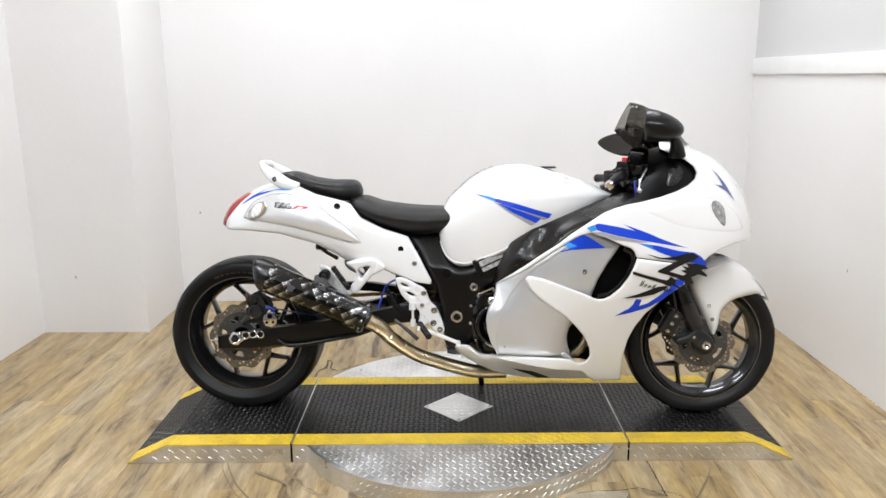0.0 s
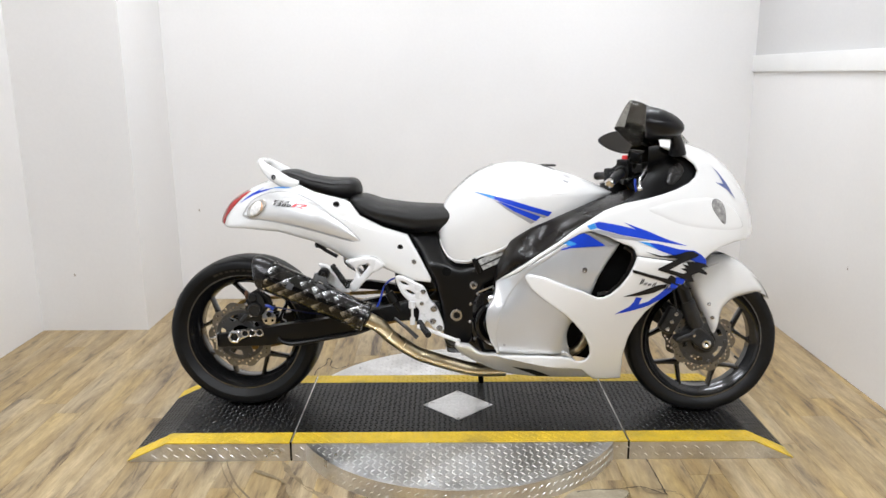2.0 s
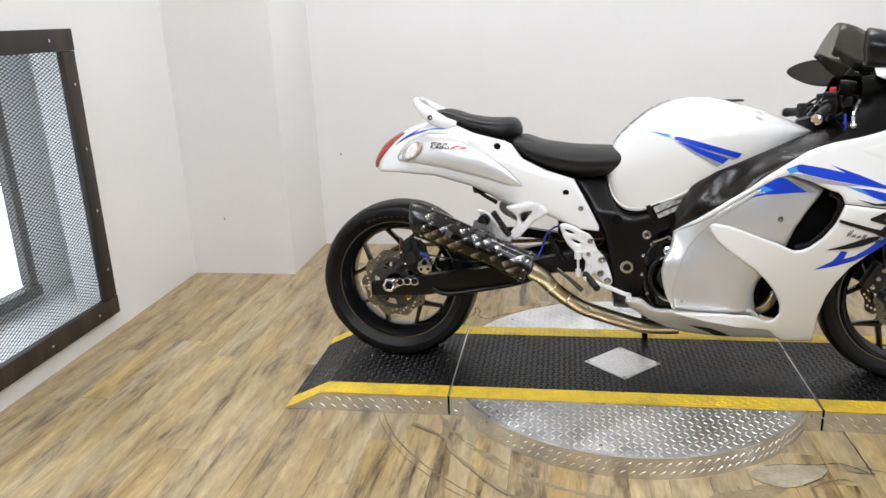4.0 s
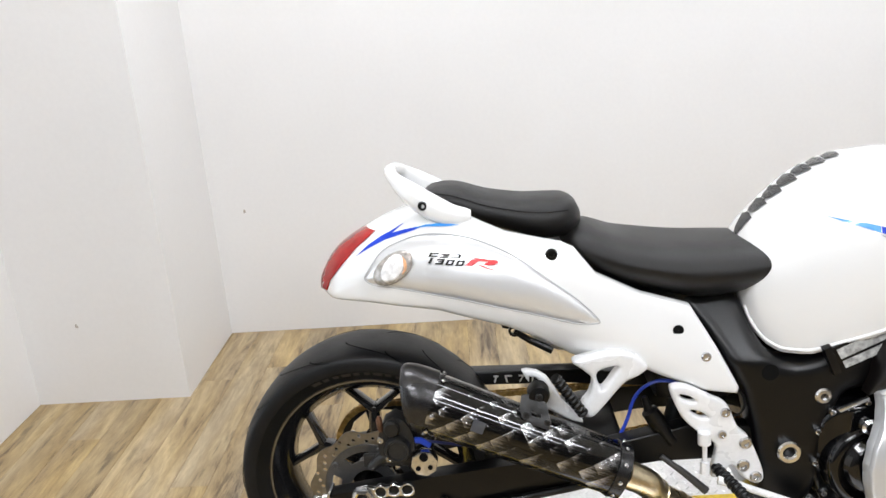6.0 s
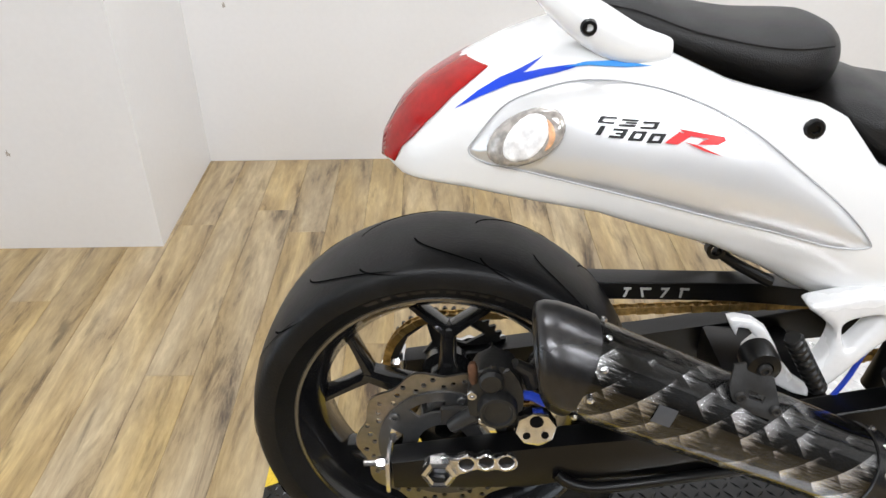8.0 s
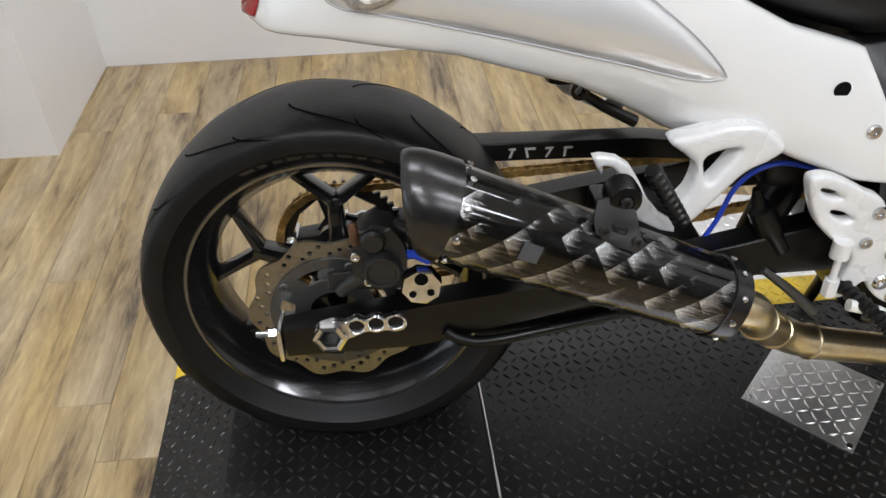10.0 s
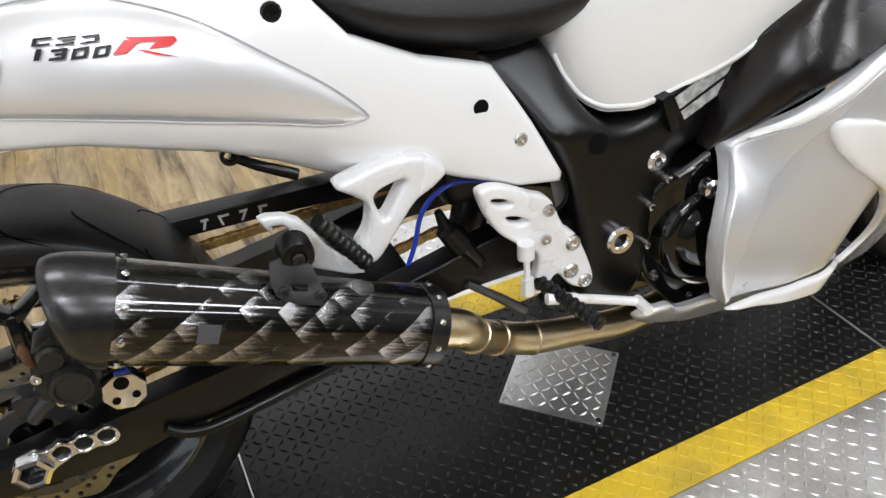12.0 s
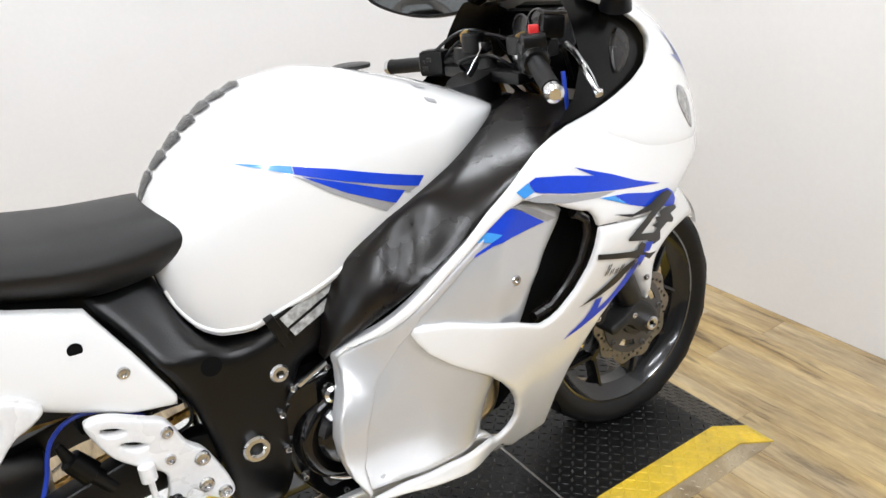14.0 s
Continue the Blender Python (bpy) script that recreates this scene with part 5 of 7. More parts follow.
for s in (-1, 1):
    up = bpart("upper_cowl", panel(bmesh.new(), UPPER, COWL, 0.004, 0.016, (), 0.008, 0.010, 0.006, s), M_WHITE, "pearl white upper fairing", smooth=60)
    lo = bpart("lower_cowl", panel(bmesh.new(), LOWER, COWL, 0.007, 0.014, (), 0.007, 0.010, 0.006, s), M_WHITE, "pearl white lower fairing with pointed rib", smooth=60)
    sd = bpart("side_cowl", panel(bmesh.new(), SILVER, SIDE, -0.006, 0.017, (), 0.020, 0.026, 0.014, s), M_SILVER, "silver side fairing panel", smooth=60)
    part("side_flange", panel(bmesh.new(), FLANGE, SIDE, -0.0025, 0.012, (), 0.016, 0.006, 0.002, s), M_PEARL, sd, "paler turned edge of the side panel", smooth=60)
    part("bolt", bolt_head(bmesh.new(), 0.416, s * (SIDE.at(*SIDE.par(0.416, 0.62))[1] - 0.007), 0.620, 0.010, 0.006, s), M_STEELBOLT, sd)
    # black sheet set deep in the openings, painted-in shade
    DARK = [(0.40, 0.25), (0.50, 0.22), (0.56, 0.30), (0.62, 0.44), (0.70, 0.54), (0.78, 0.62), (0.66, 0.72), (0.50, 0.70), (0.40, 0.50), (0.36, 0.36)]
    bpart("inner_cowl", panel(bmesh.new(), DARK, COWL, -0.085, 0.03, (), 0.0, 0.0, 0.0, s), M_BLACKGAP, "black sheet standing in for the shade inside the fairing")
    bpart("intake_lip", tube(bmesh.new(), [(u, s * (COWL.at(*COWL.par(u, w))[1] - 0.028), w) for u, w in ((0.56, 0.705), (0.588, 0.685), (0.592, 0.655), (0.576, 0.604), (0.545, 0.560), (0.512, 0.530), (0.470, 0.522))], 0.010, 10), M_PLASTIC, "black intake lip")
    bpart("vent_pipe", tube(bmesh.new(), spline([(0.452, s * 0.120, 0.40), (0.445, s * 0.145, 0.33), (0.420, s * 0.150, 0.285), (0.37, s * 0.135, 0.255)], 5), 0.019, 14), M_TITAN, "golden header pipe behind the vent")
    # belly pan
    BELLY = [(-0.055, 0.322), (-0.005, 0.326), (0.040, 0.288), (0.102, 0.284), (0.20, 0.282), (0.30, 0.286), (0.36, 0.296), (0.415, 0.240), (0.498, 0.178), (0.40, 0.170), (0.25, 0.172), (0.13, 0.190), (0.039, 0.232), (-0.037, 0.285)]
    bpart("belly_pan", panel(bmesh.new(), BELLY, Flat(lambda u, w: 0.140 + 0.70 * (w - 0.17) + 0.02 * math.cos((u - 0.2) * 3)), 0, 0.016, (), 0.012, 0.014, 0.008, s, True), M_PEARL, "pale silver belly fairing")
    # knee panel
    KNEE = [(0.600, 0.900), (0.478, 0.866), (0.353, 0.818), (0.228, 0.764), (0.150, 0.715), (0.106, 0.625), (0.088, 0.544), (0.150, 0.596), (0.25, 0.670), (0.355, 0.744), (0.44, 0.800), (0.523, 0.842), (0.60, 0.864), (0.66, 0.880)]
    bpart("knee_panel", panel(bmesh.new(), KNEE, Flat(knee_side), 0.0, 0.014, (), 0.03, 0.016, 0.010, s), M_PLASTIC, "dark brown-black glossy knee panel", smooth=60)
    POD = [(0.640, 0.840), (0.727, 0.866), (0.80, 0.876), (0.857, 0.878), (0.91, 0.868), (0.952, 0.849), (0.985, 0.822), (1.010, 0.785), (1.012, 0.762), (0.96, 0.757), (0.88, 0.764), (0.81, 0.774), (0.748, 0.788), (0.69, 0.812)]
    part("lamp_pod", panel(bmesh.new(), POD, COWL, 0.0064, 0.012, (), 0.004, 0.020, 0.0026, s, True), M_WHITE, up, "white raised headlamp surround", smooth=60)
    # head lamp hollow and side light
    LIGHT = [(0.884, 0.872), (0.912, 0.866), (0.932, 0.835), (0.934, 0.785), (0.922, 0.784), (0.902, 0.806), (0.878, 0.844)]
    lampo = part("side_light", panel(bmesh.new(), LIGHT, COWL, 0.0088, 0.008, (), 0.0, 0.006, 0.002, s, True), M_LAMPLENS, up, "clear oval lamp lens")

# nose band at the chin
bpart("chin_slot", tube(bmesh.new(), [(1.035, -0.10, 0.712), (1.065, -0.04, 0.712), (1.065, 0.04, 0.712), (1.035, 0.10, 0.712)], 0.006, 8), M_PLASTIC, "thin black slot under the nose")


# ---------------------------------------------------------------- decals
def decal(name, outline, skin, off, mat, parent, step=0.016, curved=False, side=-1):
    return part(name, panel(bmesh.new(), outline, skin, off, step, (), 0.0, 0.0, 0.0, side, curved), mat, parent, smooth=60)


up_r, low_r, side_r = bpy.data.objects["upper_cowl"], bpy.data.objects["lower_cowl"], bpy.data.objects["side_cowl"]
OFF = 0.0056
decal("stripe", [(0.446, 0.792), (0.462, 0.797), (0.533, 0.784), (0.592, 0.770), (0.550, 0.794), (0.635, 0.763), (0.708, 0.732), (0.785, 0.706), (0.645, 0.731), (0.543, 0.750), (0.472, 0.768), (0.455, 0.774)], COWL, OFF, M_BLUE, up_r)
decal("stripe_end", [(0.418, 0.782), (0.445, 0.792), (0.454, 0.774), (0.432, 0.768)], COWL, OFF, M_SKY, up_r)
decal("stripe_shade", [(0.432, 0.766), (0.472, 0.766), (0.543, 0.748), (0.645, 0.729), (0.600, 0.728), (0.520, 0.738), (0.460, 0.754)], COWL, OFF - 0.0006, M_GREYINK, up_r)
decal("stripe", [(0.640, 0.7215), (0.677, 0.716), (0.752, 0.696), (0.813, 0.688), (0.841, 0.672), (0.865, 0.648), (0.866, 0.632), (0.838, 0.6385), (0.817, 0.647), (0.775, 0.664), (0.731, 0.674), (0.677, 0.694)], COWL, OFF, M_BLUE, up_r)
decal("stripe_end", [(0.600, 0.727), (0.639, 0.7217), (0.676, 0.695), (0.640, 0.7105)], COWL, OFF, M_SKY, up_r)
decal("flash", [(0.352, 0.730), (0.376, 0.748), (0.400, 0.760), (0.430, 0.746), (0.492, 0.706), (0.366, 0.702), (0.299, 0.686), (0.386, 0.716)], SIDE, -0.0040, M_BLUE, side_r)
decal("flash_end", [(0.335, 0.716), (0.352, 0.730), (0.386, 0.716), (0.365, 0.708)], SIDE, -0.0040, M_SKY, side_r)
decal("flash_shade", [(0.402, 0.762), (0.440, 0.752), (0.520, 0.706), (0.498, 0.704), (0.432, 0.747)], SIDE, -0.0042, M_GREYINK, side_r)
OL = 0.0086
decal("stripe", [(0.533, 0.450), (0.585, 0.481), (0.598, 0.497), (0.606, 0.518), (0.628, 0.514), (0.620, 0.489), (0.652, 0.499), (0.692, 0.527), (0.721, 0.553), (0.747, 0.543), (0.705, 0.508), (0.654, 0.481), (0.591, 0.462)], COWL, OL, M_BLUE, low_r)
# brush-stroke emblem, plain strokes
EO = OL + 0.0004
EMBLEM_A = [(0.630, 0.689), (0.689, 0.673), (0.742, 0.676), (0.784, 0.687), (0.808, 0.686), (0.832, 0.672), (0.817, 0.662), (0.785, 0.651), (0.742, 0.663), (0.680, 0.669)]
EMBLEM_B = [(0.755, 0.663), (0.785, 0.653), (0.722, 0.621), (0.777, 0.603), (0.790, 0.609), (0.763, 0.624), (0.786, 0.623), (0.768, 0.641), (0.794, 0.633), (0.783, 0.649), (0.817, 0.647), (0.861, 0.636), (0.875, 0.624), (0.847, 0.621),
            (0.873, 0.600), (0.872, 0.591), (0.838, 0.604), (0.810, 0.595), (0.824, 0.569), (0.793, 0.569), (0.751, 0.596), (0.677, 0.621), (0.678, 0.627)]
EMBLEM_C = [(0.584, 0.626), (0.695, 0.592), (0.717, 0.587), (0.729, 0.601), (0.755, 0.585), (0.755, 0.567), (0.784, 0.552), (0.819, 0.543), (0.791, 0.535), (0.761, 0.553), (0.720, 0.566), (0.692, 0.579), (0.585, 0.615)]
EMBLEM_D = [(0.556, 0.521), (0.609, 0.537), (0.656, 0.554), (0.689, 0.564), (0.722, 0.566), (0.710, 0.551), (0.669, 0.533), (0.617, 0.524)]
for stroke, ink in ((EMBLEM_A, M_INK), (EMBLEM_B, M_INK), (EMBLEM_C, M_INK), (EMBLEM_D, M_INK),
                    ([(0.750, 0.592), (0.787, 0.580), (0.778, 0.561), (0.750, 0.567)], M_BLUE), ([(0.735, 0.568), (0.763, 0.557), (0.749, 0.540), (0.726, 0.550)], M_BLUE)):
    EO += 0.0003
    decal("emblem_stroke", stroke, COWL, EO, ink, low_r, 0.012)
for k in range(9):
    u0 = 0.612 + 0.0158 * k
    w0 = 0.578 - 0.0040 * k
    hh = 0.020 if k == 0 else 0.016 if k in (3, 6) else 0.010
    for d0 in ((0.0, 0.007) if k == 0 else (0.0, 0.0065)):
        decal("name_bar", [(u0 + d0, w0 - 0.008), (u0 + d0 + 0.0036, w0 - 0.009), (u0 + d0 + 0.0036 + hh * 0.5, w0 - 0.009 + hh), (u0 + d0 + hh * 0.5, w0 - 0.008 + hh)], COWL, OL + 0.0026, M_INK, low_r, 0.01)
# dark flash on the belly
belly_r = bpy.data.objects["belly_pan"]
decal("belly_flash", [(0.160, 0.222), (0.215, 0.213), (0.240, 0.209), (0.282, 0.191), (0.313, 0.176), (0.260, 0.176), (0.233, 0.191), (0.205, 0.202)], Flat(lambda u, w: 0.140 + 0.70 * (w - 0.17) + 0.02 * math.cos((u - 0.2) * 3)), 0.0015, M_INK, belly_r)
# nose stripe
decal("nose_stripe", [(0.892, 0.985), (0.912, 0.968), (0.944, 0.928), (0.981, 0.868), (0.945, 0.903), (0.897, 0.931), (0.930, 0.925), (0.915, 0.956)], COWL, OFF, material("grey-blue decal", (0.10, 0.13, 0.30), 0.3), up_r)

# ---------------------------------------------------------------- tank
tank_b = smooth_curve([-0.128, -0.108, -0.080, -0.050, -0.02, 0.037, 0.13, 0.165, 0.23, 0.358, 0.515, 0.56], [0.735, 0.665, 0.628, 0.616, 0.616, 0.637, 0.679, 0.706, 0.745, 0.798, 0.865, 0.88])
tank_t = smooth_curve([-0.128, -0.118, -0.095, -0.05, 0.0, 0.036, 0.114, 0.193, 0.282, 0.394, 0.495, 0.545, 0.56], [0.775, 0.812, 0.860, 0.908, 0.950, 0.972, 0.998, 1.004, 0.988, 0.955, 0.914, 0.890, 0.882])
tank_w = smooth_curve([-0.128, -0.120, -0.10, -0.05, 0.03, 0.13, 0.24, 0.34, 0.44, 0.52, 0.56], [0.075, 0.105, 0.130, 0.158, 0.192, 0.222, 0.238, 0.226, 0.182, 0.120, 0.05])
us = list(np.linspace(-0.128, -0.05, 14)) + list(np.linspace(-0.035, 0.56, 40))
bm = body_loft(bmesh.new(), us, tank_b, tank_t, tank_w, 0.46, 0.86, 0.10, 18)
tank = bpart("fuel_tank", bm, M_WHITE, "pearl white fuel tank with blue flashes", smooth=50)
# raised lip along the lower tank edge
for s in (-1, 1):
    pts = [(u, s * tank_w(u) * 0.905, tank_b(u) + 0.008) for u in np.linspace(-0.118, 0.16, 40)]
    part("tank_edge", tube(bmesh.new(), pts, 0.0045, 8), M_WHITE, tank, "rolled lower tank seam", smooth=60)


class TankSkin:
    def par(self, u, w):
        return u, w

    def at(self, u, w, off=0.0):
        wb, wt = tank_b(u), tank_t(u)
        m = wb + 0.46 * (wt - wb)
        s = min(1.0, max(0.0, (w - m) / (wt - m)))
        c = math.sqrt(1 - s * s) ** 0.86 if w > m else 1 - 0.10 * (1 - (w - wb) / (m - wb)) ** 2
        return u, tank_w(u) * c + off, w


TS = TankSkin()
for o, mt in (([(0.090, 0.8795), (0.150, 0.866), (0.302, 0.822), (0.290, 0.806), (0.142, 0.850), (0.090, 0.8675)], M_BLUE), ([(0.012, 0.893), (0.070, 0.884), (0.089, 0.8797), (0.089, 0.8678), (0.070, 0.874)], M_SKY), ([(0.100, 0.862), (0.150, 0.846), (0.262, 0.806), (0.244, 0.788), (0.160, 0.826)], M_BLUE),
              ([(0.086, 0.866), (0.110, 0.856), (0.242, 0.787), (0.226, 0.778), (0.140, 0.828)], M_GREYINK), ([(0.118, 0.868), (0.160, 0.856), (0.288, 0.806), (0.272, 0.800), (0.160, 0.844)], M_GREYINK)):
    decal("flash", o, TS, 0.0016 if mt is M_GREYINK else 0.0022, mt, tank)
# spine pad over the back of the tank
def tank_top(u, y):
    # height of the tank's back at y to the side
    wt, wb = tank_t(u), tank_b(u)
    c = min(1.0, abs(y) / tank_w(u)) ** (1 / 0.86)
    return wt - 0.54 * (wt - wb) * (1 - math.sqrt(1 - c * c))


pad = tagged(new("tank_pad"), "black spine-shaped tank pad")
pad.parent = bike
for k in range(7):
    u = -0.112 + 0.0285 * k
    u2 = u + 0.0275
    wv = 0.040 - 0.0022 * abs(k - 3) ** 1.4
    bm = bmesh.new()
    rows = []
    for a, vv in ((u, 0.30), (u + 0.006, 0.62), (u + 0.015, 0.74), (u + 0.0245, 1.0), (u + 0.025, 0.58), (u2, 0.36)):
        rows.append([bm.verts.new((a, y * wv * vv, tank_top(a, y * wv * vv) + 0.004)) for y in (-1, -0.5, 0, 0.5, 1)])
    for r0, r1 in zip(rows, rows[1:]):
        for j in range(4):
            bm.faces.new((r0[j], r0[j + 1], r1[j + 1], r1[j]))
    bmesh.ops.solidify(bm, geom=bm.faces[:], thickness=0.003)
    part("pad_plate", bm, M_PAD, pad, smooth=50)
bm = lathe(bmesh.new(), [(0.036, 0.0), (0.036, 0.006), (0.028, 0.008), (0.0002, 0.008)], 30, False)
cap = part("filler_cap", bm, M_CASTING, tank, "dark fuel filler cap")
cap.matrix_local = pose(0.30, 0, 0.984, 90 + 0, 0, 0)
# small outline badge beside the filler
for o in ([(0.352, 0.958), (0.372, 0.950), (0.372, 0.944), (0.352, 0.952)], [(0.346, 0.940), (0.366, 0.932), (0.366, 0.926), (0.346, 0.934)]):
    decal("badge", o, TS, 0.003, M_GREYINK, tank, 0.01)

# ---------------------------------------------------------------- seats
seat_b = smooth_curve([-0.480, -0.455, -0.40, -0.30, -0.205, -0.105, -0.055, -0.032], [0.835, 0.806, 0.778, 0.750, 0.730, 0.740, 0.762, 0.785])
seat_t = smooth_curve([-0.480, -0.466, -0.44, -0.352, -0.214, -0.10, -0.055, -0.032], [0.862, 0.874, 0.876, 0.852, 0.836, 0.832, 0.826, 0.806])
seat_w = smooth_curve([-0.480, -0.46, -0.40, -0.30, -0.20, -0.105, -0.055, -0.032], [0.085, 0.118, 0.150, 0.162, 0.156, 0.142, 0.122, 0.085])
seat = bpart("rider_seat", body_loft(bmesh.new(), list(np.linspace(-0.48, -0.032, 46)), seat_b, seat_t, seat_w, 0.50, 0.62, 0.30, 14), M_VINYL, "black vinyl rider seat", smooth=50)
ps_b = smooth_curve([-0.772, -0.74, -0.672, -0.583, -0.510, -0.462, -0.440], [0.948, 0.932, 0.905, 0.878, 0.860, 0.864, 0.880])
ps_t = smooth_curve([-0.772, -0.755, -0.718, -0.626, -0.544, -0.482, -0.454, -0.440], [0.956, 0.970, 0.974, 0.950, 0.940, 0.940, 0.930, 0.905])
ps_w = smooth_curve([-0.772, -0.755, -0.70, -0.60, -0.525, -0.485, -0.455, -0.440], [0.040, 0.062, 0.086, 0.102, 0.105, 0.094, 0.066, 0.030])
pseat = bpart("passenger_seat", body_loft(bmesh.new(), list(np.linspace(-0.772, -0.440, 36)), ps_b, ps_t, ps_w, 0.45, 0.62, 0.18, 14), M_VINYL, "black vinyl passenger seat with stitched seam", smooth=50)
bm = bmesh.new()
for s in (-1, 1):
    tube(bm, [(u, s * ps_w(u) * 0.93, ps_b(u) + 0.70 * (ps_t(u) - ps_b(u))) for u in np.linspace(-0.74, -0.47, 20)], 0.0022, 6)
part("seam", bm, M_VINYL, pseat, "stitched seam")

# ---------------------------------------------------------------- tail
tw = smooth_curve([-1.014, -0.994, -0.96, -0.88, -0.80, -0.70, -0.60, -0.50, -0.40, -0.30, -0.20, -0.14], [0.012, 0.040, 0.078, 0.122, 0.160, 0.190, 0.200, 0.188, 0.178, 0.174, 0.180, 0.182])
tm = smooth_curve([-1.014, -0.9, -0.8, -0.6, -0.5, -0.4, -0.3, -0.14], [0.758, 0.795, 0.805, 0.775, 0.745, 0.69, 0.635, 0.555])
tt = smooth_curve([-1.014, -0.990, -0.96, -0.900, -0.836, -0.773, -0.65, -0.486, -0.40, -0.30, -0.20, -0.14], [0.772, 0.818, 0.852, 0.890, 0.920, 0.938, 0.948, 0.930, 0.900, 0.875, 0.85, 0.83])
TAIL = Skin(tw, tm, tt, 0.95, 0.30, 0.12, 2.0)
TAIL_OUT = [(-1.011, 0.755), (-1.008, 0.782), (-0.972, 0.845), (-0.900, 0.905), (-0.840, 0.945), (-0.773, 0.96), (-0.715, 0.935), (-0.601, 0.890), (-0.490, 0.862), (-0.465, 0.850), (-0.425, 0.800), (-0.337, 0.756), (-0.242, 0.727), (-0.194, 0.645), (-0.150, 0.560), (-0.152, 0.545), (-0.217, 0.551),
            (-0.295, 0.580), (-0.361, 0.610), (-0.440, 0.610), (-0.480, 0.628), (-0.540, 0.668), (-0.605, 0.703), (-0.739, 0.738), (-0.897, 0.744), (-0.98, 0.742)]
TPANEL = [(-0.893, 0.797), (-0.882, 0.818), (-0.856, 0.852), (-0.826, 0.871), (-0.777, 0.888), (-0.720, 0.891), (-0.657, 0.880), (-0.588, 0.850), (-0.519, 0.799), (-0.465, 0.756), (-0.425, 0.714), (-0.429, 0.704), (-0.475, 0.708), (-0.576, 0.739), (-0.701, 0.768), (-0.812, 0.783), (-0.872, 0.786)]
for s in (-1, 1):
    tl = bpart("tail_cowl", panel(bmesh.new(), TAIL_OUT, TAIL, 0.0, 0.014, (), 0.014, 0.012, 0.006, s), M_WHITE, "pearl white tail fairing", smooth=60)
    inset = part("tail_panel", panel(bmesh.new(), TPANEL, TAIL, 0.0070, 0.012, (), 0.010, 0.045, 0.0078, s, True), M_TPANEL, tl, "pale silver raised tail panel", smooth=60)
    loop = [(p.x, p.y) for p in spline([(a, b2, 0) for a, b2 in TPANEL], 6, True)]
    ring3 = [Vector((u, s * (TAIL.at(*TAIL.par(u, w))[1] + 0.0012), w)) for u, w in loop]
    part("panel_seam", tube(bmesh.new(), ring3 + [ring3[0]], 0.0008, 6, False), M_SEAM, tl, "thin grey panel seam")
    bezel = [(-0.828 + 0.043 * math.cos(a) - 0.006 * math.sin(a), 0.826 + 0.024 * math.cos(a) + 0.027 * math.sin(a)) for a in [2 * math.pi * k / 24 for k in range(24)]]
    part("turn_signal_housing", panel(bmesh.new(), bezel, TAIL, 0.0165, 0.008, (), 0.010, 0.012, 0.005, s), M_BEZEL, tl, "smoky clear oval turn signal cover", smooth=60)
    lens = [(-0.828 + 0.025 * math.cos(a) + 0.009 * math.sin(a), 0.828 + 0.006 * math.cos(a) + 0.029 * math.sin(a)) for a in [2 * math.pi * k / 20 for k in range(20)]]
    part("turn_signal", panel(bmesh.new(), lens, TAIL, 0.0190, 0.006, (), 0.004, 0.010, 0.004, s), M_LENS, tl, "bright ribbed turn signal lens", smooth=60)
    AMBER = [(-0.806, 0.852), (-0.799, 0.847), (-0.796, 0.836), (-0.800, 0.825), (-0.807, 0.819), (-0.803, 0.833)]
    part("amber_reflector", panel(bmesh.new(), AMBER, TAIL, 0.0190, 0.006, (), 0.002, 0.004, 0.002, s, True), M_AMBER, tl, "amber crescent in the turn signal", smooth=60)
    part("bolt", bolt_head(bmesh.new(), -0.512, s * (TAIL.at(*TAIL.par(-0.512, 0.845))[1] + 0.0025), 0.845, 0.012, 0.006, s), M_FRAME, tl, "black seat bolt")
    part("plug", lathe(bmesh.new(), [(0.011, s * (TAIL.at(*TAIL.par(-0.268, 0.681))[1] + 0.0012)), (0.0002, s * (TAIL.at(*TAIL.par(-0.268, 0.681))[1] + 0.0012))], 14, True, (-0.268, 0, 0.681)), M_BLACKGAP, tl)
    part("bolt", bolt_head(bmesh.new(), -0.215, s * (TAIL.at(*TAIL.par(-0.215, 0.626))[1] - 0.001), 0.626, 0.010, 0.006, s), M_STEELBOLT, tl)
    RED = [(-1.0108, 0.756), (-1.0082, 0.783), (-0.973, 0.846), (-0.938, 0.878), (-0.918, 0.892), (-0.870, 0.889), (-0.911, 0.856), (-0.944, 0.822), (-0.979, 0.781), (-0.990, 0.756)]
    part("tail_lamp", panel(bmesh.new(), RED, TAIL, 0.0040, 0.010, (), 0.006, 0.006, 0.003, s), M_TAIL, tl, "glossy red tail lamp", smooth=60)
    decal("swoosh", [(-0.911, 0.842), (-0.883, 0.865), (-0.857, 0.882), (-0.842, 0.889), (-0.806, 0.908), (-0.830, 0.890), (-0.806, 0.897), (-0.781, 0.902), (-0.761, 0.905), (-0.781, 0.898), (-0.811, 0.889), (-0.846, 0.877), (-0.878, 0.861)], TAIL, 0.0018, M_BLUE, tl, side=s)
    decal("swoosh_tip", [(-0.786, 0.900), (-0.761, 0.9065), (-0.727, 0.9095), (-0.690, 0.906), (-0.719, 0.904), (-0.757, 0.9035)], TAIL, 0.0024, M_SKY, tl, side=s)
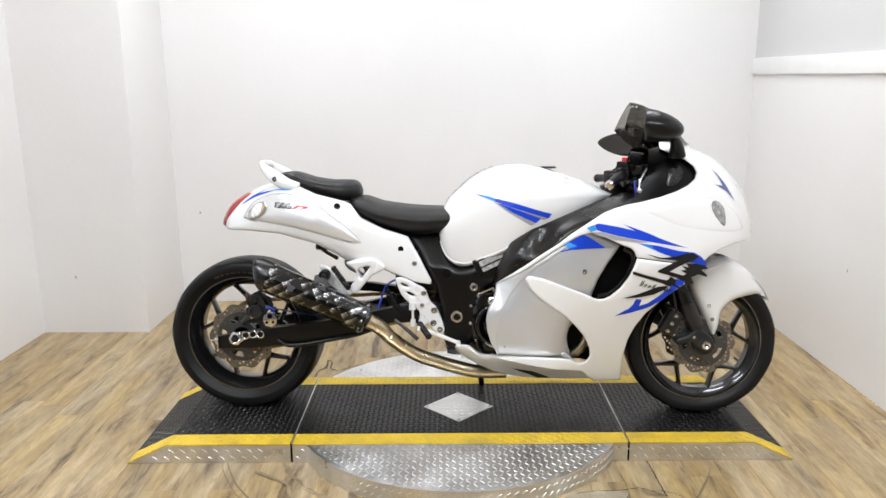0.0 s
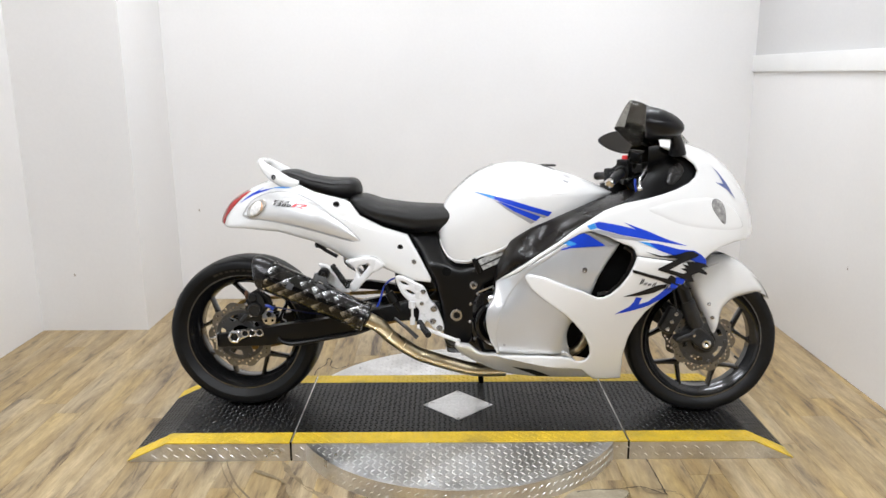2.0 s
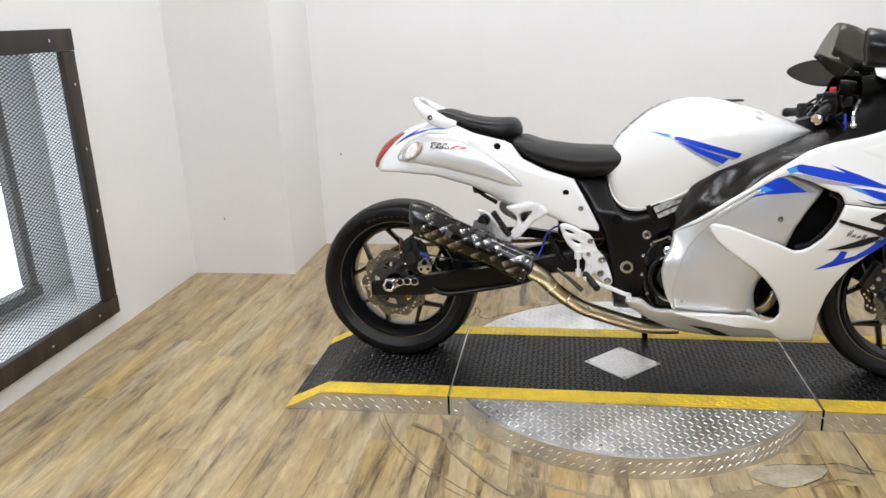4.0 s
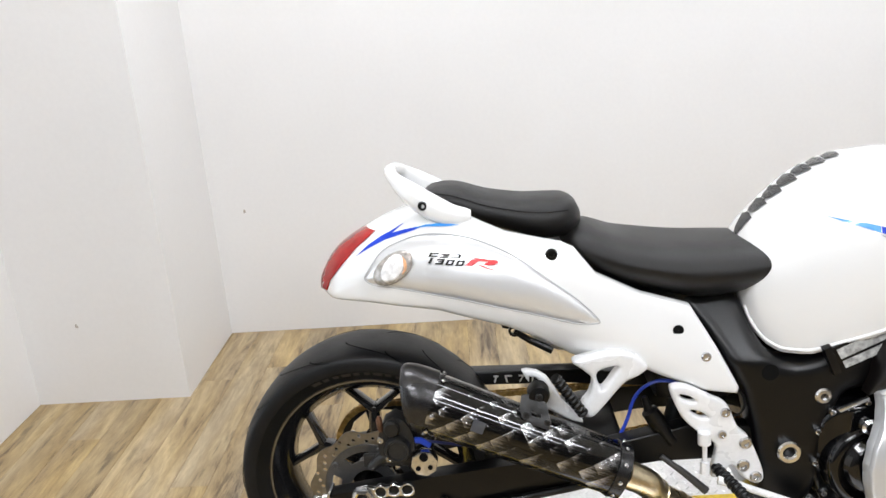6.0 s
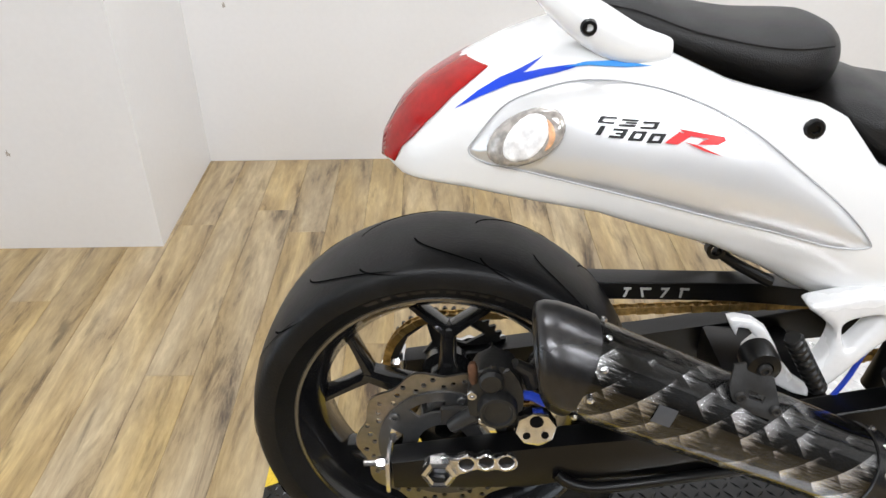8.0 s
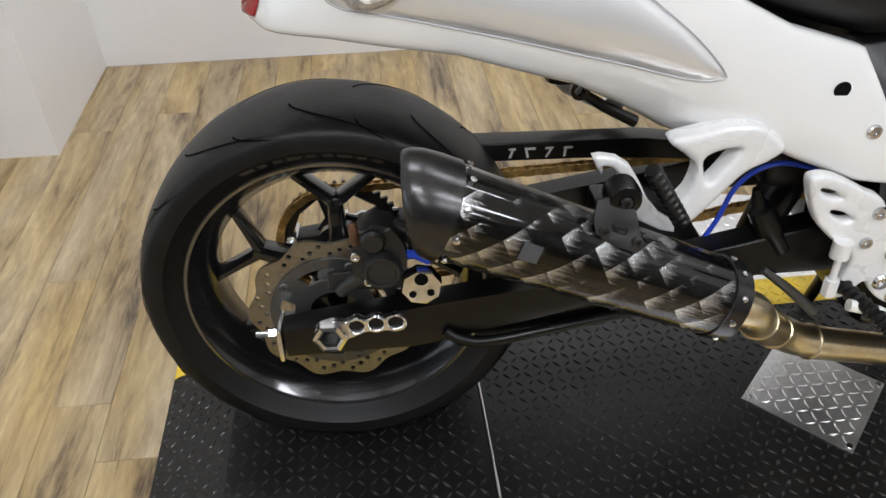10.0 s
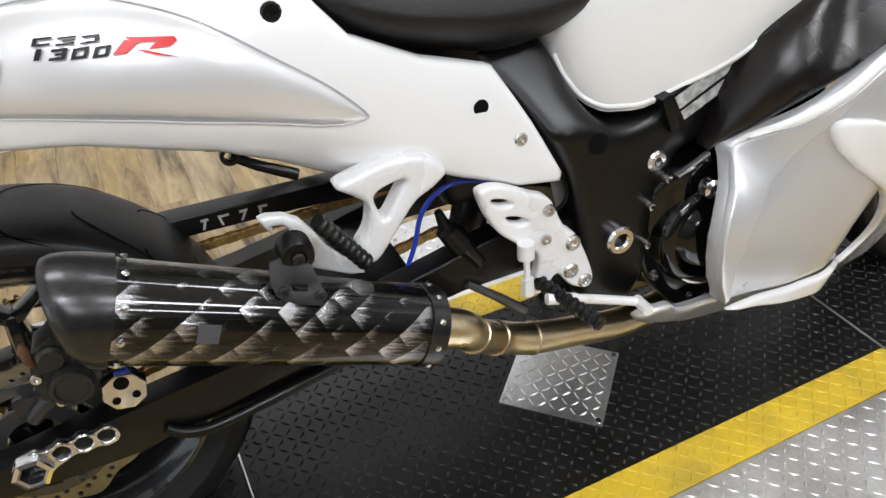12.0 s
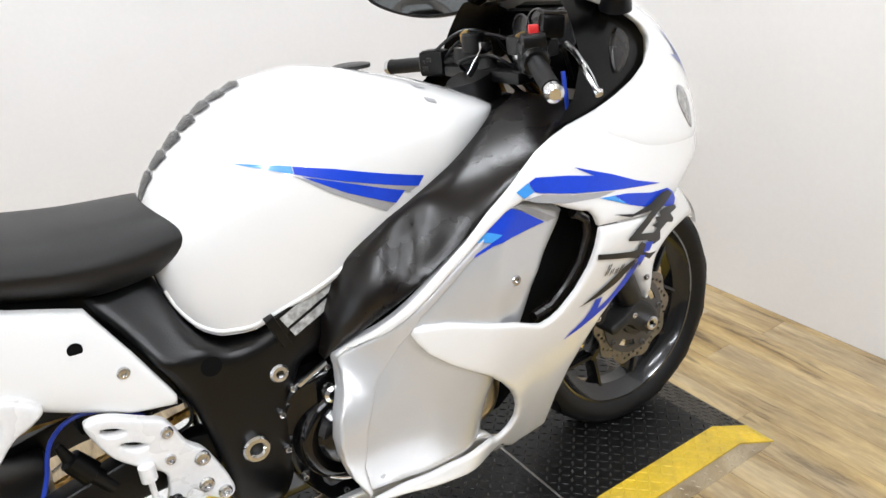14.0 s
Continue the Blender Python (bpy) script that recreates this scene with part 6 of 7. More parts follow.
    # model badge: two rows of plain slanted bars and a red mark
    for u0, w0, pt, hh, rows in ((-0.752, 0.8535, 0.0222, 0.0072, ("TBL", "TMB", "TBR")), (-0.760, 0.8410, 0.0200, 0.0100, ("V", "TMBR", "TBLR", "TBLR"))):
        for k, code in enumerate(rows):
            c0, c1, wd = u0 + pt * k, w0 - 0.0014 * k, pt - 0.0045
            bars = {"T": (0, wd, hh * 0.74, hh), "M": (wd * 0.3, wd, hh * 0.38, hh * 0.60), "B": (0, wd, 0, hh * 0.26), "L": (0, 0.0045, 0, hh), "R": (wd - 0.0045, wd, 0, hh), "V": (wd * 0.4, wd * 0.4 + 0.0055, 0, hh)}
            for q in code:
                x0, x1, y0, y1 = bars[q]
                decal("model_bar", [(c0 + x0 + 0.6 * y0, c1 + y0), (c0 + x1 + 0.6 * y0, c1 + y0), (c0 + x1 + 0.6 * y1, c1 + y1), (c0 + x0 + 0.6 * y1, c1 + y1)], TAIL, 0.0112, M_INK, tl, 0.008, side=s)
    for o in ([(-0.666, 0.852), (-0.618, 0.845), (-0.616, 0.841), (-0.624, 0.837), (-0.646, 0.837), (-0.640, 0.841), (-0.634, 0.843), (-0.657, 0.8455)], [(-0.681, 0.8375), (-0.666, 0.849), (-0.652, 0.846), (-0.667, 0.8365)], [(-0.660, 0.8395), (-0.646, 0.8365), (-0.619, 0.8255), (-0.640, 0.831)]):
        decal("model_mark", o, TAIL, 0.0118, M_REDINK, tl, 0.008, side=s)
# closing skin under the seats
# grab rail
pts = spline([(-0.668, -0.112, 0.918), (-0.710, -0.114, 0.924), (-0.752, -0.106, 0.944), (-0.796, -0.090, 0.974), (-0.828, -0.060, 1.000), (-0.838, 0.0, 1.006), (-0.828, 0.060, 1.000), (-0.796, 0.090, 0.974), (-0.752, 0.106, 0.944), (-0.710, 0.114, 0.924), (-0.668, 0.112, 0.918)], 6)
rad = [0.009 + 0.017 * math.sin(math.pi * (0.06 + 0.94 * min(1.0, min(k, len(pts) - 1 - k) / 24))) ** 0.8 for k in range(len(pts))]
rad = [max(r, 0.014) if 14 < k < len(pts) - 15 else r for k, r in enumerate(rad)]
rail = bpart("grab_rail", tube(bmesh.new(), pts, rad, 14), M_WHITE, "white passenger grab rail", smooth=60)
for s in (-1, 1):
    part("bolt", bolt_head(bmesh.new(), -0.762, s * 0.126, 0.946, 0.010, 0.007, s), M_FRAME, rail, "black socket bolt")

# ---------------------------------------------------------------- exhaust
ex0, ex1 = Vector((-0.396, -0.246, 0.424)), Vector((-0.806, -0.244, 0.597))
axis_d = (ex1 - ex0).normalized()
side_v = Vector((0, 1, 0))
up_v = side_v.cross(axis_d).normalized()
if up_v.z < 0:
    up_v = -up_v


def muffler_ring(t, grow=0.0, n=48):
    c = ex0 + (ex1 - ex0) * t
    rz, ry = 0.052 + 0.007 * t + grow, 0.053 + 0.008 * t + grow
    out = []
    for k in range(n):
        a = 2 * math.pi * k / n
        x, y = math.cos(a), math.sin(a)
        f = (abs(x) ** 2.2 + abs(y) ** 2.2) ** (-1 / 2.2)
        out.append(c + side_v * (ry * x * f) + up_v * (rz * y * f))
    return out


def muffler_piece(name, ts, grows, mat, label, uvs=False, parent=None, caps=True):
    bm = bmesh.new()
    layer = bm.loops.layers.uv.new("UVMap") if uvs else None
    rings = [[bm.verts.new(p) for p in muffler_ring(t, g)] for t, g in zip(ts, grows)]
    n = len(rings[0])
    for i, (a, c) in enumerate(zip(rings, rings[1:])):
        for k in range(n):
            f = bm.faces.new((a[k], a[(k + 1) % n], c[(k + 1) % n], c[k]))
            if layer:
                for lp, (tt2, kk) in zip(f.loops, ((ts[i], k), (ts[i], k + 1), (ts[i + 1], k + 1), (ts[i + 1], k))):
                    lp[layer].uv = (tt2 * 1.30, kk / n * 0.9428)
    if caps:
        bm.faces.new(list(reversed(rings[0])))
        bm.faces.new(rings[-1])
    return bpart(name, bm, mat, label, parent, smooth=45)


muffler = muffler_piece("muffler", [k / 16 * 0.905 for k in range(17)], [0.0] * 17, M_SLEEVE, "black carbon muffler with checked weave, its sheen put into the colour", True)
muffler_piece("end_band", [-0.012, -0.010, 0.045, 0.048], [-0.002, 0.0025, 0.0025, 0.0], M_CAP, "dark riveted inlet band", False, muffler)
# end cap cut on the slant, long at the top, with the dark outlet inside
def cap_ring(f, grow, n=48):
    ring = muffler_ring(0.892, grow, n)
    c = ex0 + (ex1 - ex0) * 0.892
    return [p + axis_d * f * (0.016 + 0.066 * max(0.0, 0.5 + 0.5 * (p - c).dot(up_v) / 0.06) ** 0.8) for p in ring]


def cap_piece(name, steps, mat, label):
    bm = bmesh.new()
    rings = [[bm.verts.new(p) for p in cap_ring(f, g)] for f, g in steps]
    n = len(rings[0])
    for a, c in zip(rings, rings[1:]):
        for k in range(n):
            bm.faces.new((a[k], a[(k + 1) % n], c[(k + 1) % n], c[k]))
    if name == "outlet":
        bm.faces.new(rings[-1])
    return bpart(name, bm, mat, label, muffler, smooth=45)


cap_piece("end_cap", [(0.0, 0.0), (0.0, 0.0032), (0.3, 0.0034), (0.6, 0.0020), (0.82, -0.002), (0.95, -0.0075), (1.0, -0.013), (0.99, -0.019), (0.90, -0.022)], M_CAP, "dark polished slash-cut end cap")
cap_piece("outlet", [(0.90, -0.022), (0.30, -0.024)], M_BLACKGAP, "black muffler outlet")
for t in (0.02, 0.872):
    for k in range(10):
        p = muffler_ring(t, 0.003, 10)[k]
        c = ex0 + (ex1 - ex0) * t
        dn = (p - c).normalized()
        part("rivet", tube(bmesh.new(), [p - dn * 0.002, p + dn * 0.0015, p + dn * 0.003], [0.0042, 0.0042, 0.0015], 8), M_CHROME, muffler)
# small badge on the sleeve
bm = bmesh.new()
vs = [[bm.verts.new(q[k]) for k in range(21, 25)] for q in (muffler_ring(0.70, 0.0015), muffler_ring(0.645, 0.0015))]
for k in range(3):
    bm.faces.new((vs[0][k], vs[0][k + 1], vs[1][k + 1], vs[1][k]))
part("badge", bm, material("grey badge", (0.06, 0.063, 0.07), 0.4, vary=0.1), muffler, "small pale grey badge")
# header pipe
pts = spline([(-0.388, -0.246, 0.416), (-0.345, -0.232, 0.388), (-0.312, -0.205, 0.345), (-0.278, -0.180, 0.310), (-0.245, -0.160, 0.282), (-0.205, -0.148, 0.256), (-0.161, -0.140, 0.238), (-0.073, -0.120, 0.206), (0.02, -0.108, 0.182), (0.14, -0.09, 0.178)], 8)
pipe = bpart("exhaust_pipe", tube(bmesh.new(), pts, [0.0285] * 12 + [0.0270] * (len(pts) - 12), 20), M_TITAN, "golden heat-tinted exhaust pipe", smooth=60)
for i in (15, 27, 44):
    d2 = (pts[i + 1] - pts[i - 1]).normalized() * 0.003
    part("weld", tube(bmesh.new(), [pts[i] - d2, pts[i] - d2 * 0.4, pts[i] + d2 * 0.4, pts[i] + d2], [0.0270, 0.0292, 0.0292, 0.0270], 20, False), M_TITAN, pipe)
part("flange", tube(bmesh.new(), [ex0 - axis_d * 0.012, ex0 + axis_d * 0.004], 0.033, 20), M_CAP, pipe)
# hanger: bent plate on the sleeve with a rubber bush above
HANG = [(-0.583, 0.592), (-0.566, 0.596), (-0.548, 0.590), (-0.537, 0.578), (-0.530, 0.545), (-0.537, 0.533), (-0.560, 0.540), (-0.583, 0.549), (-0.588, 0.570)]
SLOT = [(-0.566, 0.566), (-0.546, 0.559), (-0.550, 0.552), (-0.566, 0.557)]
hang = bpart("muffler_hanger", panel(bmesh.new(), HANG, Flat(lambda u, w: 0.262 + 0.45 * max(0.0, 0.592 - w)), 0, 0.008, (SLOT,), 0.004, 0.003, 0.0015, -1), M_CASTING, "dark steel muffler hanger plate with a slot", smooth=40)
part("bush", lathe(bmesh.new(), [(0.007, -0.262), (0.010, -0.266), (0.019, -0.264), (0.0215, -0.256), (0.0215, -0.232), (0.007, -0.228)], 24, True, (-0.550, 0, 0.590)), M_FRAME, hang, "black rubber bush")
part("bush_bolt", bolt_head(bmesh.new(), -0.550, -0.264, 0.590, 0.008, 0.006), M_CASTING, hang)
for u, w in ((-0.576, 0.560), (-0.536, 0.546)):
    part("bolt", bolt_head(bmesh.new(), u, -0.262 - 0.45 * (0.592 - w), w, 0.007, 0.005), M_CASTING, hang)

# ---------------------------------------------------------------- foot controls
PEG = [(-0.478, 0.628), (-0.440, 0.640), (-0.400, 0.648), (-0.360, 0.642), (-0.330, 0.614), (-0.345, 0.596), (-0.376, 0.580), (-0.408, 0.545), (-0.440, 0.512), (-0.462, 0.518), (-0.462, 0.538), (-0.446, 0.560), (-0.440, 0.590), (-0.456, 0.608)]
HOLE = [(-0.430, 0.602), (-0.412, 0.612), (-0.388, 0.614), (-0.402, 0.592), (-0.420, 0.570), (-0.428, 0.582)]
for s in (-1, 1):
    pg = bpart("passenger_bracket", panel(bmesh.new(), PEG, Flat(lambda u, w: 0.192 + 0.10 * max(0.0, 0.60 - w)), 0, 0.012, (HOLE,), 0.022, 0.012, 0.008, s, True), M_SATIN, "pale silver passenger footrest bracket", smooth=60)
    pa, pb = Vector((-0.518, s * 0.245, 0.622)), Vector((-0.462, s * 0.226, 0.534))
    bm = tube(bmesh.new(), [pa.lerp(pb, k / 36) for k in range(37)], [0.0116 if (k // 2) % 2 else 0.0094 for k in range(37)], 12)
    part("footpeg", bm, M_FRAME, pg, "black ribbed folding footpeg")
    HOOK = [(-0.580, 0.621), (-0.570, 0.623), (-0.550, 0.619), (-0.532, 0.607), (-0.517, 0.584), (-0.503, 0.557), (-0.484, 0.534), (-0.463, 0.519), (-0.461, 0.506), (-0.482, 0.511), (-0.510, 0.526), (-0.536, 0.540), (-0.552, 0.558), (-0.554, 0.579), (-0.542, 0.594), (-0.553, 0.606), (-0.565, 0.608), (-0.566, 0.596), (-0.574, 0.608)]
    part("hook", panel(bmesh.new(), HOOK, Flat(0.209), 0, 0.010, (), 0.010, 0.006, 0.004, s), M_SATIN, pg, "curved pale silver strap hook", smooth=60)
    RS = [(-0.287, 0.560), (-0.278, 0.572), (-0.250, 0.568), (-0.205, 0.545), (-0.176, 0.528), (-0.154, 0.480), (-0.128, 0.450), (-0.100, 0.375), (-0.112, 0.354), (-0.140, 0.368), (-0.165, 0.396), (-0.185, 0.372), (-0.205, 0.374), (-0.196, 0.420), (-0.200, 0.445), (-0.236, 0.474), (-0.265, 0.506)]
    h1 = [(-0.268, 0.552), (-0.250, 0.548), (-0.236, 0.538), (-0.246, 0.536), (-0.262, 0.542)]
    h2 = [(-0.246, 0.518), (-0.228, 0.514), (-0.212, 0.503), (-0.224, 0.500), (-0.240, 0.508)]
    rs = bpart("footrest_plate", panel(bmesh.new(), RS, Flat(0.192), 0, 0.012, (h1, h2), 0.014, 0.008, 0.005, s, True), M_SATIN, "pale silver footrest plate with slots", smooth=60)
    for u, w, r in ((-0.180, 0.513, 0.010), (-0.185, 0.466, 0.009), (-0.139, 0.446, 0.013), (-0.142, 0.397, 0.013), (-0.117, 0.371, 0.012)):
        part("bolt", bolt_head(bmesh.new(), u, s * 0.190, w, r, 0.008, s), M_STEELBOLT, rs)
    pa, pb = Vector((-0.196, s * 0.186, 0.392)), Vector((-0.152, s * 0.296, 0.368))
    bm = tube(bmesh.new(), [pa.lerp(pb, k / 40) for k in range(41)], [0.0125 if (k // 2) % 2 else 0.0100 for k in range(41)], 12)
    part("footpeg", bm, M_FRAME, rs, "black knurled footpeg")
    pts = spline([(-0.200, s * 0.222, 0.382), (-0.165, s * 0.226, 0.374), (-0.115, s * 0.228, 0.356), (-0.060, s * 0.232, 0.336), (-0.040, s * 0.240, 0.330)], 6)
    lever = part("pedal", tube(bmesh.new(), pts, [0.009] * 8 + [0.0075] * (len(pts) - 8), 10), M_SATIN, rs, "pale silver foot lever")
    part("pedal_tip", tube(bmesh.new(), [(-0.044, s * 0.228, 0.331), (-0.044, s * 0.262, 0.331)], 0.009, 10), M_SATIN, rs)
bm = tube(bmesh.new(), [(-0.222, -0.200, 0.475), (-0.222, -0.200, 0.450), (-0.221, -0.200, 0.448), (-0.220, -0.200, 0.400)], [0.013, 0.013, 0.005, 0.005], 12)
tube(bm, [(-0.220, -0.200, 0.412), (-0.220, -0.200, 0.385)], 0.010, 8)
bpart("pushrod", bm, M_SATIN, "brake pushrod with clevis")
bpart("linkage", tube(bmesh.new(), [(-0.296, -0.150, 0.398), (-0.250, -0.155, 0.362), (-0.205, -0.160, 0.322)], [0.006, 0.0075, 0.009], 10), M_CARRIER, "grey suspension link")
pts = spline([(-0.396, -0.105, 0.386), (-0.371, -0.105, 0.430), (-0.356, -0.105, 0.465), (-0.346, -0.105, 0.501), (-0.332, -0.107, 0.526), (-0.308, -0.110, 0.545), (-0.277, -0.112, 0.550), (-0.236, -0.115, 0.539), (-0.200, -0.115, 0.512)], 6)
bpart("hose", tube(bmesh.new(), pts, 0.0038, 10), M_HOSE, "bright blue breather hose")
bm = tube(bmesh.new(), spline([(-0.16, -0.14, 0.56), (-0.135, -0.16, 0.53), (-0.14, -0.165, 0.50), (-0.17, -0.16, 0.485)], 6), 0.003, 6)
bpart("cable", bm, M_FRAME, "thin black cable")
bpart("side_stand", tube(bmesh.new(), [(0.02, 0.13, 0.26), (0.04, 0.20, 0.10), (0.045, 0.235, 0.012)], [0.016, 0.013, 0.012], 12), M_FRAME, "black side stand")

# ---------------------------------------------------------------- front end
rake = Vector((-0.42, 0, 1)).normalized()
for s in (-1, 1):
    base = Vector((0.905, s * 0.098, 0.310))
    fork = bpart("fork_leg", tube(bmesh.new(), [base + rake * 0.16, base + rake * 0.30, base + rake * 0.72], [0.027, 0.030, 0.030], 20), M_FRAME, "black upper fork tube", smooth=50)
    part("slider", tube(bmesh.new(), [base + rake * 0.05, base + rake * 0.06, base + rake * 0.13, base + rake * 0.17], [0.024, 0.030, 0.031, 0.031], 20), M_CASTING, fork, "dark grey cast fork foot")
    part("upper_tube", tube(bmesh.new(), [base + rake * 0.50, base + rake * 0.665], 0.0315, 20), M_GOLD, fork, "gold fork tube")
    FOOT = [(0.880, 0.290), (0.925, 0.272), (0.950, 0.300), (0.935, 0.335), (0.885, 0.370), (0.850, 0.345), (0.800, 0.322), (0.812, 0.300), (0.855, 0.312)]
    part("axle_clamp", panel(bmesh.new(), FOOT, Flat(0.128), 0, 0.012, (), 0.045, 0.012, 0.008, s, True), M_CASTING, fork, "dark grey axle clamp")
    part("axle_nut", lathe(bmesh.new(), [(0.006, s * 0.126), (0.006, s * 0.140), (0.012, s * 0.143), (0.017, s * 0.142), (0.018, s * 0.126)], 20, True, (0.912, 0, 0.305)), M_CHROME, fork, "bright axle nut")
    part("bolt", bolt_head(bmesh.new(), 0.868, s * 0.126, 0.335, 0.008, 0.006, s), M_STEELBOLT, fork)
    # caliper
    bm = box(bmesh.new(), (-0.030, -0.032, -0.050), (0.030, 0.024, 0.050), 0.012, Matrix.Translation((0.785, s * 0.080, 0.385)) @ pose(0, 0, 0, 0, 28, 0))
    cal = bpart("front_caliper", bm, M_CASTING, "dark radial brake caliper")
    for k in range(3):
        c = Matrix.Translation((0.785, s * 0.080, 0.385)) @ pose(0, 0, 0, 0, 28, 0) @ Vector((0.0, s * (0.024 if s > 0 else 0.032), -0.034 + 0.034 * k))
        part("bolt", bolt_head(bmesh.new(), c.x, c.y, c.z, 0.009, 0.005, s), M_STEELBOLT, cal)
    bm = tube(bmesh.new(), spline([(0.80, s * 0.11, 0.43), (0.785, s * 0.12, 0.50), (0.76, s * 0.10, 0.60), (0.70, s * 0.09, 0.75)], 6), 0.0045, 8)
    part("hose", bm, M_FRAME, cal)
    # fender side
    FEND = [(1.182, 0.458), (1.150, 0.476), (1.110, 0.483), (1.037, 0.468), (0.992, 0.428), (0.978, 0.360), (0.958, 0.323), (0.940, 0.345), (0.915, 0.400), (0.868, 0.493), (0.850, 0.545), (0.875, 0.590), (0.925, 0.625), (0.99, 0.640), (1.055, 0.615), (1.12, 0.560), (1.165, 0.500)]
    fd = bpart("front_fender", panel(bmesh.new(), FEND, Flat(lambda u, w: 0.094 - 0.055 * max(0.0, (u - 1.0) / 0.18) ** 1.6), 0, 0.014, (), 0.010, 0.035, 0.040, s, True), M_WHITE, "pearl white front fender side", smooth=60)
    for u, w in ((0.930, 0.452), (0.945, 0.398)):
        part("bolt", bolt_head(bmesh.new(), u, s * 0.090, w, 0.008, 0.006, s), M_STEELBOLT, fd)
    part("fender_stripe", panel(bmesh.new(), [(0.905, 0.600), (0.96, 0.618), (0.935, 0.56), (0.905, 0.50), (0.885, 0.545)], Flat(0.0915), 0, 0.014, (), 0.0, 0.0, 0.0, s), M_PEARL, fd, "silver flash on the fender")
# fender crown
bm = bmesh.new()
rows = []
for k in range(26):
    a = radians(31 + 92 * k / 25)
    r = (0.310 + 0.030 * math.sin(math.pi * min(1.0, k / 25 * 0.9 + 0.02)))
    hw = 0.030 + 0.040 * min(1.0, k / 7)
    rows.append([bm.verts.new((0.917 + (r - 0.22 * (y * hw) ** 2 / 0.07) * math.cos(a), y * hw, 0.299 + (r - 0.22 * (y * hw) ** 2 / 0.07) * math.sin(a))) for y in (-1, -0.75, -0.4, 0, 0.4, 0.75, 1)])
for r0, r1 in zip(rows, rows[1:]):
    for j in range(6):
        bm.faces.new((r0[j], r0[j + 1], r1[j + 1], r1[j]))
bmesh.ops.solidify(bm, geom=bm.faces[:], thickness=0.003)
bpart("fender_crown", bm, M_WHITE, "pearl white fender top", smooth=60)

# ---------------------------------------------------------------- cockpit
TUB = [(0.50, 0.826), (0.56, 0.848), (0.64, 0.862), (0.74, 0.892), (0.81, 0.928), (0.842, 0.972), (0.824, 1.012), (0.755, 1.046), (0.70, 1.066), (0.66, 1.06), (0.64, 0.96), (0.60, 0.90)]
for s in (-1, 1):
    bpart("inner_panel", panel(bmesh.new(), TUB, COWL, -0.022, 0.02, (), 0.0, 0.0, 0.0, s), M_INNER, "glossy black inner fairing panel", smooth=60)
    SHIELD = [(0.715, 0.925), (0.742, 0.930), (0.772, 0.955), (0.780, 0.985), (0.760, 1.002), (0.732, 0.985), (0.716, 0.955)]
    bpart("duct_cover", panel(bmesh.new(), SHIELD, COWL, -0.016, 0.010, (), 0.004, 0.010, 0.005, s, True), M_PLASTIC, "raised glossy duct cover", smooth=60)
bm = box(bmesh.new(), (0.79, -0.17, 0.86), (0.84, 0.17, 1.045), 0.025)
bpart("dash_back", bm, M_INNER, "black dashboard shell")
dash = bpart("dashboard", box(bmesh.new(), (0.755, -0.17, 0.945), (0.80, 0.17, 1.035), 0.02, Matrix.Identity(4)), M_INNER, "black instrument cluster")
for v, r in ((-0.095, 0.030), (-0.035, 0.042), (0.045, 0.042), (0.105, 0.030)):
    m = Matrix.Translation((0.754, v - 0.03, 0.995)) @ pose(0, 0, 0, 0, 0, 90)
    bm = lathe(bmesh.new(), [(r, 0.000), (r + 0.002, 0.003), (r + 0.002, 0.008), (r - 0.001, 0.008), (r - 0.0015, 0.002)], 32)
    bmesh.ops.transform(bm, matrix=m, verts=bm.verts[:])
    part("dial_ring", bm, M_LIP, dash, "bright dial ring")
    bm = lathe(bmesh.new(), [(r - 0.002, 0.003), (0.0002, 0.003)], 32)
    bmesh.ops.transform(bm, matrix=m, verts=bm.verts[:])
    part("dial_face", bm, M_DIAL, dash, "dark dial face")
bm = box(bmesh.new(), (0.575, -0.135, 0.915), (0.665, 0.135, 0.940), 0.010)
clamp = bpart("top_clamp", bm, M_FRAME, "black upper fork clamp")
part("ignition", lathe(bmesh.new(), [(0.020, -0.016), (0.020, 0.016), (0.012, 0.018), (0.0002, 0.018)], 18, False), M_CASTING, clamp).matrix_local = pose(0.60, 0, 0.945, 90)
part("key", box(bmesh.new(), (0.585, -0.004, 0.955), (0.612, 0.004, 0.990), 0.002), M_CHROME, clamp, "bright ignition key")
part("key_tag", box(bmesh.new(), (-0.008, -0.0012, -0.062), (0.008, 0.0012, 0.0), 0.001, Matrix.Translation((0.585, -0.012, 0.978)) @ pose(0, 0, 0, 12, 38, 20)), M_CHROME, clamp, "hanging metal key tag")
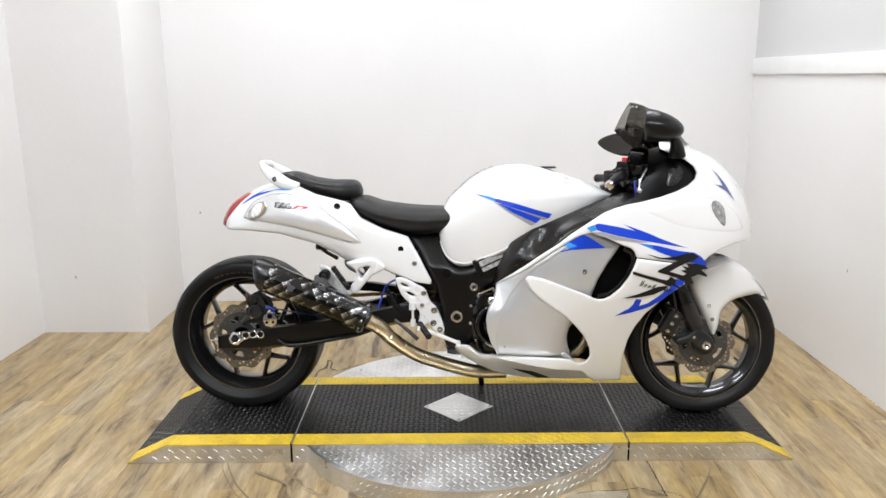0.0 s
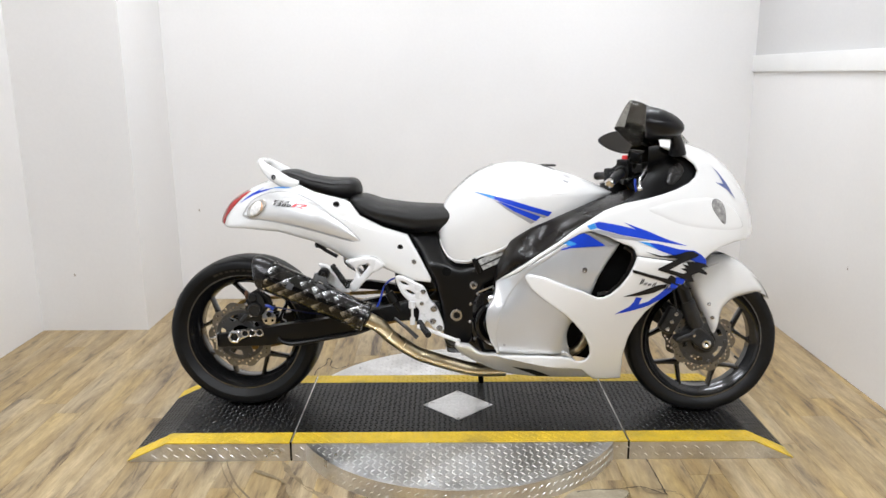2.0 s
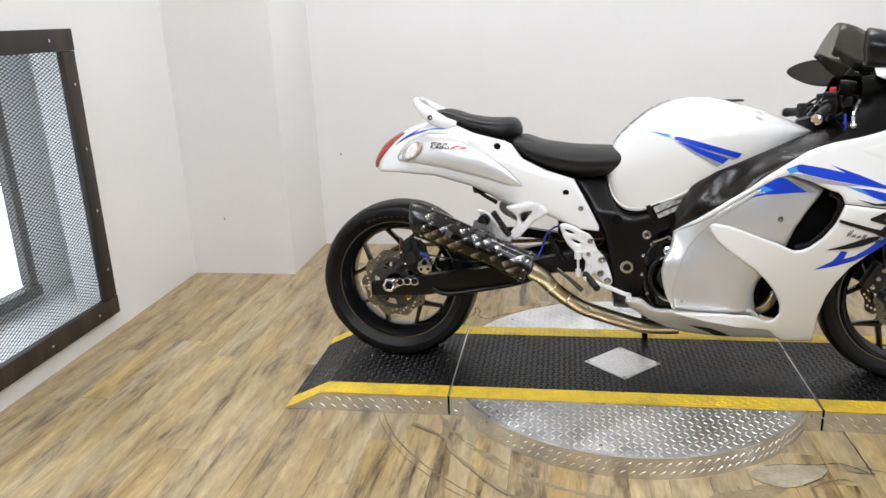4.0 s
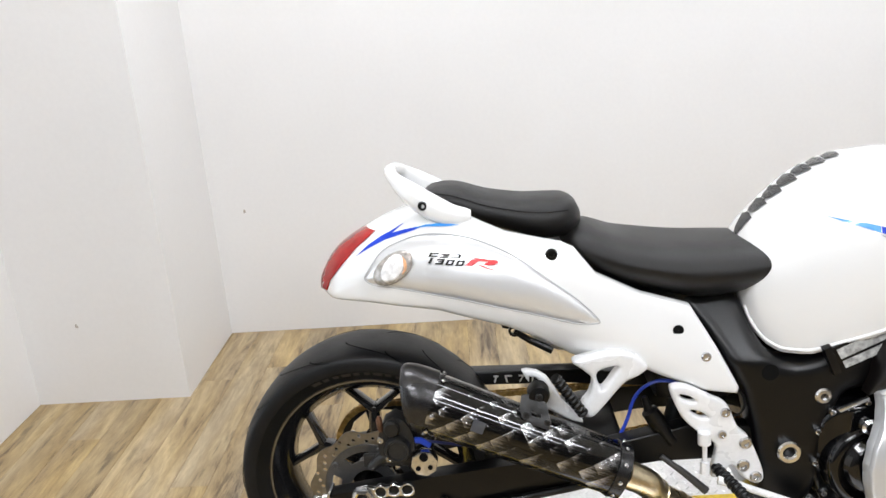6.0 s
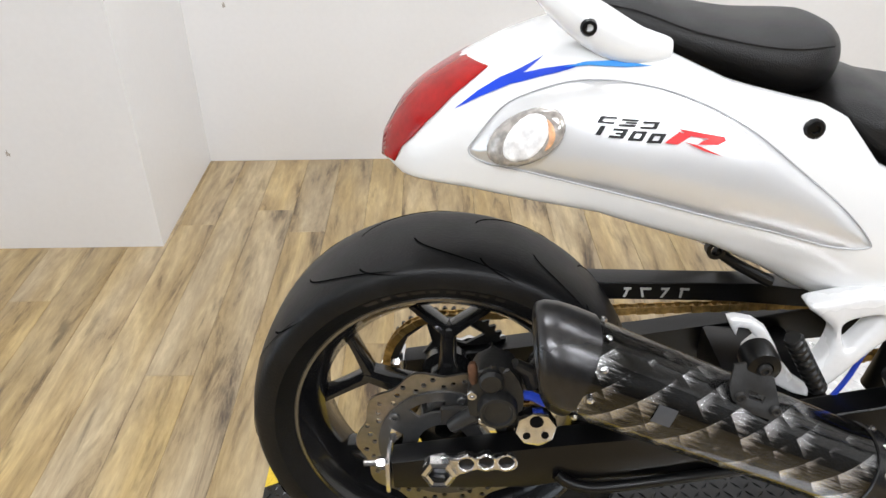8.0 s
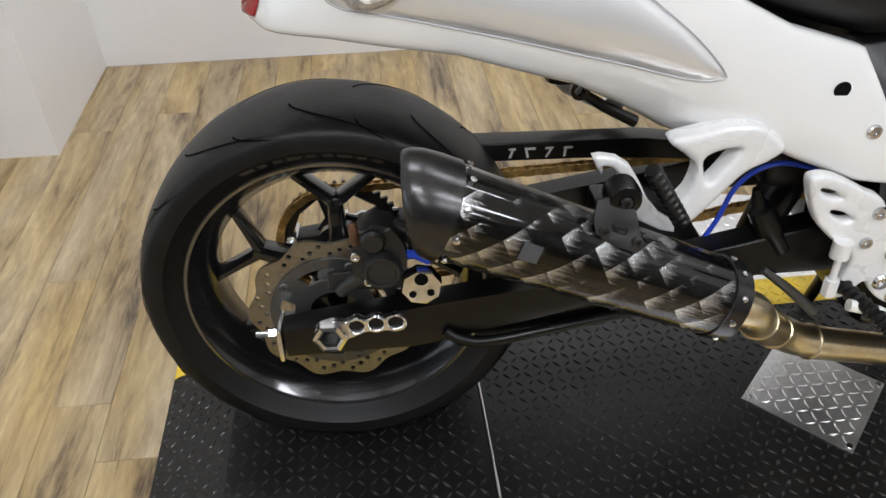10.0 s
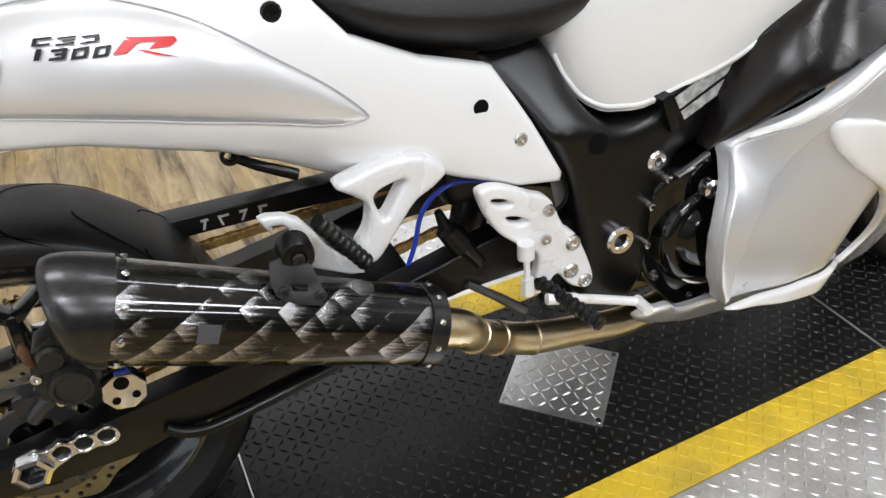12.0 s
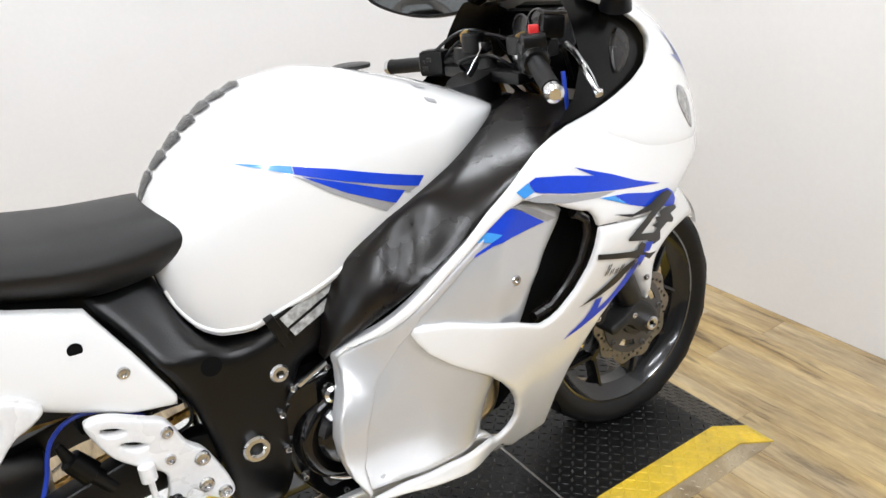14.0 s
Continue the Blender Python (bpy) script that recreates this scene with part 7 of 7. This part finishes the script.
for s in (-1, 1):
    top_c = Vector((0.905, s * 0.098, 0.310)) + rake * 0.72
    part("fork_cap", tube(bmesh.new(), [top_c - rake * 0.01, top_c, top_c + rake * 0.012], [0.031, 0.031, 0.024], 18), M_CHROME, clamp, "bright fork cap")
    part("adjuster", tube(bmesh.new(), [top_c + rake * 0.012, top_c + rake * 0.020, top_c + rake * 0.034], [0.015, 0.015, 0.010], 12), M_GOLD, clamp, "gold adjuster")
    a, e = (Vector((0.605, -0.118, 0.992)), Vector((0.490, -0.345, 0.935))) if s < 0 else (Vector((0.610, 0.115, 0.945)), Vector((0.545, 0.330, 0.930)))
    bar = bpart("handlebar", tube(bmesh.new(), [a, a.lerp(e, 0.5)], 0.011, 12), M_FRAME, "black clip-on handlebar")
    part("grip", tube(bmesh.new(), [a.lerp(e, 0.45), a.lerp(e, 0.47), a.lerp(e, 0.93), a.lerp(e, 0.95)], [0.018, 0.0165, 0.0165, 0.018], 16), M_RUBBER, bar, "black rubber grip")
    part("bar_end", tube(bmesh.new(), [a.lerp(e, 0.95), a.lerp(e, 0.96), a.lerp(e, 1.01), a.lerp(e, 1.03)], [0.010, 0.0165, 0.0165, 0.010], 16), M_CHROME, bar, "chrome bar end weight")
    bm = box(bmesh.new(), (-0.024, -0.030, -0.026), (0.024, 0.030, 0.028), 0.008, Matrix.Translation(a.lerp(e, 0.33)) @ pose(0, 0, 0, 0, 0, s * 28))
    box(bm, (-0.020, -0.024, 0.020), (0.022, 0.022, 0.044 if s < 0 else 0.030), 0.006, Matrix.Translation(a.lerp(e, 0.36)) @ pose(0, 0, 0, 0, 0, s * 28))
    tube(bm, [a.lerp(e, 0.40), a.lerp(e, 0.44), a.lerp(e, 0.47)], [0.025, 0.027, 0.022], 18)
    part("switch_housing", bm, M_FRAME, bar, "black switch housing")
    for kk, (du, dw) in enumerate(((-0.022, 0.010), (-0.024, -0.008), (-0.012, 0.024))):
        part("button", box(bmesh.new(), (-0.005, -0.007, -0.005), (0.005, 0.007, 0.005), 0.002, Matrix.Translation(a.lerp(e, 0.30 + 0.04 * kk) + Vector((du, 0, dw))) @ pose(0, 0, 0, 0, 0, s * 28)), M_CASTING, bar)
    part("clip_clamp", lathe(bmesh.new(), [(0.032, -0.016), (0.041, -0.016), (0.043, 0.0), (0.041, 0.016), (0.032, 0.016)], 24), M_CASTING, bar, "dark handlebar clamp").matrix_local = pose(0.632, s * 0.098, 0.985 if s < 0 else 0.958, 90, 0, 0)
    if s < 0:
        part("switch", box(bmesh.new(), (-0.009, -0.008, -0.010), (0.009, 0.008, 0.008), 0.003, Matrix.Translation(a.lerp(e, 0.36) + Vector((0.004, 0, 0.050))) @ pose(0, 0, 0, 0, 0, s * 28)), M_RED, bar, "red switch")
    pts = spline([(0.650, -0.190, 0.984), (0.630, -0.240, 0.970), (0.608, -0.290, 0.947), (0.598, -0.330, 0.912)], 6) if s < 0 else spline([a.lerp(e, 0.22) + Vector((0.035, 0, 0.004)), a.lerp(e, 0.42) + Vector((0.066, 0, 0.004)), a.lerp(e, 0.72) + Vector((0.092, 0, -0.010)), a.lerp(e, 1.00) + Vector((0.100, 0, -0.022))], 6)
    part("lever", tube(bmesh.new(), pts, [0.0065] * (len(pts) - 4) + [0.0055, 0.005, 0.0095, 0.007], 10), M_CHROME, bar, "bright hand lever with a ball end")
    part("lever_perch", box(bmesh.new(), (-0.020, -0.022, -0.014), (0.026, 0.022, 0.016), 0.005, Matrix.Translation(a.lerp(e, 0.20) + Vector((0.028, 0, 0.0)))), M_CASTING, bar)
    part("fork_tube", tube(bmesh.new(), [top_c - rake * 0.012, top_c - rake * 0.10], 0.0255, 18), M_GOLD, clamp, "tan gold fork tube")
# front brake reservoir
bm = lathe(bmesh.new(), [(0.022, -0.02), (0.025, -0.018), (0.025, 0.016), (0.022, 0.020), (0.0002, 0.020)], 20, False)
bmesh.ops.transform(bm, matrix=pose(0.610, 0.060, 0.985, 90), verts=bm.verts[:])
bpart("clutch_reservoir", bm, M_FRAME, "small black clutch fluid reservoir")
bm = box(bmesh.new(), (-0.020, -0.019, -0.022), (0.020, 0.019, 0.018), 0.005, Matrix.Translation((0.608, -0.200, 1.024)) @ pose(0, 0, 0, 0, 8, -25))
res = bpart("brake_reservoir", bm, M_INNER, "square black brake fluid reservoir")
part("lid", box(bmesh.new(), (-0.0215, -0.0205, 0.0185), (0.0215, 0.0205, 0.0245), 0.003, Matrix.Translation((0.608, -0.200, 1.024)) @ pose(0, 0, 0, 0, 8, -25)), M_PLASTIC, res)
part("stem", tube(bmesh.new(), [(0.606, -0.190, 1.000), (0.606, -0.172, 0.972), (0.600, -0.160, 0.950)], 0.007, 10), M_FRAME, res)
for dv in (-0.05, 0.0, 0.05):
    bm = tube(bmesh.new(), spline([(0.60, -0.10 + dv, 0.925), (0.64, -0.12 + dv, 0.88), (0.70, -0.10 + dv, 0.86), (0.76, -0.05 + dv, 0.90)], 6), 0.005, 8)
    bpart("cable", bm, M_FRAME, "black control cable")
for p in (((0.585, 0.165, 0.935), (0.625, 0.13, 0.985), (0.675, 0.06, 0.990), (0.730, 0.03, 0.940)), ((0.590, -0.150, 0.930), (0.655, -0.150, 0.972), (0.700, -0.120, 0.965), (0.735, -0.100, 0.900)), ((0.560, 0.19, 0.945), (0.640, 0.16, 1.00), (0.700, 0.12, 0.985), (0.740, 0.10, 0.92)), ((0.575, 0.04, 0.93), (0.555, 0.03, 0.955), (0.590, -0.03, 0.965), (0.630, -0.06, 0.93))):
    bpart("cable", tube(bmesh.new(), spline(p, 6), 0.0042, 8), M_FRAME, "black control cable")
bpart("hose", tube(bmesh.new(), spline([(0.600, -0.235, 0.945), (0.605, -0.235, 0.90), (0.62, -0.22, 0.86)], 6), 0.0042, 8), M_HOSE, "blue front brake hose")
bpart("steering_head", tube(bmesh.new(), [(0.555, 0, 0.93), (0.62, 0, 0.72)], 0.05, 18), M_FRAME, "black steering head")
bpart("tank_front_cover", box(bmesh.new(), (0.50, -0.12, 0.80), (0.66, 0.12, 0.885), 0.03), M_INNER, "black cover in front of the tank")

# mirrors: a bulged shell with an almond glass set in its flat rear face, turned towards the rider
def mirror_loop(c, d, half_l, half_h, drop, n=40):
    """Almond loop round c in the plane of d and the vertical, pointed at the outer end."""
    out = []
    for k in range(n):
        x, z = math.cos(2 * math.pi * k / n), math.sin(2 * math.pi * k / n)
        out.append(c + d * (half_l * x) + Vector((0, 0, half_h * z * (1 - 0.30 * max(0.0, x) ** 2) + drop * x)))
    return out


for s, c, d, bulge, half_l, half_h, drop in ((-1, Vector((0.616, -0.325, 1.146)), Vector((-0.22, -0.9755, 0)), 0.128, 0.085, 0.056, 0.0), (1, Vector((0.652, 0.318, 1.078)), Vector((-0.600, 0.800, 0)), 0.060, 0.150, 0.048, 0.008)):
    back = Vector((abs(d.y), -d.x * math.copysign(1, d.y), 0))
    bm = bmesh.new()
    loops = []
    for f in (0.0, 0.02, 0.12, 0.28, 0.46, 0.64, 0.80, 0.92, 0.985):
        g = (1 - f ** 2.2) ** 0.55
        loops.append([bm.verts.new(p) for p in mirror_loop(c + back * (bulge * f) + Vector((0, 0, -0.020 * f)), d, half_l * g * (0.985 if f == 0 else 1), half_h * g * (0.97 if f == 0 else 1), drop)])
    for r0, r1 in zip(loops, loops[1:]):
        for k in range(40):
            bm.faces.new((r0[k], r0[(k + 1) % 40], r1[(k + 1) % 40], r1[k]))
    bm.faces.new(loops[0])
    bm.faces.new(loops[-1])
    bmesh.ops.recalc_face_normals(bm, faces=bm.faces[:])
    mir = bpart("mirror", bm, M_MIRRORBODY, "gloss black teardrop mirror", smooth=60)
    bm = bmesh.new()
    bm.faces.new([bm.verts.new(p - back * 0.0015) for p in mirror_loop(c, d, half_l * 0.90, half_h * 0.88, drop)])
    part("mirror_glass", bm, M_MIRROR, mir, "dark tinted mirror glass")
    ring = [p - back * 0.0005 for p in mirror_loop(c, d, half_l * 0.93, half_h * 0.92, drop)]
    part("mirror_rim", tube(bmesh.new(), ring + ring[:1], 0.0025, 8, False), M_MIRRORBODY, mir, "dark rim round the mirror glass", smooth=60)
    bm = tube(bmesh.new(), [(0.710, s * 0.285, 1.118 if s < 0 else 1.07), (0.738, s * 0.245, 1.092 if s < 0 else 1.06), (0.752, s * 0.215, 1.065), (0.756, s * 0.205, 1.035)], [0.016, 0.020, 0.026, 0.032], 14)
    bpart("mirror_stalk", bm, M_MIRRORBODY, "black mirror stalk")
# smoked screen
bm = bmesh.new()
rows = []
for k in range(15):
    f = k / 14
    u = 0.845 - 0.225 * f
    zc = 1.078 + 0.162 * math.sin(f * math.pi / 2 * 0.95)
    hw = 0.165 - 0.055 * f ** 2.0
    rows.append([bm.verts.new((u - 0.085 * abs(y) ** 2 * (1 - 0.5 * f), y * hw, zc - (0.028 + 0.080 * f + 0.060 * math.sin(math.pi * f)) * abs(y) ** 2.2)) for y in np.linspace(-1, 1, 17)])
for r0, r1 in zip(rows, rows[1:]):
    for j in range(16):
        bm.faces.new((r0[j], r0[j + 1], r1[j + 1], r1[j]))
bmesh.ops.solidify(bm, geom=bm.faces[:], thickness=0.003)
screen_ob = bpart("windscreen", bm, M_SMOKE, "tall smoke-tinted windscreen", smooth=60)


# ---------------------------------------------------------------- floor planks
thing("floor", box(bmesh.new(), (X_LEFT - T, Y_FRONT - T, -0.06), (X_RIGHT + T, Y_BACK + T, -0.0035)), M_SUB, "tan oak-look vinyl plank floor", "floor", "structure")
floor = bpy.data.objects["floor"]
PW, PL = 0.122, 1.22


def plank_mesh(x0, x1, y0, y1):
    bm = bmesh.new()
    g = 0.0003
    top = [(x0 + g, y0 + g), (x1 - g, y0 + g), (x1 - g, y1 - g), (x0 + g, y1 - g)]
    b2 = 0.0007
    inner = [(x0 + g + b2, y0 + g + b2), (x1 - g - b2, y0 + g + b2), (x1 - g - b2, y1 - g - b2), (x0 + g + b2, y1 - g - b2)]
    lo = [bm.verts.new((*p, -0.0034)) for p in top]
    md = [bm.verts.new((*p, -0.0008)) for p in top]
    hi = [bm.verts.new((*p, 0.0)) for p in inner]
    bm.faces.new(hi)
    for k in range(4):
        bm.faces.new((lo[k], lo[(k + 1) % 4], md[(k + 1) % 4], md[k]))
        bm.faces.new((md[k], md[(k + 1) % 4], hi[(k + 1) % 4], hi[k]))
    me = bpy.data.meshes.new("plank")
    bm.to_mesh(me)
    bm.free()
    me.materials.append(M_PLANK)
    return me


shared = {}
x = X_LEFT
prng = random.Random(11)
while x < X_RIGHT - 0.001:
    x1 = min(x + PW, X_RIGHT)
    y = Y_FRONT - prng.random() * PL
    ymax = Y_BACK
    while y < ymax - 0.001:
        a, b2 = max(y, Y_FRONT), min(y + PL, ymax)
        if b2 - a > 0.02:
            key = (round(x1 - x, 4), round(b2 - a, 4))
            if key not in shared:
                shared[key] = plank_mesh(-key[0] / 2, key[0] / 2, -key[1] / 2, key[1] / 2)
            ob = new("plank", shared[key])
            ob.parent = floor
            ob.location = ((x + x1) / 2, (a + b2) / 2, 0)
        y += PL
    x = x1


# ---------------------------------------------------------------- worn marks on the floor round the turntable
MARKS = []


def arc_mark(name, r, a0, a1, width, seed, mat, label, ragged=0.5, cx=0.0, cy=0.0):
    g = random.Random(seed)
    MARKS.append(name)
    z_up = 0.0005 + 0.00025 * len(MARKS)
    bm = bmesh.new()
    n = max(8, int((a1 - a0) * 40))
    prev, wob, wd = None, 0.0, width
    for k in range(n + 1):
        a = a0 + (a1 - a0) * k / n
        wob += g.uniform(-1, 1) * 0.004 * ragged
        wd = max(0.1 * width, min(1.6 * width, wd + g.uniform(-1, 1) * 0.45 * width * ragged))
        taper = min(1.0, 5 * min(k, n - k) / n + 0.08)
        p = [Vector((cx + (r + wob + e * wd * taper / 2) * math.cos(a), cy + (r + wob + e * wd * taper / 2) * math.sin(a), z_up)) for e in (-1, 1)]
        cur = [bm.verts.new(q) for q in p]
        if prev:
            bm.faces.new((prev[0], cur[0], cur[1], prev[1]))
        prev = cur
    return thing(name, bm, mat, label, "floor mark", group="floor marks")


rad2 = math.radians
arc_mark("floor_scuff", 0.755, rad2(222), rad2(316), 0.020, 3, M_GLUE, "dull worn arc in the floor beside the turntable", 1.0)
arc_mark("floor_scuff", 0.80, rad2(270), rad2(306), 0.040, 8, M_GLUE, "dull worn arc in the floor beside the turntable", 1.0)
arc_mark("floor_scuff", 0.735, rad2(205), rad2(240), 0.018, 5, M_GLUE, "dull worn arc in the floor beside the turntable", 1.2)
for q, (r, a0, a1) in enumerate(((0.93, 196, 262), (0.955, 200, 250), (0.99, 285, 340), (1.02, 292, 335))):
    arc_mark("tyre_scuff", r, rad2(a0), rad2(a1), 0.006, 20 + q, M_SCUFF, "faint dark tyre scuff on the floor", 0.35)
g = random.Random(9)
for k in range(5):
    a = rad2(300 + 14 * g.random())
    r = 0.86 + 0.10 * k
    arc_mark("floor_crack", 0.16 + 0.05 * g.random(), rad2(20 + 60 * k), rad2(70 + 60 * k), 0.006, 40 + k, M_SCUFF, "thin dark crack in a floor plank", 1.2, r * math.cos(a) + 0.1, r * math.sin(a))


# ---------------------------------------------------------------- small chips in the wall paint
M_CHIP = material("chipped plaster", (0.42, 0.38, 0.33), 0.9, vary=0.2, scale=60)
chip_rng = random.Random(21)
for axis_n, cx, cy, cz in [('y', -1.600, 1.8, 0.585), ('x', 1.83, 0.513, 0.513), ('y', -2.131, 1.195, 0.326)]:
    bm = bmesh.new()
    ring = []
    for k in range(9):
        r = (0.007 if k % 2 else 0.011) * chip_rng.uniform(0.7, 1.3)
        c, d2 = r * math.cos(2 * math.pi * k / 9) * 0.6, r * math.sin(2 * math.pi * k / 9)
        ring.append(bm.verts.new((cx + c, cy - 0.0015, cz + d2) if axis_n == "y" else (cx - 0.0015, cy + c, cz + d2)))
    bm.faces.new(ring)
    thing("wall_chip", bm, M_CHIP, "small grey chip in the white wall paint", "wall mark", group="wall marks")


# ---------------------------------------------------------------- broken planks beside the turntable
M_BARE = material("bare grey floor filler", (0.36, 0.31, 0.22), 0.6, vary=0.2, scale=20, second=(0.26, 0.22, 0.15), second_amount=0.6, second_scale=14)
M_CRACK = material("dark floor crack", (0.05, 0.042, 0.034), 0.8)


def floor_patch(name, outline, mat, label, up):
    bm = bmesh.new()
    bm.faces.new([bm.verts.new((*p, up)) for p in resample(outline, 0.012, True)])
    return thing(name, bm, mat, label, "floor mark", group="floor marks")


def floor_line(name, pts, width, mat, label, up, seed):
    g2 = random.Random(seed)
    path = spline([(*p, up) for p in pts], 7)
    bm = bmesh.new()
    prev = None
    for k, p in enumerate(path):
        d2 = path[min(k + 1, len(path) - 1)] - path[max(k - 1, 0)]
        sd = Vector((-d2.y, d2.x, 0)).normalized() * width * g2.uniform(0.35, 1.2) * 0.5
        j2 = Vector((g2.uniform(-1, 1), g2.uniform(-1, 1), 0)) * 0.0012
        cur = (bm.verts.new(p + j2 - sd), bm.verts.new(p + j2 + sd))
        if prev:
            bm.faces.new((prev[0], prev[1], cur[1], cur[0]))
        prev = cur
    return thing(name, bm, mat, label, "floor mark", group="floor marks")


floor_patch("worn_patch", [(0.386, -0.553), (0.453, -0.536), (0.52, -0.537), (0.572, -0.545), (0.575, -0.575), (0.534, -0.618), (0.483, -0.65), (0.411, -0.666), (0.341, -0.615)], M_BARE, "pale bare patch where a plank has broken away", 0.0034)
floor_patch("worn_patch", [(0.63, -0.521), (0.662, -0.55), (0.709, -0.572), (0.664, -0.568), (0.637, -0.557)], M_GLUE, "small grey chip at a broken plank corner", 0.0036)
floor_line("floor_crack", [(0.696, -0.29), (0.701, -0.388), (0.703, -0.482), (0.704, -0.562), (0.704, -0.571), (0.63, -0.523), (0.585, -0.529), (0.539, -0.538), (0.467, -0.54), (0.4, -0.554)], 0.0045, M_CRACK, "dark jagged crack between broken planks", 0.0040, 3)
floor_line("floor_crack", [(0.578, -0.566), (0.545, -0.608), (0.483, -0.65)], 0.0035, M_CRACK, "dark edge of a broken plank", 0.0042, 5)
floor_line("floor_crack", [(-0.68, 0.48), (-0.681, 0.565), (-0.648, 0.639), (-0.651, 0.716), (-0.627, 0.692), (-0.622, 0.616), (-0.579, 0.586), (-0.515, 0.637), (-0.448, 0.674), (-0.34, 0.743), (-0.27, 0.79)], 0.007, M_CRACK, "dark jagged crack where floor planks have split", 0.0044, 7)
floor_line("floor_stain", [(-0.753, -0.394), (-0.624, -0.48), (-0.585, -0.564), (-0.468, -0.70), (-0.368, -0.79), (-0.253, -0.834)], 0.016, M_GLUE, "brown stain line in the worn floor", 0.0046, 9)
